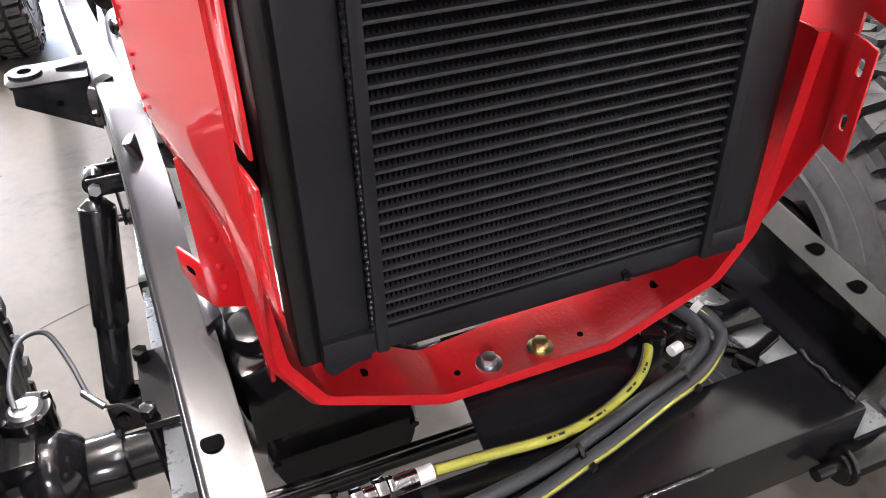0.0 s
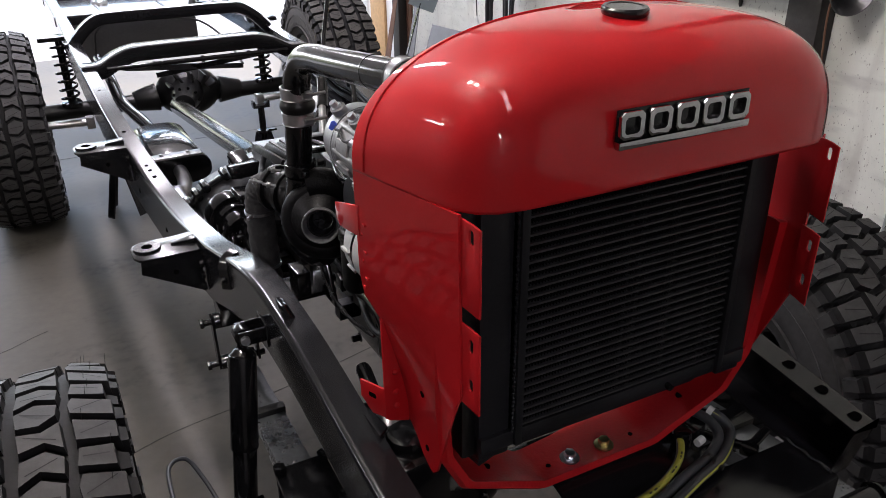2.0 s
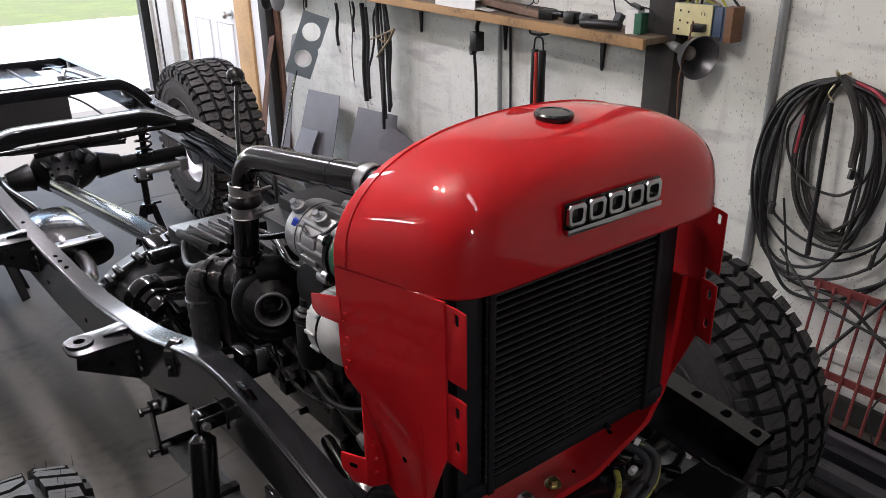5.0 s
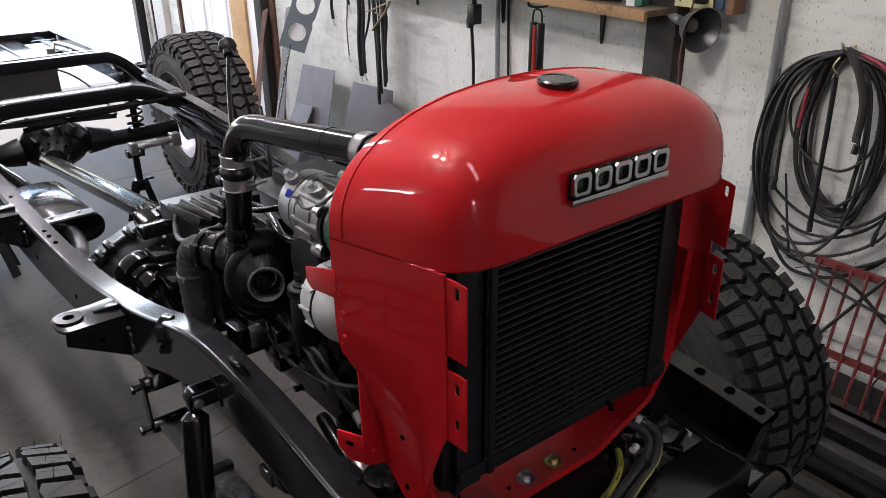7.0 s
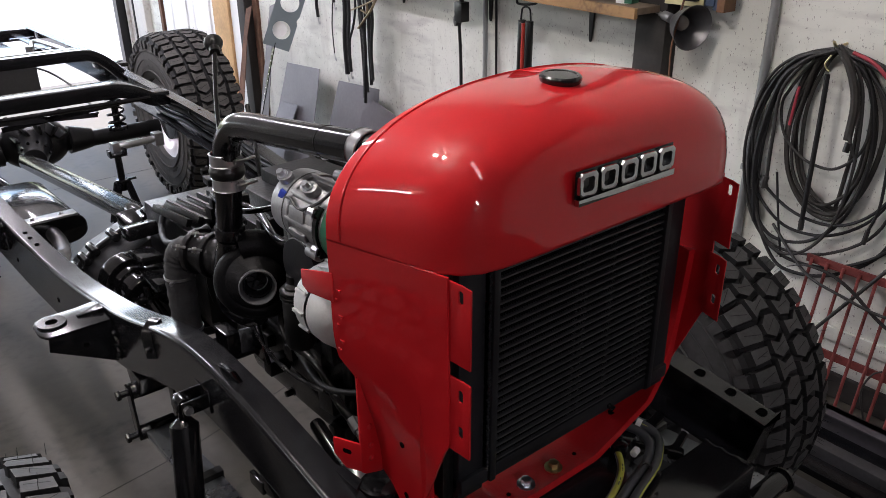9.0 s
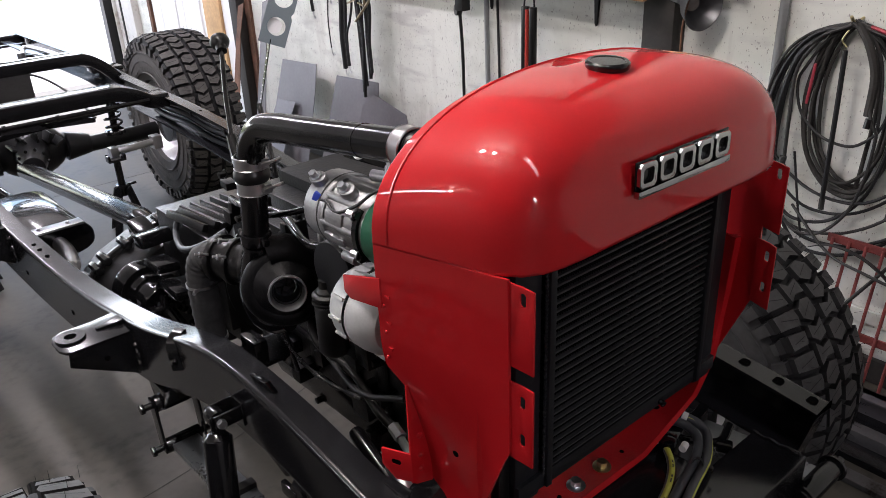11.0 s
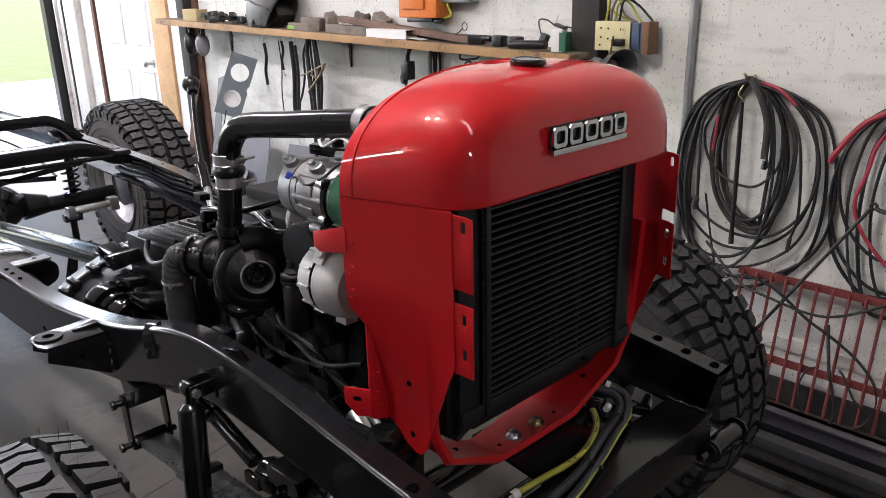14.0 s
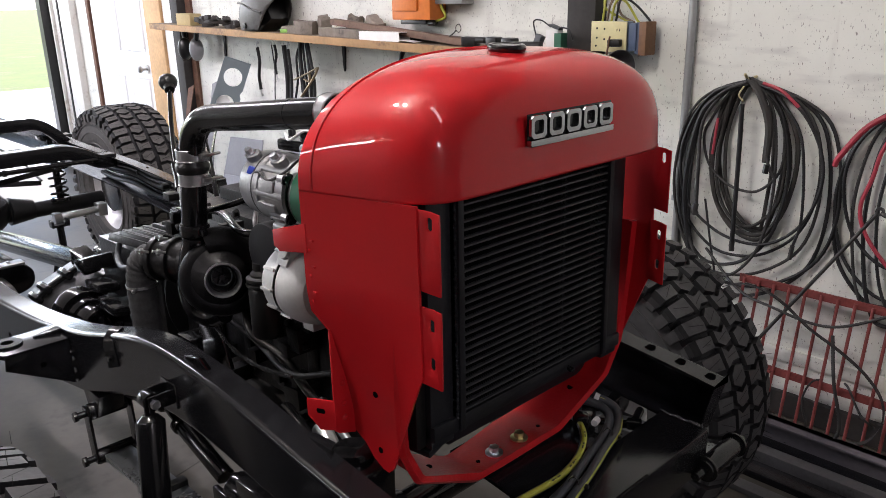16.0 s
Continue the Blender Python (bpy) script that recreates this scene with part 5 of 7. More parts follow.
# fuel filter canister with a ribbed neck, clutter round it
bm = B()
turned(bm, [(0.0, 0.0), (0.024, 0.0), (0.028, 0.008), (0.028, 0.095), (0.025, 0.101), (0.031, 0.105), (0.031, 0.110), (0.025, 0.112), (0.030, 0.116), (0.030, 0.121), (0.022, 0.124), (0.022, 0.128), (0.016, 0.135), (0.016, 0.150), (0.0, 0.150)], pose(-0.225, 0.525, 0.895), 32)
part("fuel_filter", bm, PLASTIC, engine, "black ribbed fuel filter canister", angle=30)
bm = B(); cyl(bm, (-0.225, 0.525, 1.043), (-0.225, 0.525, 1.053), 0.008, n=6)
part("filter_bolt", bm, BRASSB, engine, "yellow-zinc bolt")
bm = B(); cyl(bm, (-0.15, 0.49, 1.07), (-0.235, 0.49, 1.07), 0.058, n=36); cyl(bm, (-0.15, 0.49, 1.07), (-0.20, 0.49, 1.07), 0.062, n=36)
part("water_pump", bm, CORE, engine, "dark round pump housing", bevel=0.006)
rnd = random.Random(11)
bm = B()
for k in range(34):
    y, z = rnd.uniform(0.42, 1.0), rnd.uniform(0.66, 1.1)
    s = rnd.uniform(0.018, 0.05)
    box(bm, (-0.145 - rnd.uniform(0, 0.025), y, z), (rnd.uniform(0.02, 0.05), s, rnd.uniform(0.015, 0.05)), (rnd.uniform(-8, 8), 0, rnd.uniform(-8, 8)))
for k in range(30):
    y, z = rnd.uniform(0.40, 1.0), rnd.uniform(0.66, 1.12)
    hexbolt(bm, (-0.165, y, z), (-1, 0, 0), 0.008, rnd.uniform(0.006, 0.02), 0.011)
tagged(part("casting_detail", bm, CAST, engine, "black cast bosses and bolt heads", bevel=0.004), kind="stuff")
hoses = [[(-0.16, 0.99, 1.05), (-0.20, 0.85, 1.085), (-0.19, 0.72, 1.10), (-0.22, 0.58, 1.09), (-0.20, 0.46, 1.12)],
         [(-0.17, 0.95, 0.99), (-0.21, 0.80, 0.90), (-0.20, 0.62, 0.85), (-0.22, 0.47, 0.83), (-0.20, 0.36, 0.86)],
         [(-0.15, 0.60, 1.16), (-0.20, 0.57, 1.12), (-0.205, 0.555, 1.07)],
         [(-0.19, 0.66, 0.93), (-0.21, 0.61, 0.87), (-0.19, 0.53, 0.83), (-0.21, 0.42, 0.80), (-0.19, 0.34, 0.75)],
         [(-0.17, 0.88, 1.12), (-0.215, 0.80, 1.10), (-0.225, 0.70, 1.115), (-0.19, 0.60, 1.15), (-0.15, 0.55, 1.19)]]
for k, h in enumerate(hoses):
    bm = B(); sweep(bm, h, (0.008, 0.006, 0.005, 0.009, 0.006)[k], 10)
    part("engine_hose", bm, (BLACK, CABLE, STEEL, PLASTIC, BLACK)[k], engine, "black engine hose" if k != 2 else "thin steel pipe")
bm = B()
pts = smooth_path([(-0.235, 0.705, 0.858), (-0.245, 0.62, 0.838), (-0.245, 0.53, 0.832), (-0.235, 0.44, 0.838)], 24)
sweep(bm, pts, lambda t: 0.0042 + 0.0009 * math.sin(t * 420), 8, 1)
part("braided_line", bm, FINM, engine, "braided steel oil line")
bm = B(); cyl(bm, (-0.225, 0.355, 0.805), (-0.25, 0.245, 0.775), 0.0075, n=12); cyl(bm, (-0.222, 0.37, 0.808), (-0.228, 0.34, 0.803), 0.011, n=6)
part("lower_link", bm, GALV, engine, "grey steel link rod")
bm = B(); prism(bm, [(-0.07, -0.05), (0.07, -0.05), (0.05, 0.05), (-0.02, 0.07)], lambda u, v, w: (-0.20 - w, 0.78 + u, 0.80 + v), 0.01)
box(bm, (-0.26, 0.80, 0.77), (0.14, 0.10, 0.012)); box(bm, (-0.26, 0.78, 0.80), (0.03, 0.06, 0.06))
part("engine_mount", bm, BLACK, engine, "black engine mount bracket", bevel=0.004)
bm = B(); prism(bm, [(0.50, 0.0), (0.60, 0.0), (0.62, 0.07), (0.52, 0.10)], lambda u, v, w: (-0.335 + w - v * 0.4, u, 0.80 + v), 0.012)
cyl(bm, (-0.345, 0.545, 0.845), (-0.375, 0.545, 0.845), 0.012, n=6)
part("mount_bracket", bm, BLACK, engine, bevel=0.003)
# steering box at the left front rail
bm = B()
box(bm, (-0.285, 0.20, 0.735), (0.085, 0.11, 0.12), (0, 0, 8)); cyl(bm, (-0.285, 0.20, 0.79), (-0.285, 0.20, 0.815), 0.035, n=24); cyl(bm, (-0.285, 0.25, 0.74), (-0.27, 0.42, 0.80), 0.014, n=14)
part("steering_box", bm, BLACK, truck, "gloss black steering box", bevel=0.012)
bm = B(); cyl(bm, (-0.30, 0.235, 0.795), (-0.285, 0.285, 0.815), 0.017, n=16); cyl(bm, (-0.255, 0.17, 0.79), (-0.235, 0.19, 0.80), 0.008, n=6)
pieces("steering_shaft", bm, STEEL, truck, "bare steel steering coupling", bevel=0.002)
bm = B(); prism(bm, [(0.185, 0.0), (0.28, 0.0), (0.245, 0.04), (0.20, 0.05)], lambda u, v, w: (-0.338 + v * 0.4, u, rail_at(0.22)[1] - 0.002 + w), 0.006)
part("box_bracket", bm, SATIN, truck, bevel=0.001)

# ---- gearbox, transfer case, shafts, exhaust ----
bm = B()
cyl(bm, (0, 1.03, 0.82), (0, 1.14, 0.82), 0.19, 0.14, n=36)
box(bm, (-0.03, 1.30, 0.77), (0.25, 0.36, 0.24)); box(bm, (-0.03, 1.30, 0.66), (0.20, 0.34, 0.12))
for k in range(5):
    box(bm, (-0.125 + k * 0.028, 1.25, 0.905), (0.010, 0.20, 0.05), (0, 0, 6))
gearbox = part("gearbox", bm, CAST, truck, "glossy black ribbed gearbox", bevel=0.008)
bm = B()
for k in range(4):
    box(bm, (-0.17 + k * 0.03, 1.24, 0.925 - k * 0.002), (0.016, 0.16, 0.02), (0, 25, 8))
pieces("gearbox_fin", bm, CAST, gearbox, "gloss black cooling fin", bevel=0.002)
case = [(-0.335, 0.69), (-0.28, 0.735), (-0.155, 0.79), (-0.06, 0.815), (0.06, 0.80), (0.13, 0.72), (0.12, 0.56), (0.0, 0.44), (-0.2, 0.42), (-0.33, 0.52)]
bm = B()
prism(bm, case, lambda u, v, w: (u * 0.94 - 0.006, 1.48 + w, 0.62 + (v - 0.62) * 0.92), 0.22)
part("transfer_case", bm, CAST, gearbox, "gloss black transfer case", bevel=0.015)
bm = B()
prism(bm, case, lambda u, v, w: (u, 1.60 + w, v), 0.022)
part("case_flange", bm, BLACK, gearbox, "glossy bolted flange of the case", bevel=0.003)
bm = B()
for a, b in zip(case, case[1:] + case[:1]):
    for f in (0.0, 0.5):
        x, z = a[0] + (b[0] - a[0]) * f, a[1] + (b[1] - a[1]) * f
        cyl(bm, (x, 1.575, z), (x, 1.635, z), 0.013, n=8)
pieces("flange_lug", bm, BLACK, gearbox, bevel=0.001)
bm = B()
for y0, y1, r in ((1.46, 1.41, 0.075), (1.41, 1.385, 0.058), (1.385, 1.33, 0.046), (1.33, 1.315, 0.06)):
    cyl(bm, (-0.250, y0, 0.695), (-0.246, y1, 0.690), r, n=28)
part("output_yoke", bm, BLACK, gearbox, "gloss black output yoke", bevel=0.003)
bm = B(); cyl(bm, (-0.246, 1.316, 0.69), (-0.246, 1.305, 0.69), 0.018, n=6); turned(bm, [(0.024, 0), (0.027, 0.004), (0.024, 0.008)], pose(-0.246, 1.314, 0.69, 90, 0, 0), 24)
part("yoke_nut", bm, STEEL, gearbox, "bright yoke nut")
for k in range(9):
    bm = B()
    y0 = rnd.uniform(1.2, 1.58)
    box(bm, (rnd.uniform(-0.24, -0.15), y0, rnd.uniform(0.6, 0.85)), (rnd.uniform(0.04, 0.09), rnd.uniform(0.04, 0.1), rnd.uniform(0.02, 0.06)), (rnd.uniform(-15, 15), rnd.uniform(-15, 15), 0))
    part("casting_lug", bm, BLACK, gearbox, bevel=0.008)
bm = B()
sweep(bm, [(-0.135, 1.10, 0.93), (-0.185, 1.13, 0.90), (-0.20, 1.22, 0.865), (-0.18, 1.30, 0.875), (-0.15, 1.33, 0.92)], 0.008, 10)
part("vent_hose", bm, HOSE, gearbox, "grey rubber vent hose")
# gear lever
bm = B()
turned(bm, [(0.045, 0.0), (0.04, 0.03), (0.032, 0.045), (0.036, 0.05), (0.03, 0.075), (0.016, 0.09), (0.012, 0.1)], pose(-0.06, 1.13, 0.885), 24)
part("lever_boot", bm, HOSE, gearbox, "grey gear lever boot")
bm = B(); sweep(bm, [(-0.06, 1.13, 0.97), (-0.055, 1.145, 1.0), (-0.03, 1.205, 1.05)], 0.0095, 12)
part("lever_lower", bm, ALU, gearbox, "pale steel lower gear lever")
bm = B()
sweep(bm, [(-0.032, 1.20, 1.045), (-0.02, 1.225, 1.065), (-0.005, 1.265, 1.098)], 0.014, 14)
sweep(bm, [(-0.005, 1.265, 1.098), (0.047, 1.37, 1.182), (0.102, 1.466, 1.270)], 0.0065, 12)
part("gear_lever", bm, BLACK, gearbox, "slim black gear lever")
bm = B(); turned(bm, [(0.0, -0.03), (0.014, -0.028), (0.015, -0.012), (0.023, -0.004), (0.0265, 0.008), (0.024, 0.018), (0.013, 0.024), (0.0, 0.025)], Matrix.Translation((0.111, 1.487, 1.286)) @ Vector((0.35, 0.85, 0.62)).to_track_quat("Z", "Y").to_matrix().to_4x4(), 28)
part("lever_knob", bm, PLASTIC, gearbox, "round black gear knob")
bm = B(); sweep(bm, [(0.02, 1.10, 0.95), (0.04, 1.16, 1.08), (0.07, 1.24, 1.17)], 0.007, 10)
part("transfer_lever", bm, BLACK, gearbox)
# front drive shaft
ds = lambda t: Vector((-0.226, 0.731, 0.457)).lerp(Vector((-0.246, 1.31, 0.69)), t)
bm = B()
cyl(bm, ds(0.05), ds(0.34), 0.022, n=20); cyl(bm, ds(0.34), ds(0.37), 0.027, n=20); cyl(bm, ds(0.37), ds(0.47), 0.013, n=20); cyl(bm, ds(0.47), ds(0.62), 0.024, n=20); cyl(bm, ds(0.62), ds(0.95), 0.019, n=20)
shaft = part("front_drive_shaft", bm, BLACK, truck, "gloss black front drive shaft", bevel=0.002)
bm = B()
for t in (-0.02, 0.98):
    p = ds(t)
    cyl(bm, p + Vector((-0.04, 0, 0)), p + Vector((0.04, 0, 0)), 0.012, n=14); cyl(bm, p + Vector((0, 0, -0.04)), p + Vector((0, 0, 0.04)), 0.012, n=14)
    for d in ((-1, 0, 0), (1, 0, 0)):
        box(bm, p + Vector(d) * 0.036, (0.014, 0.06, 0.034))
pieces("universal_joint", bm, BLACK, shaft, bevel=0.004)
bm = B()
cyl(bm, (-0.224, 0.715, 0.457), (-0.222, 0.655, 0.457), 0.045, 0.038, n=24); box(bm, (-0.215, 0.60, 0.50), (0.09, 0.12, 0.05)); box(bm, (-0.19, 0.52, 0.52), (0.07, 0.10, 0.05))
part("pinion_flange", bm, BLACK, front_axle, "gloss black pinion flange", bevel=0.008)
# rear drive shaft
bm = B()
cyl(bm, (-0.02, 2.02, 0.655), (-0.03, 3.40, 0.500), 0.040, n=32)
rshaft = part("rear_drive_shaft", bm, mat("bare_tube_steel", (0.15, 0.15, 0.142), 0.2, 1.0, 0.08, 5, 60, 0.03, rvar=0.05), truck, "bare steel rear drive shaft tube")
bm = B(); cyl(bm, (-0.02, 2.02, 0.655), (-0.02, 1.94, 0.664), 0.041, 0.026, n=28); cyl(bm, (-0.02, 1.94, 0.664), (-0.02, 1.66, 0.69), 0.026, n=24); cyl(bm, (-0.02, 1.80, 0.68), (-0.02, 1.77, 0.683), 0.042, n=20)
part("shaft_yoke", bm, BLACK, rshaft, "black shaft yoke", bevel=0.002)
bm = B(); cyl(bm, (-0.03, 3.40, 0.500), (-0.02, 3.50, 0.495), 0.041, 0.03, n=24)
part("shaft_yoke", bm, BLACK, rshaft, "black shaft yoke", bevel=0.002)
# exhaust and muffler
bm = B()
oval = [(0.085 * math.copysign(abs(math.cos(a)) ** 0.7, math.cos(a)), 0.05 * math.copysign(abs(math.sin(a)) ** 0.8, math.sin(a))) for a in [math.tau * k / 40 for k in range(40)]]
prism(bm, oval, lambda u, v, w: (-0.265 + u * 1.2, 2.13 + w, 0.625 + v), 0.42)
muffler = part("muffler", bm, mat("dull_muffler_steel", (0.035, 0.035, 0.037), 0.16, 0.3, 0.15, 6, 80, 0.03, coat=0.6, rvar=0.05), truck, "flat oval steel muffler", bevel=0.006)
bm = B(); prism(bm, [(u * 1.06, v * 1.1) for u, v in oval], lambda u, v, w: (-0.265 + u * 1.2, 2.09 + w, 0.625 + v), 0.045)
part("muffler_end", bm, BLACK, muffler, "black muffler end cap", bevel=0.004)
bm = B(); box(bm, (-0.28, 2.06, 0.692), (0.17, 0.05, 0.008)); hexbolt(bm, (-0.24, 2.06, 0.696), (0, 0, 1), 0.007, 0.006, 0.01); hexbolt(bm, (-0.33, 2.06, 0.696), (0, 0, 1), 0.007, 0.006, 0.01)
part("muffler_hanger", bm, STEEL, muffler, "bright steel hanger strap", bevel=0.001)
bm = B()
sweep(bm, [(-0.27, 2.12, 0.622), (-0.275, 2.0, 0.622), (-0.30, 1.88, 0.625), (-0.33, 1.80, 0.64), (-0.335, 1.4, 0.66), (-0.33, 1.10, 0.65), (-0.30, 0.95, 0.64)], 0.024, 16)
part("exhaust_pipe", bm, STEEL, muffler, "steel exhaust pipe")
bm = B(); sweep(bm, [(-0.27, 2.54, 0.625), (-0.29, 2.72, 0.64), (-0.33, 3.0, 0.66), (-0.34, 3.2, 0.72), (-0.34, 3.6, 0.74)], 0.024, 14)
part("tail_pipe", bm, BLACK, muffler)
bm = B(); sweep(bm, [(-0.375, 0.98, 0.812), (-0.378, 1.15, 0.775), (-0.385, 1.4, 0.762), (-0.395, 1.8, 0.755), (-0.395, 2.1, 0.752)], 0.0075, 8)
part("brake_pipe", bm, BLACK, truck)

lay = None
# ---- hoses over the front cross member ----
def hose(pts, r, material, label, stripe=None):
    t = thing("hydraulic_hose", label, "hose", group="hydraulic hoses on the cross member")
    bm = B(); sweep(bm, pts, r, 14, 10)
    part("hose_body", bm, material, t)
    if stripe:
        bm = B(); sweep(bm, [Vector(p) + Vector(stripe) * r for p in pts], r * 0.30, 8, 10)
        part("hose_stripe", bm, HOSEY, t, "yellow printed stripe")
    return t


hz = 0.713
YP = [(0.172, 0.108, 0.730), (0.163, 0.083, 0.722), (0.143, 0.055, 0.717), (0.115, 0.032, hz), (0.062, 0.008, hz), (0.006, -0.004, hz), (-0.04, -0.004, hz), (-0.09, 0.001, hz), (-0.155, 0.006, hz)]
yel = hose(YP, 0.0068, HOSE, "grey hydraulic hose with yellow printed side", None)
bm = B(); sweep(bm, [Vector(p) + Vector((-0.0008, -0.0018, 0.0022)) for p in YP[1:]], 0.0058, 12, 10)
part("hose_stripe", bm, HOSEY, yel, "yellow printed hose side")
yl = smooth_path([Vector(p) + Vector((-0.0008, -0.0018, 0.0022)) for p in YP[1:]], 30)
for k0, k1 in ((40, 46), (48, 52), (53, 55), (66, 70), (71, 77), (96, 98), (99, 104), (106, 110), (128, 134), (136, 138), (139, 144)):
    bm = B(); sweep(bm, [p + Vector((0, -0.002, 0.0047)) for p in yl[k0:k1]], 0.0016, 6, 1)
    part("print_bar", bm, CABLE, yel, "dark bar of hose print")
g1 = hose([(0.212, 0.112, 0.735), (0.228, 0.075, 0.727), (0.218, 0.045, 0.718), (0.172, 0.022, hz), (0.10, 0.002, hz), (0.03, -0.018, hz), (-0.03, -0.034, hz), (-0.11, -0.045, hz), (-0.175, -0.050, hz)], 0.0086, HOSE, "dark grey hydraulic hose")
g2 = hose([(0.237, 0.094, 0.737), (0.249, 0.068, 0.728), (0.243, 0.043, 0.719), (0.193, 0.010, hz), (0.12, -0.012, hz), (0.043, -0.036, hz), (-0.02, -0.052, hz), (-0.075, -0.066, hz), (-0.155, -0.082, hz)], 0.0086, HOSE, "dark grey hydraulic hose with yellow line", (-0.1, -0.8, 0.35))
for h, a, d, m in ((yel, (-0.160, 0.006, hz), (-1, -0.03, 0), WHITEP), (g1, (-0.172, -0.048, hz), (-1, -0.12, 0), CABLE), (g2, (-0.152, -0.081, hz), (-1, -0.25, 0), CABLE)):
    a, d = Vector(a), Vector(d).normalized()
    bm = B()
    if m is WHITEP:
        cyl(bm, a - d * 0.002, a + d * 0.018, 0.0092, n=16)
        part("hose_tag", bm, WHITEP, h, "white printed tag")
        a = a + d * 0.016
        bm = B()
    cyl(bm, a, a + d * 0.026, 0.0105, n=16)
    cyl(bm, a + d * 0.026, a + d * 0.032, 0.0125, n=6); cyl(bm, a + d * 0.034, a + d * 0.046, 0.0135, n=6); cyl(bm, a + d * 0.046, a + d * 0.06, 0.009, n=14); cyl(bm, a + d * 0.06, a + d * 0.073, 0.0125, n=6)
    for k in range(4):
        cyl(bm, a + d * (0.004 + k * 0.006), a + d * (0.006 + k * 0.006), 0.0112, n=16)
    part("hose_fitting", bm, CHROME, h, "bright crimped hose fitting", bevel=0.0006)
for h, p, q in ((yel, (0.172, 0.108, 0.730), (0.163, 0.084, 0.7223)), (g1, (0.212, 0.112, 0.735), (0.215, 0.105, 0.734)), (g2, (0.237, 0.094, 0.737), (0.2405, 0.085, 0.7345))):
    bm = B(); cyl(bm, p, q, 0.0092, n=16)
    part("hose_collar", bm, STEEL if h is yel else WHITEP, h, "pale hose collar")
for x, y, dx, w in ((0.160, 0.008, 0.4, 0.027), (-0.010, -0.040, 0.3, 0.027)):
    t = thing("cable_tie", "black plastic cable tie round the hoses", "cable tie", group="cable ties")
    bm = B()
    turned(bm, [(0.0196, -0.003), (0.021, -0.003), (0.021, 0.003), (0.0196, 0.003)], Matrix.Translation((x, y, hz + 0.0005)) @ Vector((1, dx, 0)).to_track_quat("Z", "Y").to_matrix().to_4x4() @ Matrix.Diagonal((0.50, 1.0, 1, 1)), 28)
    part("tie_band", bm, PLASTIC, t)
    bm = B(); box(bm, (x + 0.006, y - 0.022, hz + 0.008), (0.008, 0.007, 0.006), (0, 0, 20))
    part("tie_head", bm, PLASTIC, t, bevel=0.001)
# power steering bracket pieces and pipes beside the right rail
bm = B()
sweep(bm, [(0.20, 0.145, 0.69), (0.26, 0.075, 0.675), (0.30, 0.045, 0.67), (0.35, 0.055, 0.675)], 0.0085, 10); sweep(bm, [(0.22, 0.16, 0.70), (0.29, 0.11, 0.69), (0.34, 0.11, 0.69)], 0.012, 10)
pieces("steering_pipe", bm, BLACK, truck, "black steering pipe")
bm = B(); box(bm, (0.19, 0.10, 0.68), (0.05, 0.06, 0.09), (0, 0, 15)); cyl(bm, (0.165, 0.075, 0.70), (0.165, 0.075, 0.735), 0.016, n=20); box(bm, (0.27, 0.02, 0.69), (0.02, 0.03, 0.02), (0, 0, 30))
pieces("power_steering_valve", bm, BLACK, truck, "black hydraulic valve block", bevel=0.005)
bm = B(); cyl(bm, (0.172, 0.048, 0.722), (0.188, 0.052, 0.722), 0.007, n=12)
part("valve_cap", bm, WHITEP, truck, "white plastic cap")

# ---- ceiling lights ----
TUBEG = glow("tube_glow", (0.95, 0.98, 1.0), 2.5)
BULBG = glow("bulb_glow", (1.0, 0.94, 0.84), 45)
# a fixture for every tube, the added southern fill included
for x, y, turn, power in TUBES:
    t = thing("ceiling_light", "white twin-tube ceiling light out of view, switched on", "ceiling light", (x, y, 2.93), "ceiling lights")
    t.rotation_euler.z = radians(turn)
    bm = B(); box(bm, (0, 0, 0.035), (0.16, 1.25, 0.06))
    part("housing", bm, DOORM, t, bevel=0.01)
    for dx in (-0.035, 0.035):
        bm = B(); cyl(bm, (dx, -0.59, -0.018), (dx, 0.59, -0.018), 0.013, n=14)
        part("tube", bm, TUBEG, t, "glowing fluorescent tube")
for x, y in BULBS:
    t = thing("bulb_light", "bare bulb in a ceiling socket, switched on", "light bulb", (x, y, 2.70), "bare bulbs")
    bm = B(); cyl(bm, (0, 0, 0.08), (0, 0, 0.30), 0.02, n=16); cyl(bm, (0, 0, 0.07), (0, 0, 0.10), 0.03, n=16)
    part("socket", bm, WHITEP, t, bevel=0.003)
    bm = B(); ball(bm, (0, 0, 0.02), 0.032, (1, 1, 1.25), 16)
    b = part("bulb", bm, BULBG, t, "glowing bulb")
    b.visible_shadow = False

# ---- long wall: frame, door, post, conduit ----
bm = B()
box(bm, (WX - 0.03, 6.96, 1.45), (0.06, 0.42, 2.9)); box(bm, (WX - 0.075, 7.15, 1.45), (0.03, 0.03, 2.9))
solid("garage_door_jamb", bm, mat("jamb_paint", (0.66, 0.64, 0.61), 0.7, 0, 0.12, 4, 40, 0.3, stain=(0.42, 0.36, 0.31)), "weathered grey garage door jamb", "trim", kind="structure", bevel=0.004)
bm = B(); box(bm, (WX - 0.08, 7.235, 1.45), (0.16, 0.10, 2.9)); box(bm, (WX - 0.064, 7.02, 1.45), (0.008, 0.03, 2.9))
solid("weather_strip", bm, PLASTIC, "black rubber door seal strip", "trim", kind="structure")
bm = B(); box(bm, (WX - 0.025, 6.36, 1.10), (0.05, 0.05, 2.2)); 
solid("trim_door_hinge_side", bm, RUST, "rust-stained door frame edge", "trim", kind="structure")
door = tagged(new("door_1"), "closed white six-panel door in the long wall", "door", kind="structure")
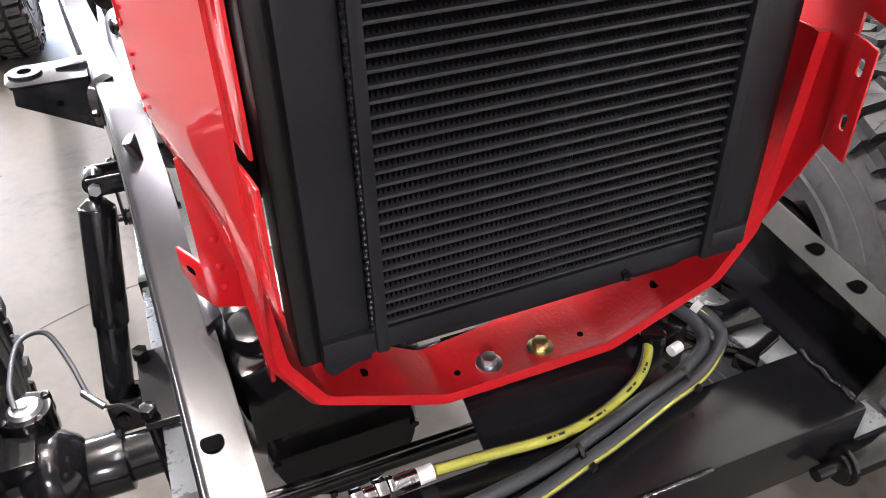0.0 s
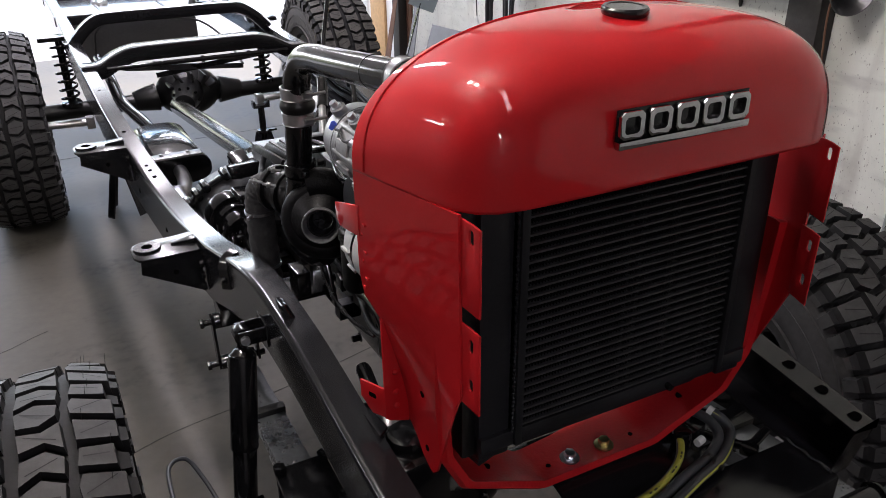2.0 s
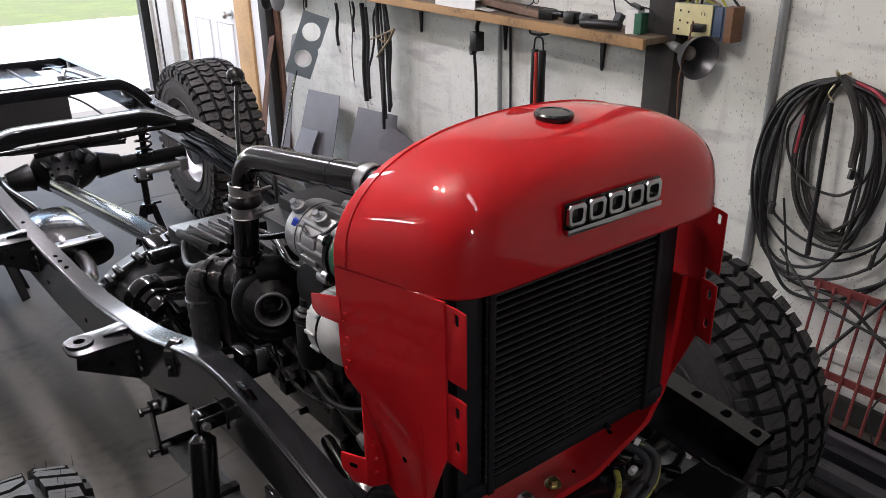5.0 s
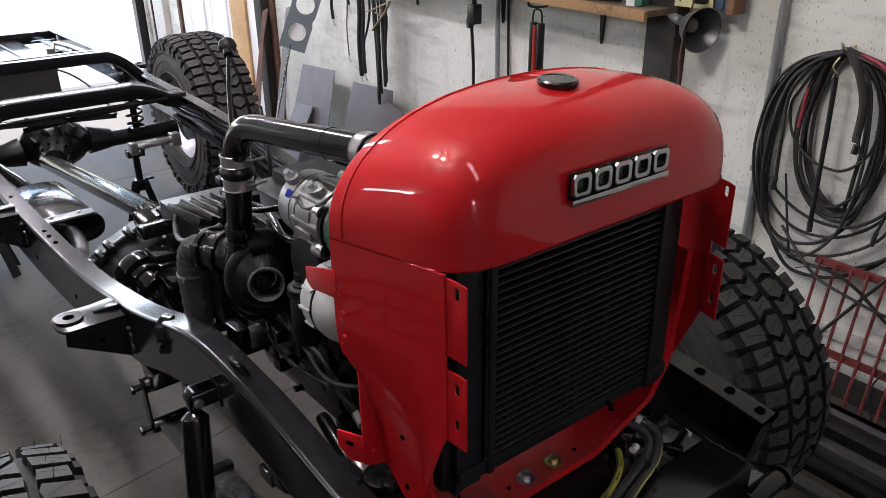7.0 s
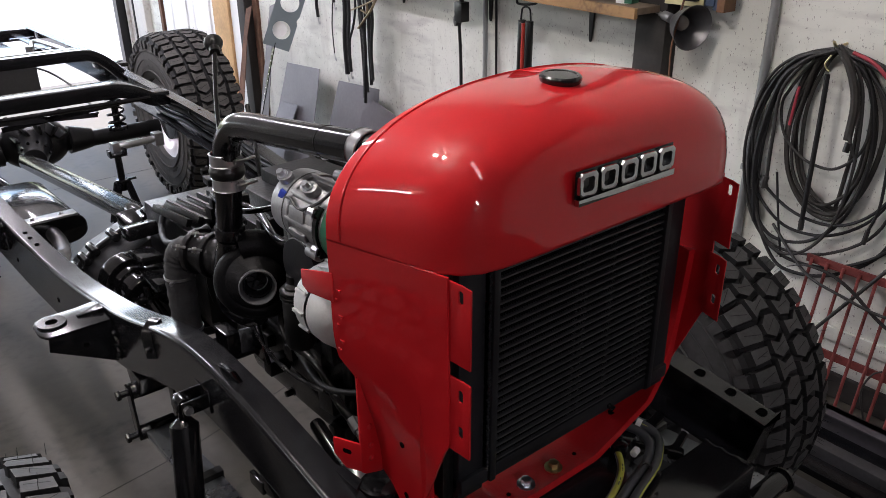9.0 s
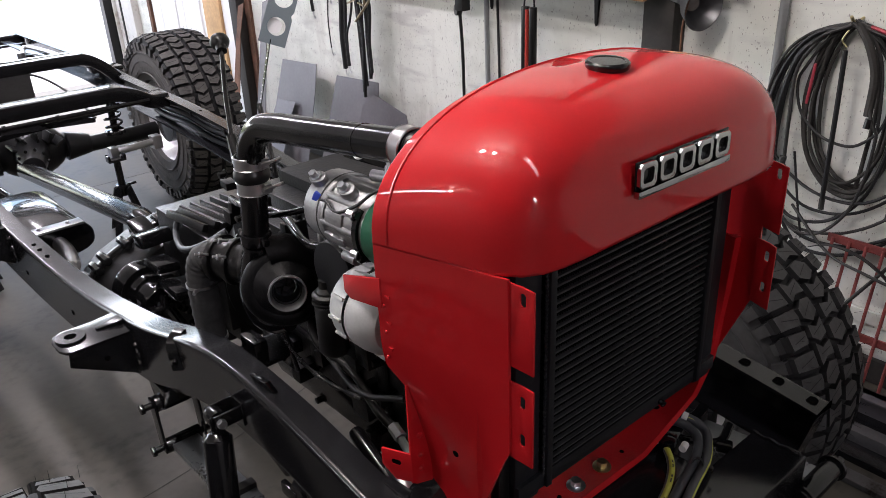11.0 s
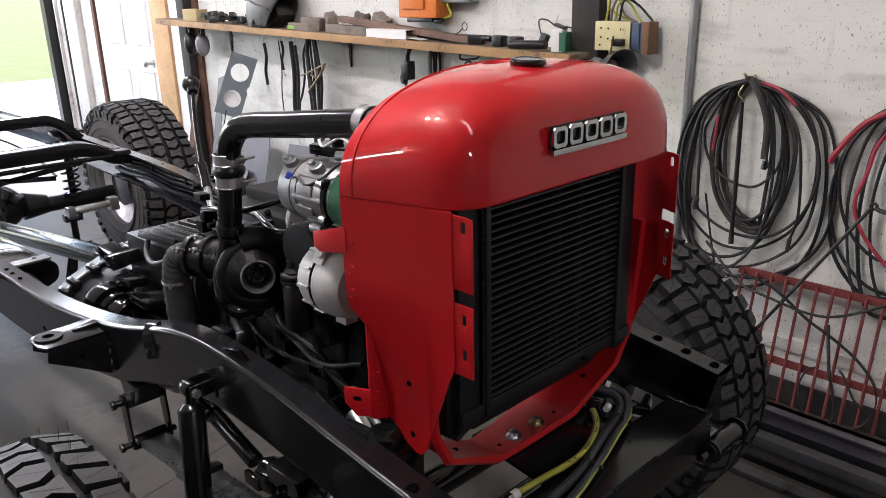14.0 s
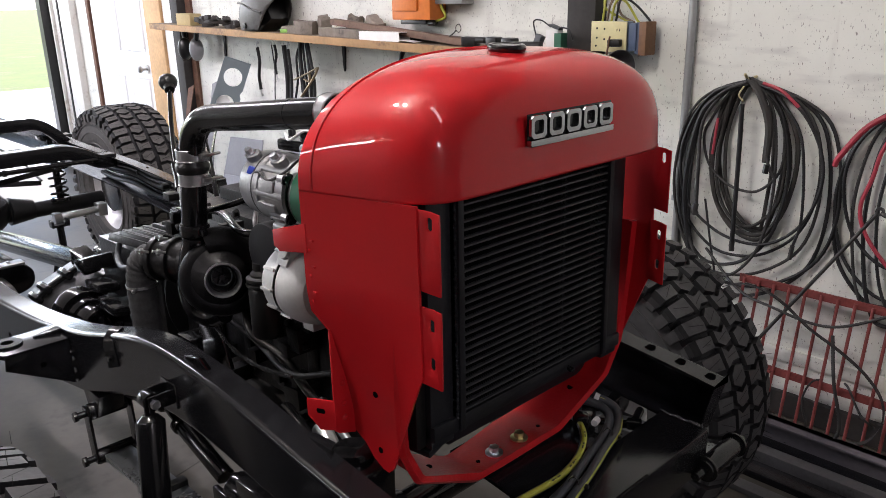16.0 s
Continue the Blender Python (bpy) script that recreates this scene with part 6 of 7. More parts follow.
bm = B(); box(bm, (WX - 0.012, 5.785, 1.02), (0.04, 1.07, 2.04))
part("door_slab", bm, DOORM, door, bevel=0.003)
for zc, h in ((0.62, 0.66), (1.44, 0.60), (1.88, 0.18)):
    for yc in (5.50, 5.96):
        bm = B()
        o, i = (0.165, h / 2), (0.13, h / 2 - 0.035)
        rows = [[(WX - 0.0325 - d, yc + sy * w, zc + sz * hh) for sy, sz in ((-1, -1), (1, -1), (1, 1), (-1, 1))] for w, hh, d in ((o[0], o[1], 0.0), (o[0] - 0.008, o[1] - 0.008, 0.010), (i[0] + 0.012, i[1] + 0.012, 0.002), (i[0], i[1], 0.008))]
        vs = grid_faces(bm, rows, True)
        bm.faces.new(vs[-1])
        part("door_panel", bm, DOORM, door)
bm = B()
cyl(bm, (WX - 0.03, 5.345, 1.015), (WX - 0.045, 5.345, 1.015), 0.032, n=24); cyl(bm, (WX - 0.04, 5.345, 1.015), (WX - 0.075, 5.345, 1.015), 0.012, n=16); ball(bm, (WX - 0.095, 5.345, 1.015), 0.028, (0.8, 1, 1), 18)
part("door_knob", bm, STEEL, door, "dull steel round door knob")
bm = B(); box(bm, (WX - 0.03, 5.095, 1.08), (0.06, 0.27, 2.16)); box(bm, (WX - 0.03, 5.72, 2.12), (0.06, 1.3, 0.12))
solid("trim_door_casing", bm, PINE, "raw pine door casing", "trim", kind="structure", bevel=0.004)
bm = B(); box(bm, (WX - 0.02, 4.855, 1.25), (0.04, 0.20, 2.5))
solid("trim_white_board", bm, DOORM, "white painted board beside the door", "trim", kind="structure", bevel=0.003)
bm = B(); box(bm, (WX - 0.04, 4.695, 1.5), (0.08, 0.11, 3.0))
solid("wall_post", bm, DARKWOOD, "dark stained wooden wall post", "post", kind="structure", bevel=0.006)
bm = B(); box(bm, (WX - 0.01, 4.60, 1.5), (0.02, 0.07, 3.0))
solid("stained_strip", bm, RUST, "rust-stained strip of wall", "trim", kind="structure")
bm = B(); box(bm, (WX - 0.04, 1.205, 1.5), (0.08, 0.135, 3.0))
solid("wall_post", bm, DARKWOOD, "dark stained wooden wall post", "post", kind="structure", bevel=0.006)
bm = B(); cyl(bm, (WX - 0.018, 0.765, 0.0), (WX - 0.018, 0.752, 3.0), 0.0155, n=16)
for z in (0.75, 1.9):
    box(bm, (WX - 0.01, 0.76, z), (0.02, 0.06, 0.02))
solid("conduit_pipe", bm, GALV, "grey electrical conduit pipe on the wall", "conduit", kind="structure")
bm = B(); box(bm, (WX - 0.012, 1.0, 0.05), (0.024, 7.6, 0.09))
solid("baseboard", bm, DARKWOOD, "dirty dark wall base", "baseboard", kind="structure", bevel=0.004)
bm = B(); box(bm, (WX - 0.006, 0.2, 0.24), (0.012, 3.2, 0.05))
solid("trim_wall_batten", bm, WALLM, "whitewashed ledge low on the wall", "trim", kind="structure", bevel=0.003)

# ---- shelf ----
ST = 1.308
FALL = 0.0237
SLOPE = Matrix(((1, 0, 0, 0), (0, 1, 0, 0), (0, FALL, 1, -FALL * 2.23), (0, 0, 0, 1)))


def st(y):
    """Height of the shelf at y: it falls a little towards its near end."""
    return ST + FALL * (y - 2.23)


lay = SLOPE
shelf = thing("wall_shelf", "long wooden wall shelf with raw front edge", "shelf")
bm = B(); box(bm, (1.63, 2.98, ST - 0.012), (0.21, 3.62, 0.024))
part("shelf_board", bm, OLDWOOD, shelf, bevel=0.002)
bm = B(); box(bm, (1.523, 2.98, ST - 0.018), (0.02, 3.62, 0.038))
part("front_edge", bm, mat("aged_pine_edge", (0.36, 0.215, 0.10), 0.75, 0, 0.3, 4, 45, 0.3, rvar=0.08, stain=(0.17, 0.10, 0.055)), shelf, "raw pine front edge", bevel=0.002)
for y in (1.55, 2.165, 2.85, 4.155):
    bm = B(); prism(bm, [(-0.016, ST - 0.026), (0.016, ST - 0.026), (0.006, ST - 0.19), (0.0, ST - 0.20), (-0.004, ST - 0.19)], lambda u, v, w: (WX - 0.012 + w, y + u, v), 0.011)
    box(bm, (1.65, y, ST - 0.029), (0.18, 0.030, 0.008))
    part("shelf_bracket", bm, PLASTIC, shelf, "thin dark shelf bracket")
lay = None


def onshelf(name, bm, m, label, cat, bevel=0.002, angle=38, **k):
    ob = solid(name, bm, m, label, cat, bevel=bevel, angle=angle, **k)
    ob.data.transform(SLOPE)
    return ob


bm = B(); box(bm, (1.60, 4.36, ST + 0.037), (0.09, 0.16, 0.075), (0, 0, 6))
onshelf("wood_block", bm, mat("yellowed_wood", (0.42, 0.33, 0.16), 0.7, 0, 0.15, 8, 60, 0.2), "yellowed wooden block on the shelf", "wood block", 0.003)
rnd = random.Random(5)
for k in range(12):
    bm = B()
    y, x = 4.16 - k * 0.040 + rnd.uniform(-0.02, 0.02), rnd.uniform(1.57, 1.66)
    L = rnd.uniform(0.06, 0.15)
    z = ST + 0.015 + (k % 3) * 0.02
    box(bm, (x, y, z), (0.03, L, 0.028), (rnd.uniform(-12, 12), 0, rnd.uniform(-60, 60)))
    cyl(bm, (x - 0.02, y, z), (x + 0.02, y + 0.02, z + 0.006), 0.012, n=10)
    onshelf("tool_head", bm, mat("dark_tool_steel", (0.045, 0.042, 0.04), 0.6, 0.5, 0.3, 20, 100, 0.3) if k == 0 else bpy.data.materials["dark_tool_steel"], "small dark steel tool head in a pile", "tool", 0.003, group="tool heads on the shelf")
# welding helmet: a deep shell, open towards the shelf's far side, lying on its rim
helmet = thing("welding_helmet", "dark grey welding helmet lying on its side, open end out", "welding helmet", (1.60, 3.36, st(3.36)))
bm = B()
bmesh.ops.create_uvsphere(bm, u_segments=36, v_segments=22, radius=1.0, matrix=Matrix.Translation((0.0, 0.05, 0.10)) @ Matrix.Rotation(radians(-28), 4, "X") @ Matrix.Diagonal((0.115, 0.235, 0.185, 1)))
for co, no in (((0, -0.085, 0.10), (0, -0.80, -0.60)), ((0, 0, 0.006), (0, 0, -1))):
    bmesh.ops.bisect_plane(bm, geom=bm.verts[:] + bm.edges[:] + bm.faces[:], plane_co=co, plane_no=no, clear_outer=True)
HELM = mat("grey_helmet", (0.075, 0.073, 0.068), 0.5, 0, 0.25, 8, 80, 0.1, stain=(0.045, 0.044, 0.04))
sh = part("helmet_shell", bm, HELM, helmet, angle=70)
md = sh.modifiers.new("thickness", "SOLIDIFY"); md.thickness = 0.006
bm = B(); box(bm, (0.01, 0.02, 0.075), (0.13, 0.20, 0.12), (-28, 0, 0))
part("helmet_lining", bm, PLASTIC, helmet, "black head band and lining", bevel=0.03)
bm = B(); cyl(bm, (-0.10, 0.10, 0.035), (-0.118, 0.10, 0.035), 0.017, n=16)
part("pivot_knob", bm, PLASTIC, helmet, "black pivot knob", bevel=0.003)
bm = B(); box(bm, (-0.1045, 0.10, 0.185), (0.003, 0.085, 0.012), (-10, -12, 0))
part("label_bar", bm, WHITEP, helmet, "small pale label bar")
bm = B(); sweep(bm, [(-0.085, 0.20, 0.16), (-0.108, 0.12, 0.155), (-0.115, 0.02, 0.13), (-0.110, -0.08, 0.11)], 0.005, 8)
part("shell_ridge", bm, HELM, helmet)
GREYWOOD = mat("grey_weathered_wood", (0.17, 0.145, 0.12), 0.85, 0, 0.45, 9, 60, 0.6, stain=(0.07, 0.06, 0.05))
rnd = random.Random(31)
for x, y, L, h, turn, lean in ((1.585, 2.985, 0.13, 0.082, 14, 0), (1.65, 2.905, 0.09, 0.095, -25, 10), (1.60, 3.12, 0.16, 0.042, 8, 0), (1.66, 2.66, 0.08, 0.105, 30, 14), (1.67, 2.50, 0.12, 0.085, -12, 24)):
    bm = B()
    n = 5
    rows = []
    for i in range(n + 1):
        f = i / n - 0.5
        w = 0.036 * (1 - 0.25 * abs(f)) + rnd.uniform(-0.004, 0.004)
        k = h * rnd.uniform(0.86, 1.0)
        rows.append([(-w, f * L, 0.001), (w, f * L, 0.001), (w + rnd.uniform(-0.004, 0.004), f * L, k * 0.6), (w * 0.7, f * L + rnd.uniform(-0.004, 0.004), k), (-w * 0.8, f * L, k * rnd.uniform(0.88, 1.0))])
    vs = grid_faces(bm, rows, True)
    bm.faces.new(vs[0]), bm.faces.new(vs[-1])
    bmesh.ops.transform(bm, matrix=pose(x, y, ST + L * 0.5 * math.sin(radians(lean)), lean, 0, turn), verts=bm.verts[:])
    onshelf("scrap_block", bm, GREYWOOD, "weathered grey scrap wood block on the shelf", "block", 0.002, group="scrap blocks")
bm = B(); box(bm, (1.57, 3.17, ST + 0.012), (0.03, 0.05, 0.02), (0, 0, 20))
onshelf("green_clip", bm, mat("lime_plastic", (0.2, 0.4, 0.08), 0.5), "small lime green clip on the shelf", "clip", 0.004)
BROWNWOOD = mat("brown_weathered_plank", (0.15, 0.095, 0.07), 0.85, 0, 0.4, 7, 60, 0.5, stain=(0.07, 0.05, 0.04))
for y0, z0, y1, z1, x0, x1, w, h, m in ((2.84, 0.0, 2.44, 0.0, 1.59, 1.585, 0.055, 0.042, GREYWOOD), (2.76, 0.058, 1.76, 0.0, 1.605, 1.60, 0.045, 0.030, BROWNWOOD), (2.44, 0.0, 1.80, 0.0, 1.68, 1.68, 0.05, 0.03, DARKWOOD)):
    bm = B()
    rows = []
    for i in range(9):
        f = i / 8
        e = 0.0025 * math.sin(i * 2.1 + y0)
        x, y, z = x0 + (x1 - x0) * f, y0 + (y1 - y0) * f, ST + z0 + (z1 - z0) * f + 0.001
        rows.append([(x - w / 2 + e, y, z), (x + w / 2, y, z), (x + w / 2 - e, y, z + h), (x - w / 2 + e, y, z + h + e * 0.6)])
    vs = grid_faces(bm, rows, True)
    bm.faces.new(vs[0]), bm.faces.new(vs[-1])
    onshelf("plank", bm, m, "weathered narrow plank lying on the shelf", "plank", 0.002, group="planks on the shelf")
box_ = thing("white_box", "flat white carton with an open end", "box", (1.565, 2.30, st(2.30)))
bm = B()
for dz in (0.002, 0.042):
    box(bm, (0, 0, dz), (0.07, 0.30, 0.003))
for dx in (-0.034, 0.034):
    box(bm, (dx, 0, 0.022), (0.003, 0.30, 0.043))
box(bm, (0, 0.148, 0.022), (0.07, 0.003, 0.043))
part("carton", bm, WHITEP, box_)
bm = B(); box(bm, (0.0, -0.19, 0.004), (0.06, 0.09, 0.002), (6, 0, 10))
part("open_flap", bm, WHITEP, box_)
bm = B(); sweep(bm, [(1.60, 1.93, ST + 0.01), (1.60, 1.86, ST + 0.05), (1.60, 1.84, ST + 0.065)], 0.003, 6); turned(bm, [(0.016, -0.002), (0.019, 0), (0.016, 0.002)], pose(1.60, 1.825, ST + 0.075, 0, 90, 0), 20)
onshelf("wire_hook", bm, CABLE, "bent wire hook with an eye on the shelf", "hook", 0)
for y in (1.61, 1.52):
    bm = B(); box(bm, (1.60, y, ST + 0.024), (0.05, 0.06, 0.048))
    onshelf("black_cube", bm, PLASTIC, "small black rubber cube on the shelf", "block", 0.008, group="black cubes")
bm = B(); box(bm, (1.60, 1.75, ST + 0.022), (0.05, 0.07, 0.04), (0, 0, 15)); cyl(bm, (1.60, 1.72, ST + 0.03), (1.60, 1.66, ST + 0.03), 0.014, n=14)
onshelf("cable_clamp", bm, PLASTIC, "black clamp piece on the shelf", "clamp", 0.005)
bm = B(); cyl(bm, (1.555, 1.51, ST + 0.018), (1.57, 1.33, ST + 0.026), 0.018, n=18); cyl(bm, (1.555, 1.515, ST + 0.018), (1.555, 1.51, ST + 0.018), 0.012, n=14)
onshelf("rubber_hose_piece", bm, PLASTIC, "short black rubber hose piece on the shelf", "hose", 0.002)
pk = thing("small_carton", "small white and green carton with a cable", "box", (1.60, 1.285, st(1.285)))
bm = B(); box(bm, (0, 0, 0.045), (0.05, 0.05, 0.09), (0, 0, 10))
part("carton_body", bm, WHITEP, pk, bevel=0.002)
bm = B(); box(bm, (0.004, -0.027, 0.04), (0.055, 0.03, 0.075), (0, 0, 10))
part("carton_side", bm, mat("green_print", (0.03, 0.13, 0.08), 0.5), pk, "dark green printed side", bevel=0.001)
bm = B(); box(bm, (0.0, -0.005, 0.10), (0.035, 0.05, 0.01), (20, 0, 10)); box(bm, (-0.01, 0.07, 0.05), (0.03, 0.03, 0.04), (20, 10, 0))
pieces("plug", bm, HOSE, pk, "grey plug", bevel=0.003)
bm = B(); sweep(bm, [(0.0, 0.02, 0.10), (-0.01, 0.06, 0.125), (-0.01, 0.10, 0.12), (-0.01, 0.085, 0.06)], 0.003, 8); sweep(bm, [(0.0, -0.03, 0.10), (0.0, -0.07, 0.09), (0.0, -0.09, 0.05)], 0.003, 8)
pieces("cable", bm, CABLE, pk)

# electrics on the wall
orange = thing("fuse_box", "orange metal switch box on the wall", "switch box", (WX - 0.06, 2.17, 1.475))
bm = B(); box(bm, (0, 0, 0.06), (0.11, 0.27, 0.26))
OR = mat("orange_enamel", (0.62, 0.17, 0.025), 0.4, 0, 0.12, 8, 60, 0.08)
part("case", bm, OR, orange, bevel=0.008)
bm = B(); box(bm, (-0.058, 0.03, 0.065), (0.014, 0.17, 0.19))
part("box_door", bm, OR, orange, bevel=0.006)
for k, dy in enumerate((0.08, 0.062, 0.044, 0.010, -0.006, -0.022, -0.038, -0.05)):
    bm = B(); box(bm, (-0.0655, dy + 0.02, 0.045), (0.001, 0.011, 0.024))
    part("stencil_bar", bm, DARKWOOD, orange, "dark stencilled bar")
bm = B(); box(bm, (0.0, 0, -0.08), (0.08, 0.18, 0.02)); cyl(bm, (-0.03, -0.1, -0.085), (-0.03, -0.14, -0.085), 0.01, n=10)
part("terminal_block", bm, PLASTIC, orange, bevel=0.003)
bm = B(); box(bm, (WX - 0.04, 1.98, 1.575), (0.08, 0.24, 0.20))
solid("junction_box", bm, GALV, "grey metal junction box on the wall", "junction box", bevel=0.006)
for pts, m in (([(WX - 0.08, 2.02, 1.60), (WX - 0.07, 2.01, 1.48), (WX - 0.06, 1.99, 1.42), (WX - 0.06, 2.05, 1.40)], HOSEY), ([(WX - 0.07, 2.025, 1.60), (WX - 0.06, 2.015, 1.48), (WX - 0.05, 2.0, 1.43)], CABLE), ([(WX - 0.03, 2.36, 1.7), (WX - 0.03, 2.37, 1.55), (WX - 0.03, 2.33, 1.46), (WX - 0.05, 2.28, 1.44)], CABLE)):
    bm = B(); sweep(bm, pts, 0.006, 8)
    solid("wall_cable", bm, m, "cable running to the switch box", "cable", group="wall cables")
outlet = thing("outlet_box", "ivory wall socket box with plugs", "socket box", (WX - 0.075, 1.055, 1.352))
bm = B(); box(bm, (0, 0.0, 0), (0.05, 0.155, 0.11))
part("box_body", bm, mat("galvanised_box", (0.25, 0.3, 0.38), 0.5, 0.5), outlet, bevel=0.003)
bm = B(); box(bm, (-0.028, 0.0, 0), (0.006, 0.16, 0.112))
IV = mat("ivory_plate", (0.60, 0.55, 0.30), 0.5, 0, 0.1, 12, 60, 0.1)
part("face_plate", bm, IV, outlet, bevel=0.004)
for y, z in ((0.052, 0.03), (0.018, 0.028), (0.052, -0.005), (0.018, -0.01), (0.055, -0.035), (-0.045, 0.022)):
    bm = B(); cyl(bm, (-0.030, y, z), (-0.0325, y, z), 0.004 if y > 0 else 0.016, n=16)
    part("screw" if y > 0 else "socket_face", bm, DARKWOOD if y > 0 else IV, outlet)
bm = B()
for dy in (-0.006, 0.006):
    box(bm, (-0.0332, -0.045 + dy, 0.025), (0.001, 0.003, 0.010))
pieces("socket_slot", bm, CORE, outlet)
bm = B(); box(bm, (-0.045, -0.04, -0.022), (0.035, 0.05, 0.028), (0, 0, 10))
part("plug", bm, PLASTIC, outlet, "black plug", bevel=0.006)
bm = B(); box(bm, (0.0, -0.10, 0.0), (0.05, 0.035, 0.10)); box(bm, (0.01, -0.135, -0.005), (0.06, 0.05, 0.115))
part("side_box", bm, mat("blue_grey_box", (0.06, 0.09, 0.15), 0.5), outlet, "blue grey switch box", bevel=0.004)
bm = B(); box(bm, (0.0, -0.150, -0.005), (0.07, 0.03, 0.12))
part("wood_pad", bm, mat("brown_wood", (0.2, 0.1, 0.05), 0.7, 0, 0.25, 8, 60, 0.3), outlet, "brown wooden pad", bevel=0.003)
for k in range(4):
    bm = B(); sweep(bm, [(0.0, 0.05 - k * 0.02, 0.055), (-0.02 - k * 0.008, 0.03 - k * 0.03, 0.10 + k * 0.012), (0.0, 0.04 - k * 0.045, 0.15 - k * 0.012), (0.02, 0.05 - k * 0.07, 0.10 - k * 0.02), (0.02, -0.06 - k * 0.02, 0.05)], 0.0045, 8)
    part("cable", bm, (HOSEY, OLDWOOD, HOSEY, CABLE)[k], outlet)
lampw = thing("clamp_lamp", "dull metal clamp lamp with a cone reflector", "lamp", (WX - 0.12, 1.03, 1.235))
bm = B()
lm = Vector((0.30, 0.92, 0.12)).to_track_quat("Z", "Y").to_matrix().to_4x4()
turned(bm, [(0.016, 0.085), (0.02, 0.06), (0.03, 0.045), (0.055, 0.01), (0.078, -0.045), (0.080, -0.047)], lm, 32)
refl = part("reflector", bm, mat("dull_reflector", (0.16, 0.16, 0.165), 0.4, 0.8, 0.2, 8, 60, 0.1), lampw, angle=60)
md = refl.modifiers.new("thickness", "SOLIDIFY"); md.thickness = 0.002
bm = B(); cyl(bm, lm @ Vector((0, 0, 0.075)), lm @ Vector((0, 0, 0.125)), 0.017, n=16); cyl(bm, lm @ Vector((0, 0, 0.125)), lm @ Vector((0, 0, 0.15)), 0.010, n=12); turned(bm, [(0.010, -0.003), (0.014, 0), (0.010, 0.003)], lm @ Matrix.Translation((0, 0, 0.16)) @ Matrix.Rotation(radians(90), 4, "X"), 16)
part("lamp_socket", bm, GALV, lampw, bevel=0.002)
bm = B(); ball(bm, lm @ Vector((0, 0, 0.02)), 0.027, (1, 1, 1), 16)
part("lamp_bulb", bm, mat("unlit_bulb", (0.25, 0.22, 0.2), 0.2), lampw, "unlit frosted bulb")
bm = B(); sweep(bm, [(-0.02, -0.005, 0.12), (-0.03, 0.0, 0.05), (-0.02, 0.03, -0.08), (0.02, 0.05, -0.25)], 0.0035, 8)
part("lamp_cable", bm, RUST, lampw)

# things hanging below the shelf
muff = thing("ear_muffs", "grey and black ear muffs hanging from a nail", "ear muffs", (1.62, 4.41, 1.20))
muff.scale = (1.5, 1.5, 1.4)
for dy in (-0.045, 0.045):
    bm = B(); ball(bm, (-0.01 * (dy > 0), dy, 0), 0.048, (0.7, 0.55, 1.15), 18)
    part("ear_cup", bm, mat("ear_cup_grey", (0.2, 0.2, 0.21), 0.5), muff) if dy < 0 else part("ear_cup", bm, PLASTIC, muff)
bm = B(); sweep(bm, [(0, -0.05, 0.03), (0, -0.06, 0.09), (0, -0.03, 0.135), (0, 0.03, 0.135), (0, 0.06, 0.09), (0, 0.05, 0.03)], 0.011, 10)
part("head_band", bm, PLASTIC, muff, "padded black head band")
for y, z0, z1, r, m in ((3.53, 1.24, 0.99, 0.010, PLASTIC), (3.37, 1.26, 0.80, 0.0035, CABLE), (3.34, 1.26, 1.09, 0.008, PLASTIC), (3.24, 1.26, 0.70, 0.014, CABLE), (3.20, 1.24, 0.72, 0.009, CABLE)):
    t = thing("hanging_strap", "black rubber strap hanging from the shelf", "strap", (1.60, y, 0), "hanging straps")
    bm = B(); sweep(bm, [(0, 0, z0), (0.004, -0.006, (z0 * 2 + z1) / 3), (0, 0.008, (z0 + 2 * z1) / 3), (0, 0, z1)], r, 8)
    part("strap", bm, m, t)
    bm = B(); sweep(bm, [(0, 0, z0), (0, 0.004, z0 + 0.02), (0, -0.008, z0 + 0.035), (0, -0.018, z0 + 0.02)], 0.003, 6); sweep(bm, [(0, 0, z1), (0, -0.004, z1 - 0.03), (0, -0.014, z1 - 0.04), (0, -0.02, z1 - 0.025)], 0.003, 6)
    pieces("hook", bm, STEEL, t, "wire hook")
AGEDBRASS = mat("aged_brass", (0.30, 0.235, 0.15), 0.5, 0.6, 0.3, 20, 100, 0.3)
jc = thing("jumper_cables", "black jumper cables with brass clamps over a hook", "cables", (1.60, 3.02, 0))
rnd = random.Random(23)
for k in range(7):
    u, v = 0.075 - k * 0.022, rnd.uniform(-0.02, 0.02)
    bm = B(); sweep(bm, [(-0.01 + v, u * 0.7, 1.285), (v, u + 0.012, 1.20), (v, u + rnd.uniform(-0.015, 0.015), 1.05), (v, u * 0.8 + rnd.uniform(-0.02, 0.02), 0.88), (v, u * 0.9, rnd.uniform(0.55, 0.78))], rnd.uniform(0.006, 0.011), 8)
    part("cable", bm, CABLE, jc)
bm = B(); sweep(bm, [(0, 0.05, 1.275), (-0.01, 0.085, 1.20), (-0.01, 0.088, 1.08), (-0.01, 0.12, 0.98), (0, 0.175, 0.90), (0, 0.18, 0.82)], 0.0065, 8)
part("cable", bm, CABLE, jc)
bm = B(); sweep(bm, [(0, 0.055, 1.27), (-0.01, 0.05, 1.305), (0, 0.0, 1.315), (0, -0.06, 1.28)], 0.009, 8)
part("cable", bm, CABLE, jc)
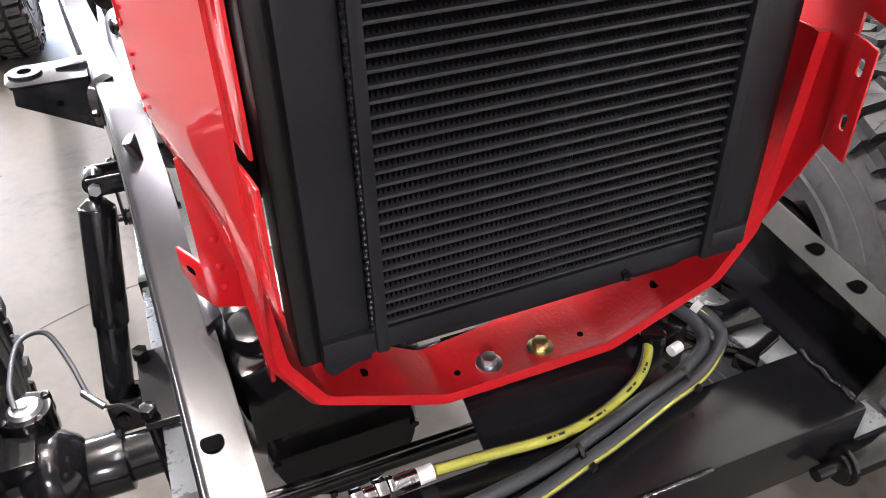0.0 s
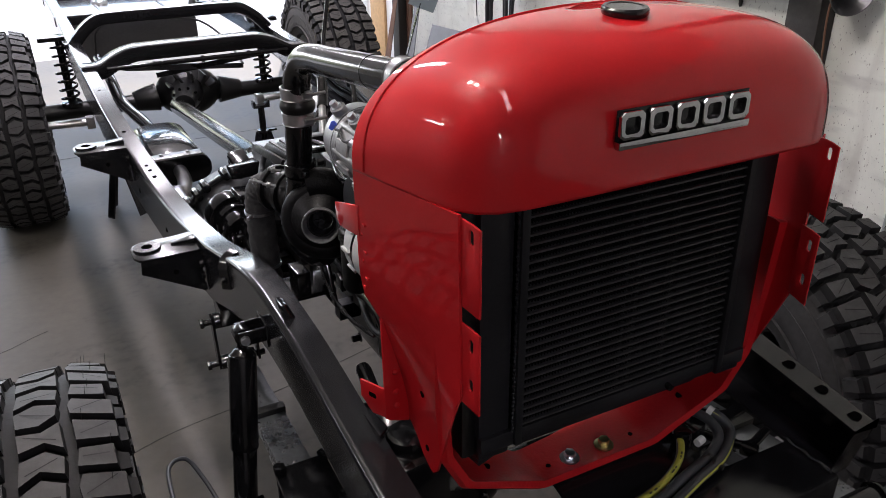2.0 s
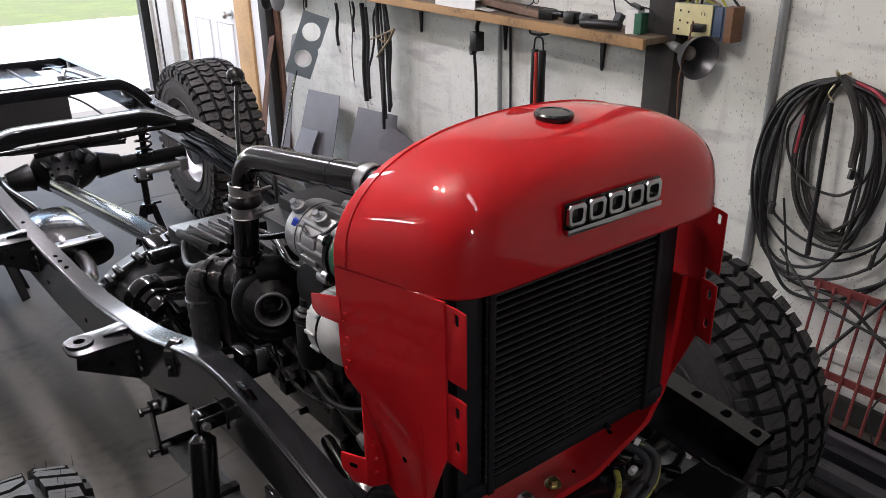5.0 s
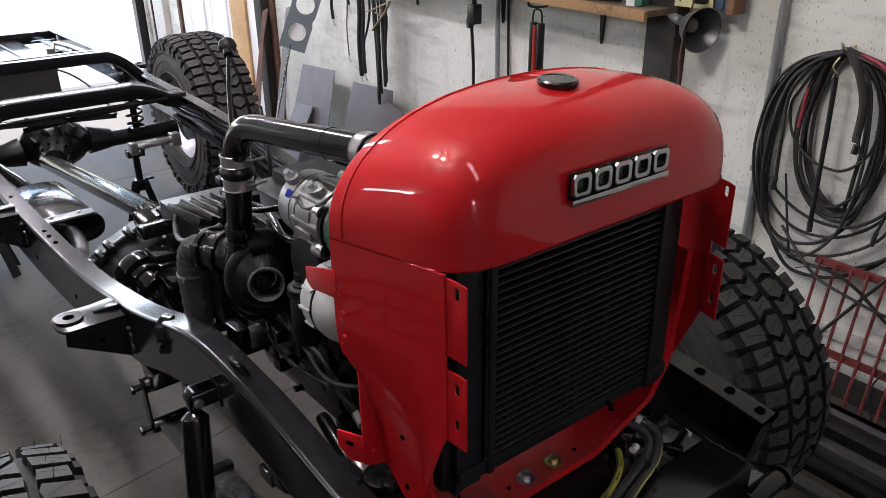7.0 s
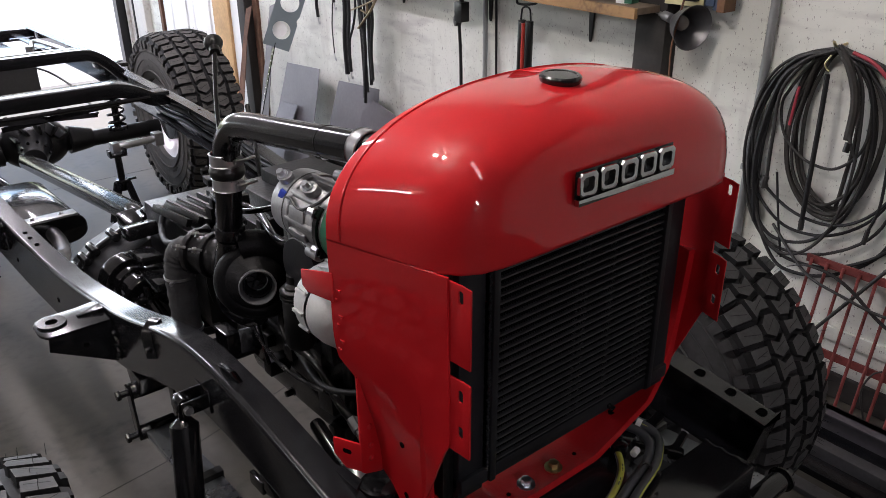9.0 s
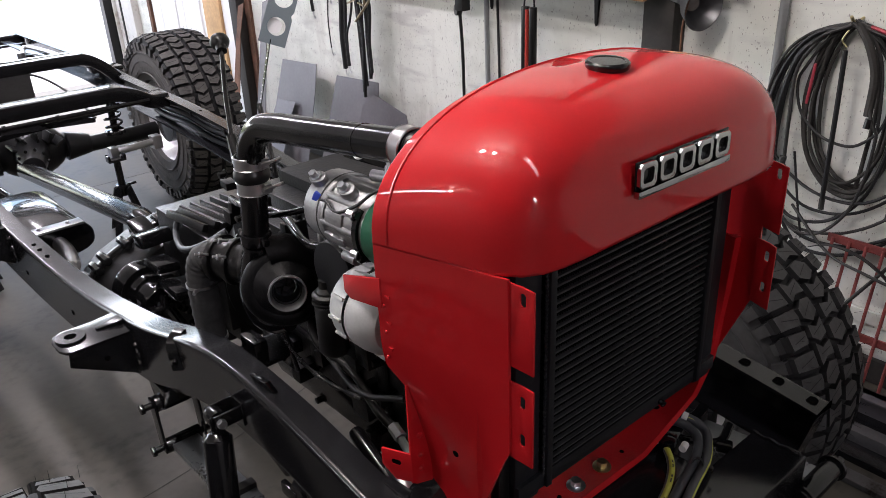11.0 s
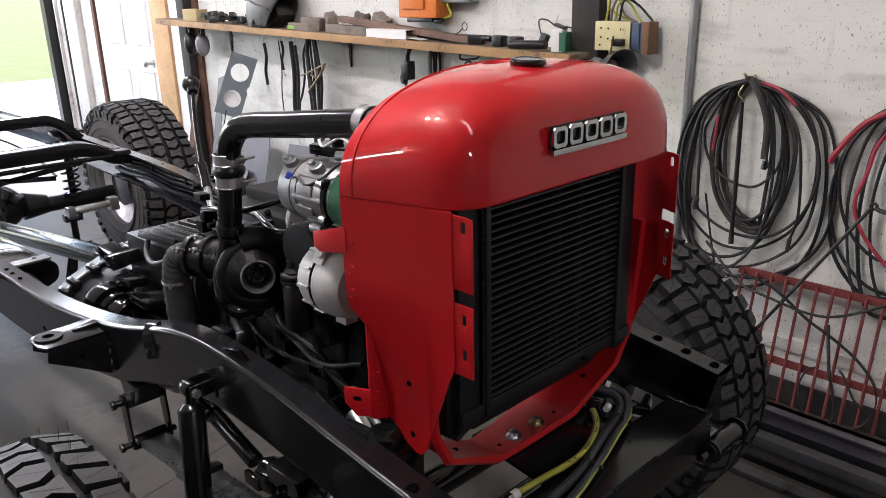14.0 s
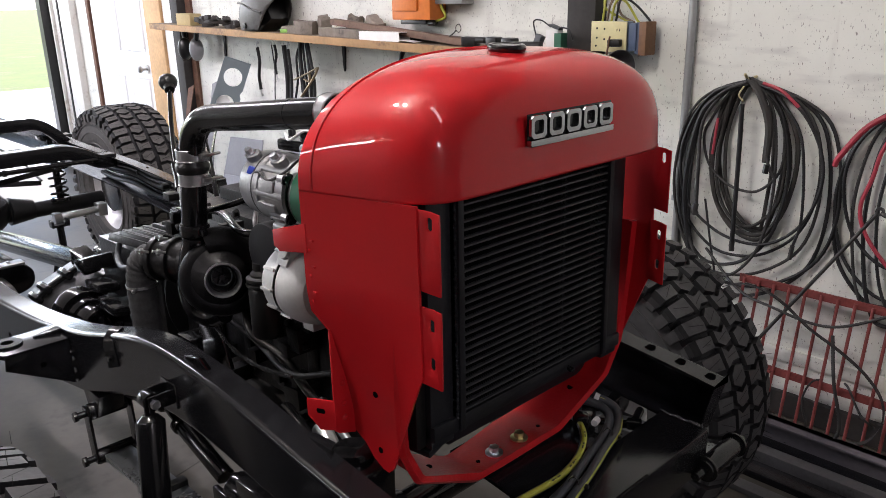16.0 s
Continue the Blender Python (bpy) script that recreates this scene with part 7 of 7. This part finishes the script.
for a, b, c in (((-0.03, 0.096, 1.074), (-0.04, -0.05, 1.118), (-0.045, -0.165, 1.156)), ((-0.045, -0.165, 1.156), (-0.03, -0.09, 1.09), (-0.03, 0.036, 0.983)), ((-0.028, 0.0, 1.085), (-0.03, -0.055, 1.075), (-0.032, -0.06, 1.125))):
    bm = B(); sweep(bm, [a, b, c], 1.0, ring=[(-0.007, -0.003), (0.007, -0.003), (0.007, 0.003), (-0.007, 0.003)], step=4)
    part("clamp_jaw", bm, AGEDBRASS, jc, "dull brass clamp jaw", bevel=0.001)
plug = thing("heavy_plug", "heavy black plug on a hanging cable", "plug", (1.63, 2.255, 1.12))
bm = B(); box(bm, (0, 0, 0.03), (0.05, 0.052, 0.09)); sweep(bm, [(0, 0.0, 0.07), (0, -0.002, 0.11), (0.01, -0.02, 0.15)], 0.012, 10); cyl(bm, (-0.01, 0.04, -0.015), (0.015, 0.03, -0.015), 0.026, n=18)
part("plug_body", bm, PLASTIC, plug, bevel=0.01)
bm = B(); sweep(bm, [(0, 0.02, -0.02), (0.02, 0.03, -0.2), (0.04, 0.05, -0.45), (0.06, 0.07, -0.9)], 0.008, 10)
part("plug_cable", bm, CABLE, plug)
bm = B(); cyl(bm, (WX - 0.02, 2.18, 0.2), (WX - 0.02, 2.19, 1.28), 0.012, n=10)
solid("wall_cable", bm, GALV, "grey cable down the wall", "cable", group="wall cables")
bm = B(); cyl(bm, (WX - 0.01, 2.10, 0.25), (WX - 0.01, 2.13, 1.28), 0.006, n=8)
solid("wall_cable", bm, CABLE, "thin black cable down the wall", "cable", group="wall cables")
pump = thing("hand_pump", "red and black hand pump hanging on a hook", "pump", (1.62, 1.82, 1.06))
for dy, m, lb in ((0.022, PLASTIC, ""), (-0.022, PLASTIC, "")):
    bm = B(); cyl(bm, (0, dy, -0.25), (0, dy, 0.10), 0.018, n=18)
    part("barrel", bm, m, pump, bevel=0.003)
bm = B(); cyl(bm, (-0.012, 0, -0.25), (-0.012, 0, 0.09), 0.010, n=12)
part("rod", bm, mat("red_rod", (0.35, 0.03, 0.02), 0.4), pump, "red rod")
bm = B(); sweep(bm, [(0, 0.03, 0.10), (0, 0.02, 0.15), (0, -0.02, 0.15), (0, -0.03, 0.10)], 0.004, 8); sweep(bm, [(0, -0.06, 0.21), (0, -0.055, 0.175), (0, 0.05, 0.165), (0, 0.055, 0.20)], 0.005, 8)
part("handle", bm, CABLE, pump)

# grey plate with two holes, standing on a perforated strip
plate = thing("gasket_plate", "grey steel plate with two round holes, leaning", "plate")
P0, PU, PV = Vector((1.511, 3.769, 1.187)), Vector((0.129, -0.082, -0.056)), Vector((-0.147, 0.039, -0.36))
bm = B()
N = 28
pn = PU.cross(PV).normalized() * 0.004
quad = [(0, 0), (1, 0), (1.0, 0.45), (0.93, 0.52), (1.0, 0.58), (1, 1), (0, 1)]
def on(u, v, k=0.0):
    return P0 + PU * u + PV * v + pn * k
outer = [bm.verts.new(on(u, v)) for u, v in quad]
edges = [bm.edges.new((outer[i], outer[(i + 1) % len(outer)])) for i in range(len(outer))]
for cu, cv, r in ((0.506, 0.284, 0.056), (0.507, 0.72, 0.054)):
    c = on(cu, cv); ex, ey = PU.normalized(), (PV - PU * (PV.dot(PU) / PU.length_squared)).normalized()
    ring = [bm.verts.new(c + (ex * math.cos(math.tau * k / N) + ey * math.sin(math.tau * k / N)) * r) for k in range(N)]
    edges += [bm.edges.new((ring[i], ring[(i + 1) % N])) for i in range(N)]
bmesh.ops.triangle_fill(bm, edges=edges, use_beauty=True)
pl = part("plate", bm, GREYPLATE, plate)
pl.data.polygons.foreach_set("use_smooth", [False] * len(pl.data.polygons))
md = pl.modifiers.new("thickness", "SOLIDIFY"); md.thickness = 0.005
bm = B()
sweep(bm, [on(0.40, 0.93, 2), (1.322, 3.80, 0.46), (1.20, 3.83, 0.0)], 1.0, ring=[(-0.015, -0.003), (0.015, -0.003), (0.015, 0.003), (-0.015, 0.003)], step=1)
part("perforated_strip", bm, BLACK, plate, "black perforated steel strip")
bm = B()
for k in range(9):
    p = on(0.40, 0.96, 2).lerp(Vector((1.322, 3.80, 0.46)), 0.05 + k / 9)
    cyl(bm, p + Vector((-0.0026, -0.004, 0)), p + Vector((0.0026, 0.004, 0)), 0.005, n=8)
pieces("strip_hole", bm, WHITEP, plate, "pale strip hole")
bm = B(); c = on(0.42, 0.72); k = PU.cross(PV).normalized()
cyl(bm, c + k * 0.012, c + k * 0.018, 0.046, n=28)
part("pale_disc", bm, WHITEP, plate, "pale disc behind the lower hole")
bm = B(); sweep(bm, [on(0.04, 0.03), (1.513, 3.768, 1.24), (1.525, 3.765, ST - 0.02)], 0.004, 8)
part("cord", bm, CABLE, plate, "dark hanging cord")

# sheets and boards leaning on the wall
SHEET = mat("grey_sheet_metal", (0.125, 0.115, 0.125), 0.5, 0.2, 0.2, 4, 60, 0.1)
for y0, y1, h, x, m, lb in ((3.45, 2.93, 0.64, 1.62, SHEET, "dark grey sheet metal offcut leaning on the wall"), (4.05, 3.55, 0.66, 1.60, SHEET, "grey sheet metal offcut leaning on the wall"), (4.0, 3.72, 0.42, 1.50, SHEET, "grey sheet metal offcut leaning on the wall"), (4.30, 4.16, 1.0, 1.64, SHEET, "narrow steel offcut leaning on the wall"), (4.62, 4.50, 0.95, 1.62, RUST, "rusty perforated strip leaning on the wall")):
    bm = B(); prism(bm, [(y0, 0.0), (y1, 0.0), (y1 + 0.05, h * 0.78), (y1 + 0.16 * (y0 - y1), h), (y0 - 0.02, h * 0.97)], lambda u, v, w: (x - 0.16 + 0.2 * v / h + w * 0.9, u, v + 0.001), 0.005)
    solid("metal_sheet", bm, m, lb, "sheet", group="sheets leaning on the wall")
bm = B(); prism(bm, [(3.16, 0.0), (2.62, 0.0), (2.60, 0.30), (2.72, 0.52), (3.02, 0.58), (3.12, 0.50)], lambda u, v, w: (1.50 + 0.22 * v + w * 0.9, u, v + 0.001), 0.006)
solid("metal_sheet", bm, SHEET, "dark grey sheet metal offcut leaning on the wall", "sheet", group="sheets leaning on the wall")
# ---- cable coils on the wall ----
REDC = mat("red_cable", (0.35, 0.03, 0.05), 0.5)
GREYC = mat("dusty_cable", (0.026, 0.025, 0.024), 0.6, 0, 0.3, 14, 100, 0.2)


def coil(y, z, loops, extra, seed):
    """Loops (reach to one side, to the other, depth, place of the lowest point, radius, material) over one hook, and loose ends."""
    t = thing("cable_coil", "big coil of black cables and belts hanging on a wall hook", "cable coil", (WX, y, z), "cable coils")
    rnd = random.Random(seed)
    for k, (a, b, zb, yb, r, m) in enumerate(loops):
        x = -0.02 - 0.006 * (k % 9)
        j = lambda: rnd.uniform(-0.008, 0.008)
        pts = [(x, 0.0, 0.012 + j())]
        for side, top in ((a, 1), (-b, -1)):
            arm = [(x, side * 0.52 + j(), -0.035 + j()), (x + 0.006, side * 0.86 + j(), -0.14 + j()), (x, side, zb * 0.5 + j()), (x + 0.005, side * 0.86 + yb * 0.14 + j(), zb * 0.78), (x, side * 0.45 + yb * 0.55, zb * 0.95)]
            pts += arm + [(x, yb, zb)] if top > 0 else arm[::-1]
        pts.append((x - 0.01, 0.0, 0.018 + j()))
        bm = B(); sweep(bm, pts, r, 8, 6)
        part("cable_loop", bm, m, t)
    for pts, r, m in extra:
        bm = B(); sweep(bm, pts, r, 8)
        part("cable_end", bm, m, t)
    bm = B(); sweep(bm, [(-0.001, 0, 0.025), (-0.06, 0, 0.02), (-0.09, 0, 0.04)], 0.005, 8); sweep(bm, [(-0.09, 0, 0.0), (-0.095, 0.012, -0.03), (-0.095, -0.005, -0.05)], 0.003, 8)
    part("wall_hook", bm, BRASSB, t, "brass wall hook")
    return t


BELT = mat("dusty_rubber_belt", (0.030, 0.028, 0.025), 0.75, 0, 0.35, 20, 160, 0.5, rvar=0.08)
coil(0.510, 1.200, [(0.10, 0.135, -0.52, -0.07, 0.0075, BELT), (0.075, 0.10, -0.505, -0.075, 0.007, BELT), (0.125, 0.185, -0.53, -0.05, 0.0085, BELT), (0.115, 0.165, -0.545, -0.06, 0.007, BELT), (0.095, 0.15, -0.50, -0.03, 0.006, BELT), (0.15, 0.15, -0.37, -0.03, 0.005, GREYC),
                    (0.235, 0.17, -0.66, 0.07, 0.006, CABLE), (0.23, 0.285, -0.555, -0.05, 0.0055, CABLE), (0.20, 0.13, -0.70, 0.05, 0.0055, GREYC), (0.21, 0.30, -0.78, 0.03, 0.0065, CABLE), (0.255, 0.335, -0.735, 0.01, 0.0062, CABLE), (0.245, 0.265, -0.62, 0.02, 0.0055, CABLE), (0.265, 0.275, -0.70, 0.06, 0.0055, GREYC)],
     [([(-0.09, 0.0, -0.06), (-0.09, -0.006, -0.25), (-0.09, -0.012, -0.57)], 0.0085, CABLE), ([(-0.09, -0.012, -0.55), (-0.09, -0.013, -0.585)], 0.010, GREYC),
      ([(-0.07, -0.02, 0.015), (-0.085, -0.066, -0.04), (-0.085, -0.098, -0.13), (-0.085, -0.10, -0.25)], 0.013, BELT),
      ([(-0.06, 0.09, -0.03), (-0.07, 0.15, -0.14), (-0.075, 0.15, -0.3), (-0.07, 0.148, -0.44)], 0.0065, GREYC), ([(-0.075, 0.148, -0.44), (-0.078, 0.150, -0.465), (-0.075, 0.146, -0.48)], 0.0125, GREYC),
      ([(-0.05, -0.10, -0.03), (-0.06, -0.20, -0.16), (-0.06, -0.232, -0.42), (-0.06, -0.21, -0.55)], 0.005, CABLE), ([(-0.06, -0.214, -0.53), (-0.06, -0.209, -0.58)], 0.008, GREYC),
      ([(-0.05, 0.08, -0.02), (-0.07, 0.16, -0.12), (-0.07, 0.20, -0.38), (-0.06, 0.17, -0.62)], 0.010, CABLE),
      ([(-0.06, 0.12, -0.42), (-0.07, 0.075, -0.60), (-0.06, 0.05, -0.72)], 0.0042, CABLE),
      ([(-0.055, -0.05, 0.01), (-0.065, -0.12, -0.01), (-0.06, -0.18, -0.06)], 0.006, REDC), ([(-0.06, 0.098, -0.12), (-0.065, 0.105, -0.25)], 0.005, REDC),
      ([(-0.09, -0.10, -0.22), (-0.095, -0.12, -0.27), (-0.09, -0.14, -0.30)], 0.006, GREYC), ([(-0.095, -0.11, -0.255), (-0.10, -0.108, -0.285)], 0.011, PLASTIC)], 3)
coil(-0.12, 1.195, [(0.305, 0.24, -0.69, 0.12, 0.0068, CABLE), (0.31, 0.28, -0.66, 0.08, 0.006, CABLE), (0.25, 0.22, -0.68, 0.16, 0.0055, GREYC), (0.21, 0.26, -0.74, 0.10, 0.007, CABLE), (0.285, 0.25, -0.545, 0.08, 0.006, CABLE), (0.17, 0.30, -0.70, 0.05, 0.0055, CABLE)],
     [([(-0.09, 0.13, -0.03), (-0.095, 0.22, -0.09), (-0.095, 0.29, -0.19), (-0.09, 0.305, -0.225)], 0.0095, REDC), ([(-0.08, 0.05, 0.0), (-0.085, 0.16, -0.13), (-0.085, 0.19, -0.25), (-0.085, 0.212, -0.35), (-0.085, 0.18, -0.44), (-0.085, 0.09, -0.54), (-0.08, 0.0, -0.60)], 0.0065, REDC)], 8)
bm = B(); cyl(bm, (1.58, 0.40, 0.235), (1.66, 0.042, 0.835), 0.0062, n=10); turned(bm, [(0.006, -0.004), (0.014, -0.004), (0.014, 0.004), (0.006, 0.004)], pose(1.66, 0.035, 0.843, 0, 90, 0), 16); sweep(bm, [(1.66, 0.03, 0.838), (1.655, 0.0, 0.832), (1.65, -0.10, 0.835)], 0.008, 8)
solid("tie_down_rod", bm, GREYC, "grey rod with an eye leaning across the wall", "rod")
bm = B(); sweep(bm, [(1.63, 0.50, 0.482), (1.60, 0.43, 0.520), (1.60, 0.35, 0.518), (1.60, 0.272, 0.487), (1.59, 0.172, 0.426), (1.58, 0.065, 0.380), (1.575, -0.025, 0.325), (1.575, -0.082, 0.254), (1.575, -0.091, 0.172), (1.575, -0.056, 0.096), (1.575, 0.026, 0.052)], 1.0, ring=[(-0.011, -0.0015), (0.011, -0.0015), (0.011, 0.0015), (-0.011, 0.0015)], step=8)
solid("webbing_strap", bm, GREYC, "flat dark webbing strap draped over the red grate", "strap")
for pts, r in (([(1.66, 0.60, 0.60), (1.60, 0.44, 0.50), (1.56, 0.30, 0.48), (1.57, 0.10, 0.46), (1.6, -0.1, 0.56)], 0.005),
               ([(1.60, 0.10, 0.42), (1.55, 0.06, 0.28), (1.54, 0.02, 0.12), (1.53, 0.08, 0.03), (1.52, 0.18, 0.02)], 0.006), ([(1.63, 0.12, 0.242), (1.605, 0.150, 0.225), (1.59, 0.165, 0.155), (1.59, 0.137, 0.061)], 0.0035), ([(1.63, 0.05, 0.25), (1.60, 0.025, 0.247), (1.59, -0.022, 0.177), (1.60, -0.067, 0.138)], 0.004)):
    bm = B(); sweep(bm, pts, r, 8)
    solid("loose_cable", bm, GREYC, "loose grey strap draped over the red grate", "cable", group="loose cables")

# ---- red steel grate ----
grate = thing("steel_grate", "rusty red steel bar grate leaning on the wall", "grate")
gp = lambda y, z: (1.585 + 0.10 * z / 0.5, y, z + 0.012)
for z in (0.50, 0.205):
    bm = B(); sweep(bm, [gp(0.47, z), gp(-1.2, z)], 1.0, ring=[(-0.004, -0.014), (0.004, -0.014), (0.004, 0.014), (-0.004, 0.014)], step=1)
    part("cross_bar", bm, REDRUST, grate)
bm = B(); sweep(bm, [gp(0, 0.0), gp(0, 0.505)], 0.0058, 8, 1)
BAR = mesh_of("upright_bar", bm, REDRUST)
for k in range(29):
    o = new("upright_bar", BAR); o.parent = grate; o.location = (-0.008, 0.45 - k * 0.0545, 0)

# ---- steel lying along the wall ----
bm = B(); box(bm, (1.530, -0.10, 0.045), (0.03, 2.6, 0.09)); box(bm, (1.515, -0.10, 0.086), (0.06, 2.6, 0.008))
solid("steel_angle", bm, SHEET, "long dark steel angle along the wall", "steel bar", bevel=0.002)
DULLBAR = mat("dull_dark_steel", (0.10, 0.098, 0.10), 0.45, 0.5, 0.35, 9, 90, 0.25, rvar=0.12, stain=(0.03, 0.022, 0.018))
for y0, y1, x, w, h, m, lb in ((0.9, -0.075, 1.575, 0.045, 0.045, GALV, "bright square steel tube along the wall"), (-0.08, -1.4, 1.575, 0.045, 0.045, GALV, "bright square steel tube along the wall"),
                             (1.0, -1.5, 1.46, 0.06, 0.03, SATIN, "dark flat steel bar on the floor"), (0.95, -1.5, 1.38, 0.05, 0.05, DULLBAR, "dull grey steel tube on the floor"), (0.8, -1.5, 1.30, 0.07, 0.025, SATIN, "dark steel channel on the floor"), (0.8, -1.5, 1.19, 0.05, 0.02, DULLBAR, "dull steel strip on the floor")):
    bm = B(); box(bm, (x, (y0 + y1) / 2, h / 2 + 0.001), (w, y0 - y1, h))
    solid("steel_bar", bm, m, lb, "steel bar", group="steel bars along the wall", bevel=0.003)

# ---- axle stands ----
def stand(x, y, h, label):
    t = thing("axle_stand", label, "axle stand", (x, y, 0), "axle stands")
    for a in range(4):
        c, s = math.cos(math.tau * a / 4 + 0.6), math.sin(math.tau * a / 4 + 0.6)
        bm = B(); sweep(bm, [(0.11 * c, 0.11 * s, 0.006), (0.035 * c, 0.035 * s, h * 0.62)], 1.0, ring=[(-0.022, -0.004), (0.022, -0.004), (0.022, 0.004), (-0.022, 0.004)], step=1)
        part("leg", bm, SATIN, t)
    bm = B(); cyl(bm, (0, 0, h * 0.5), (0, 0, h), 0.018, n=14); cyl(bm, (0, 0, h * 0.60), (0, 0, h * 0.66), 0.034, n=16); box(bm, (0.05, 0, h * 0.64), (0.05, 0.012, 0.012))
    part("post", bm, SATIN, t, bevel=0.002)
    bm = B(); box(bm, (0, 0, h), (0.09, 0.05, 0.014)); box(bm, (0.04, 0, h + 0.015), (0.012, 0.05, 0.03)); box(bm, (-0.04, 0, h + 0.015), (0.012, 0.05, 0.03))
    part("saddle", bm, SATIN, t, bevel=0.002)


stand(0.33, 3.55, 0.40, "black steel axle stand under the rear axle")
stand(-0.46, 3.36, 0.42, "black steel axle stand under the rear axle")
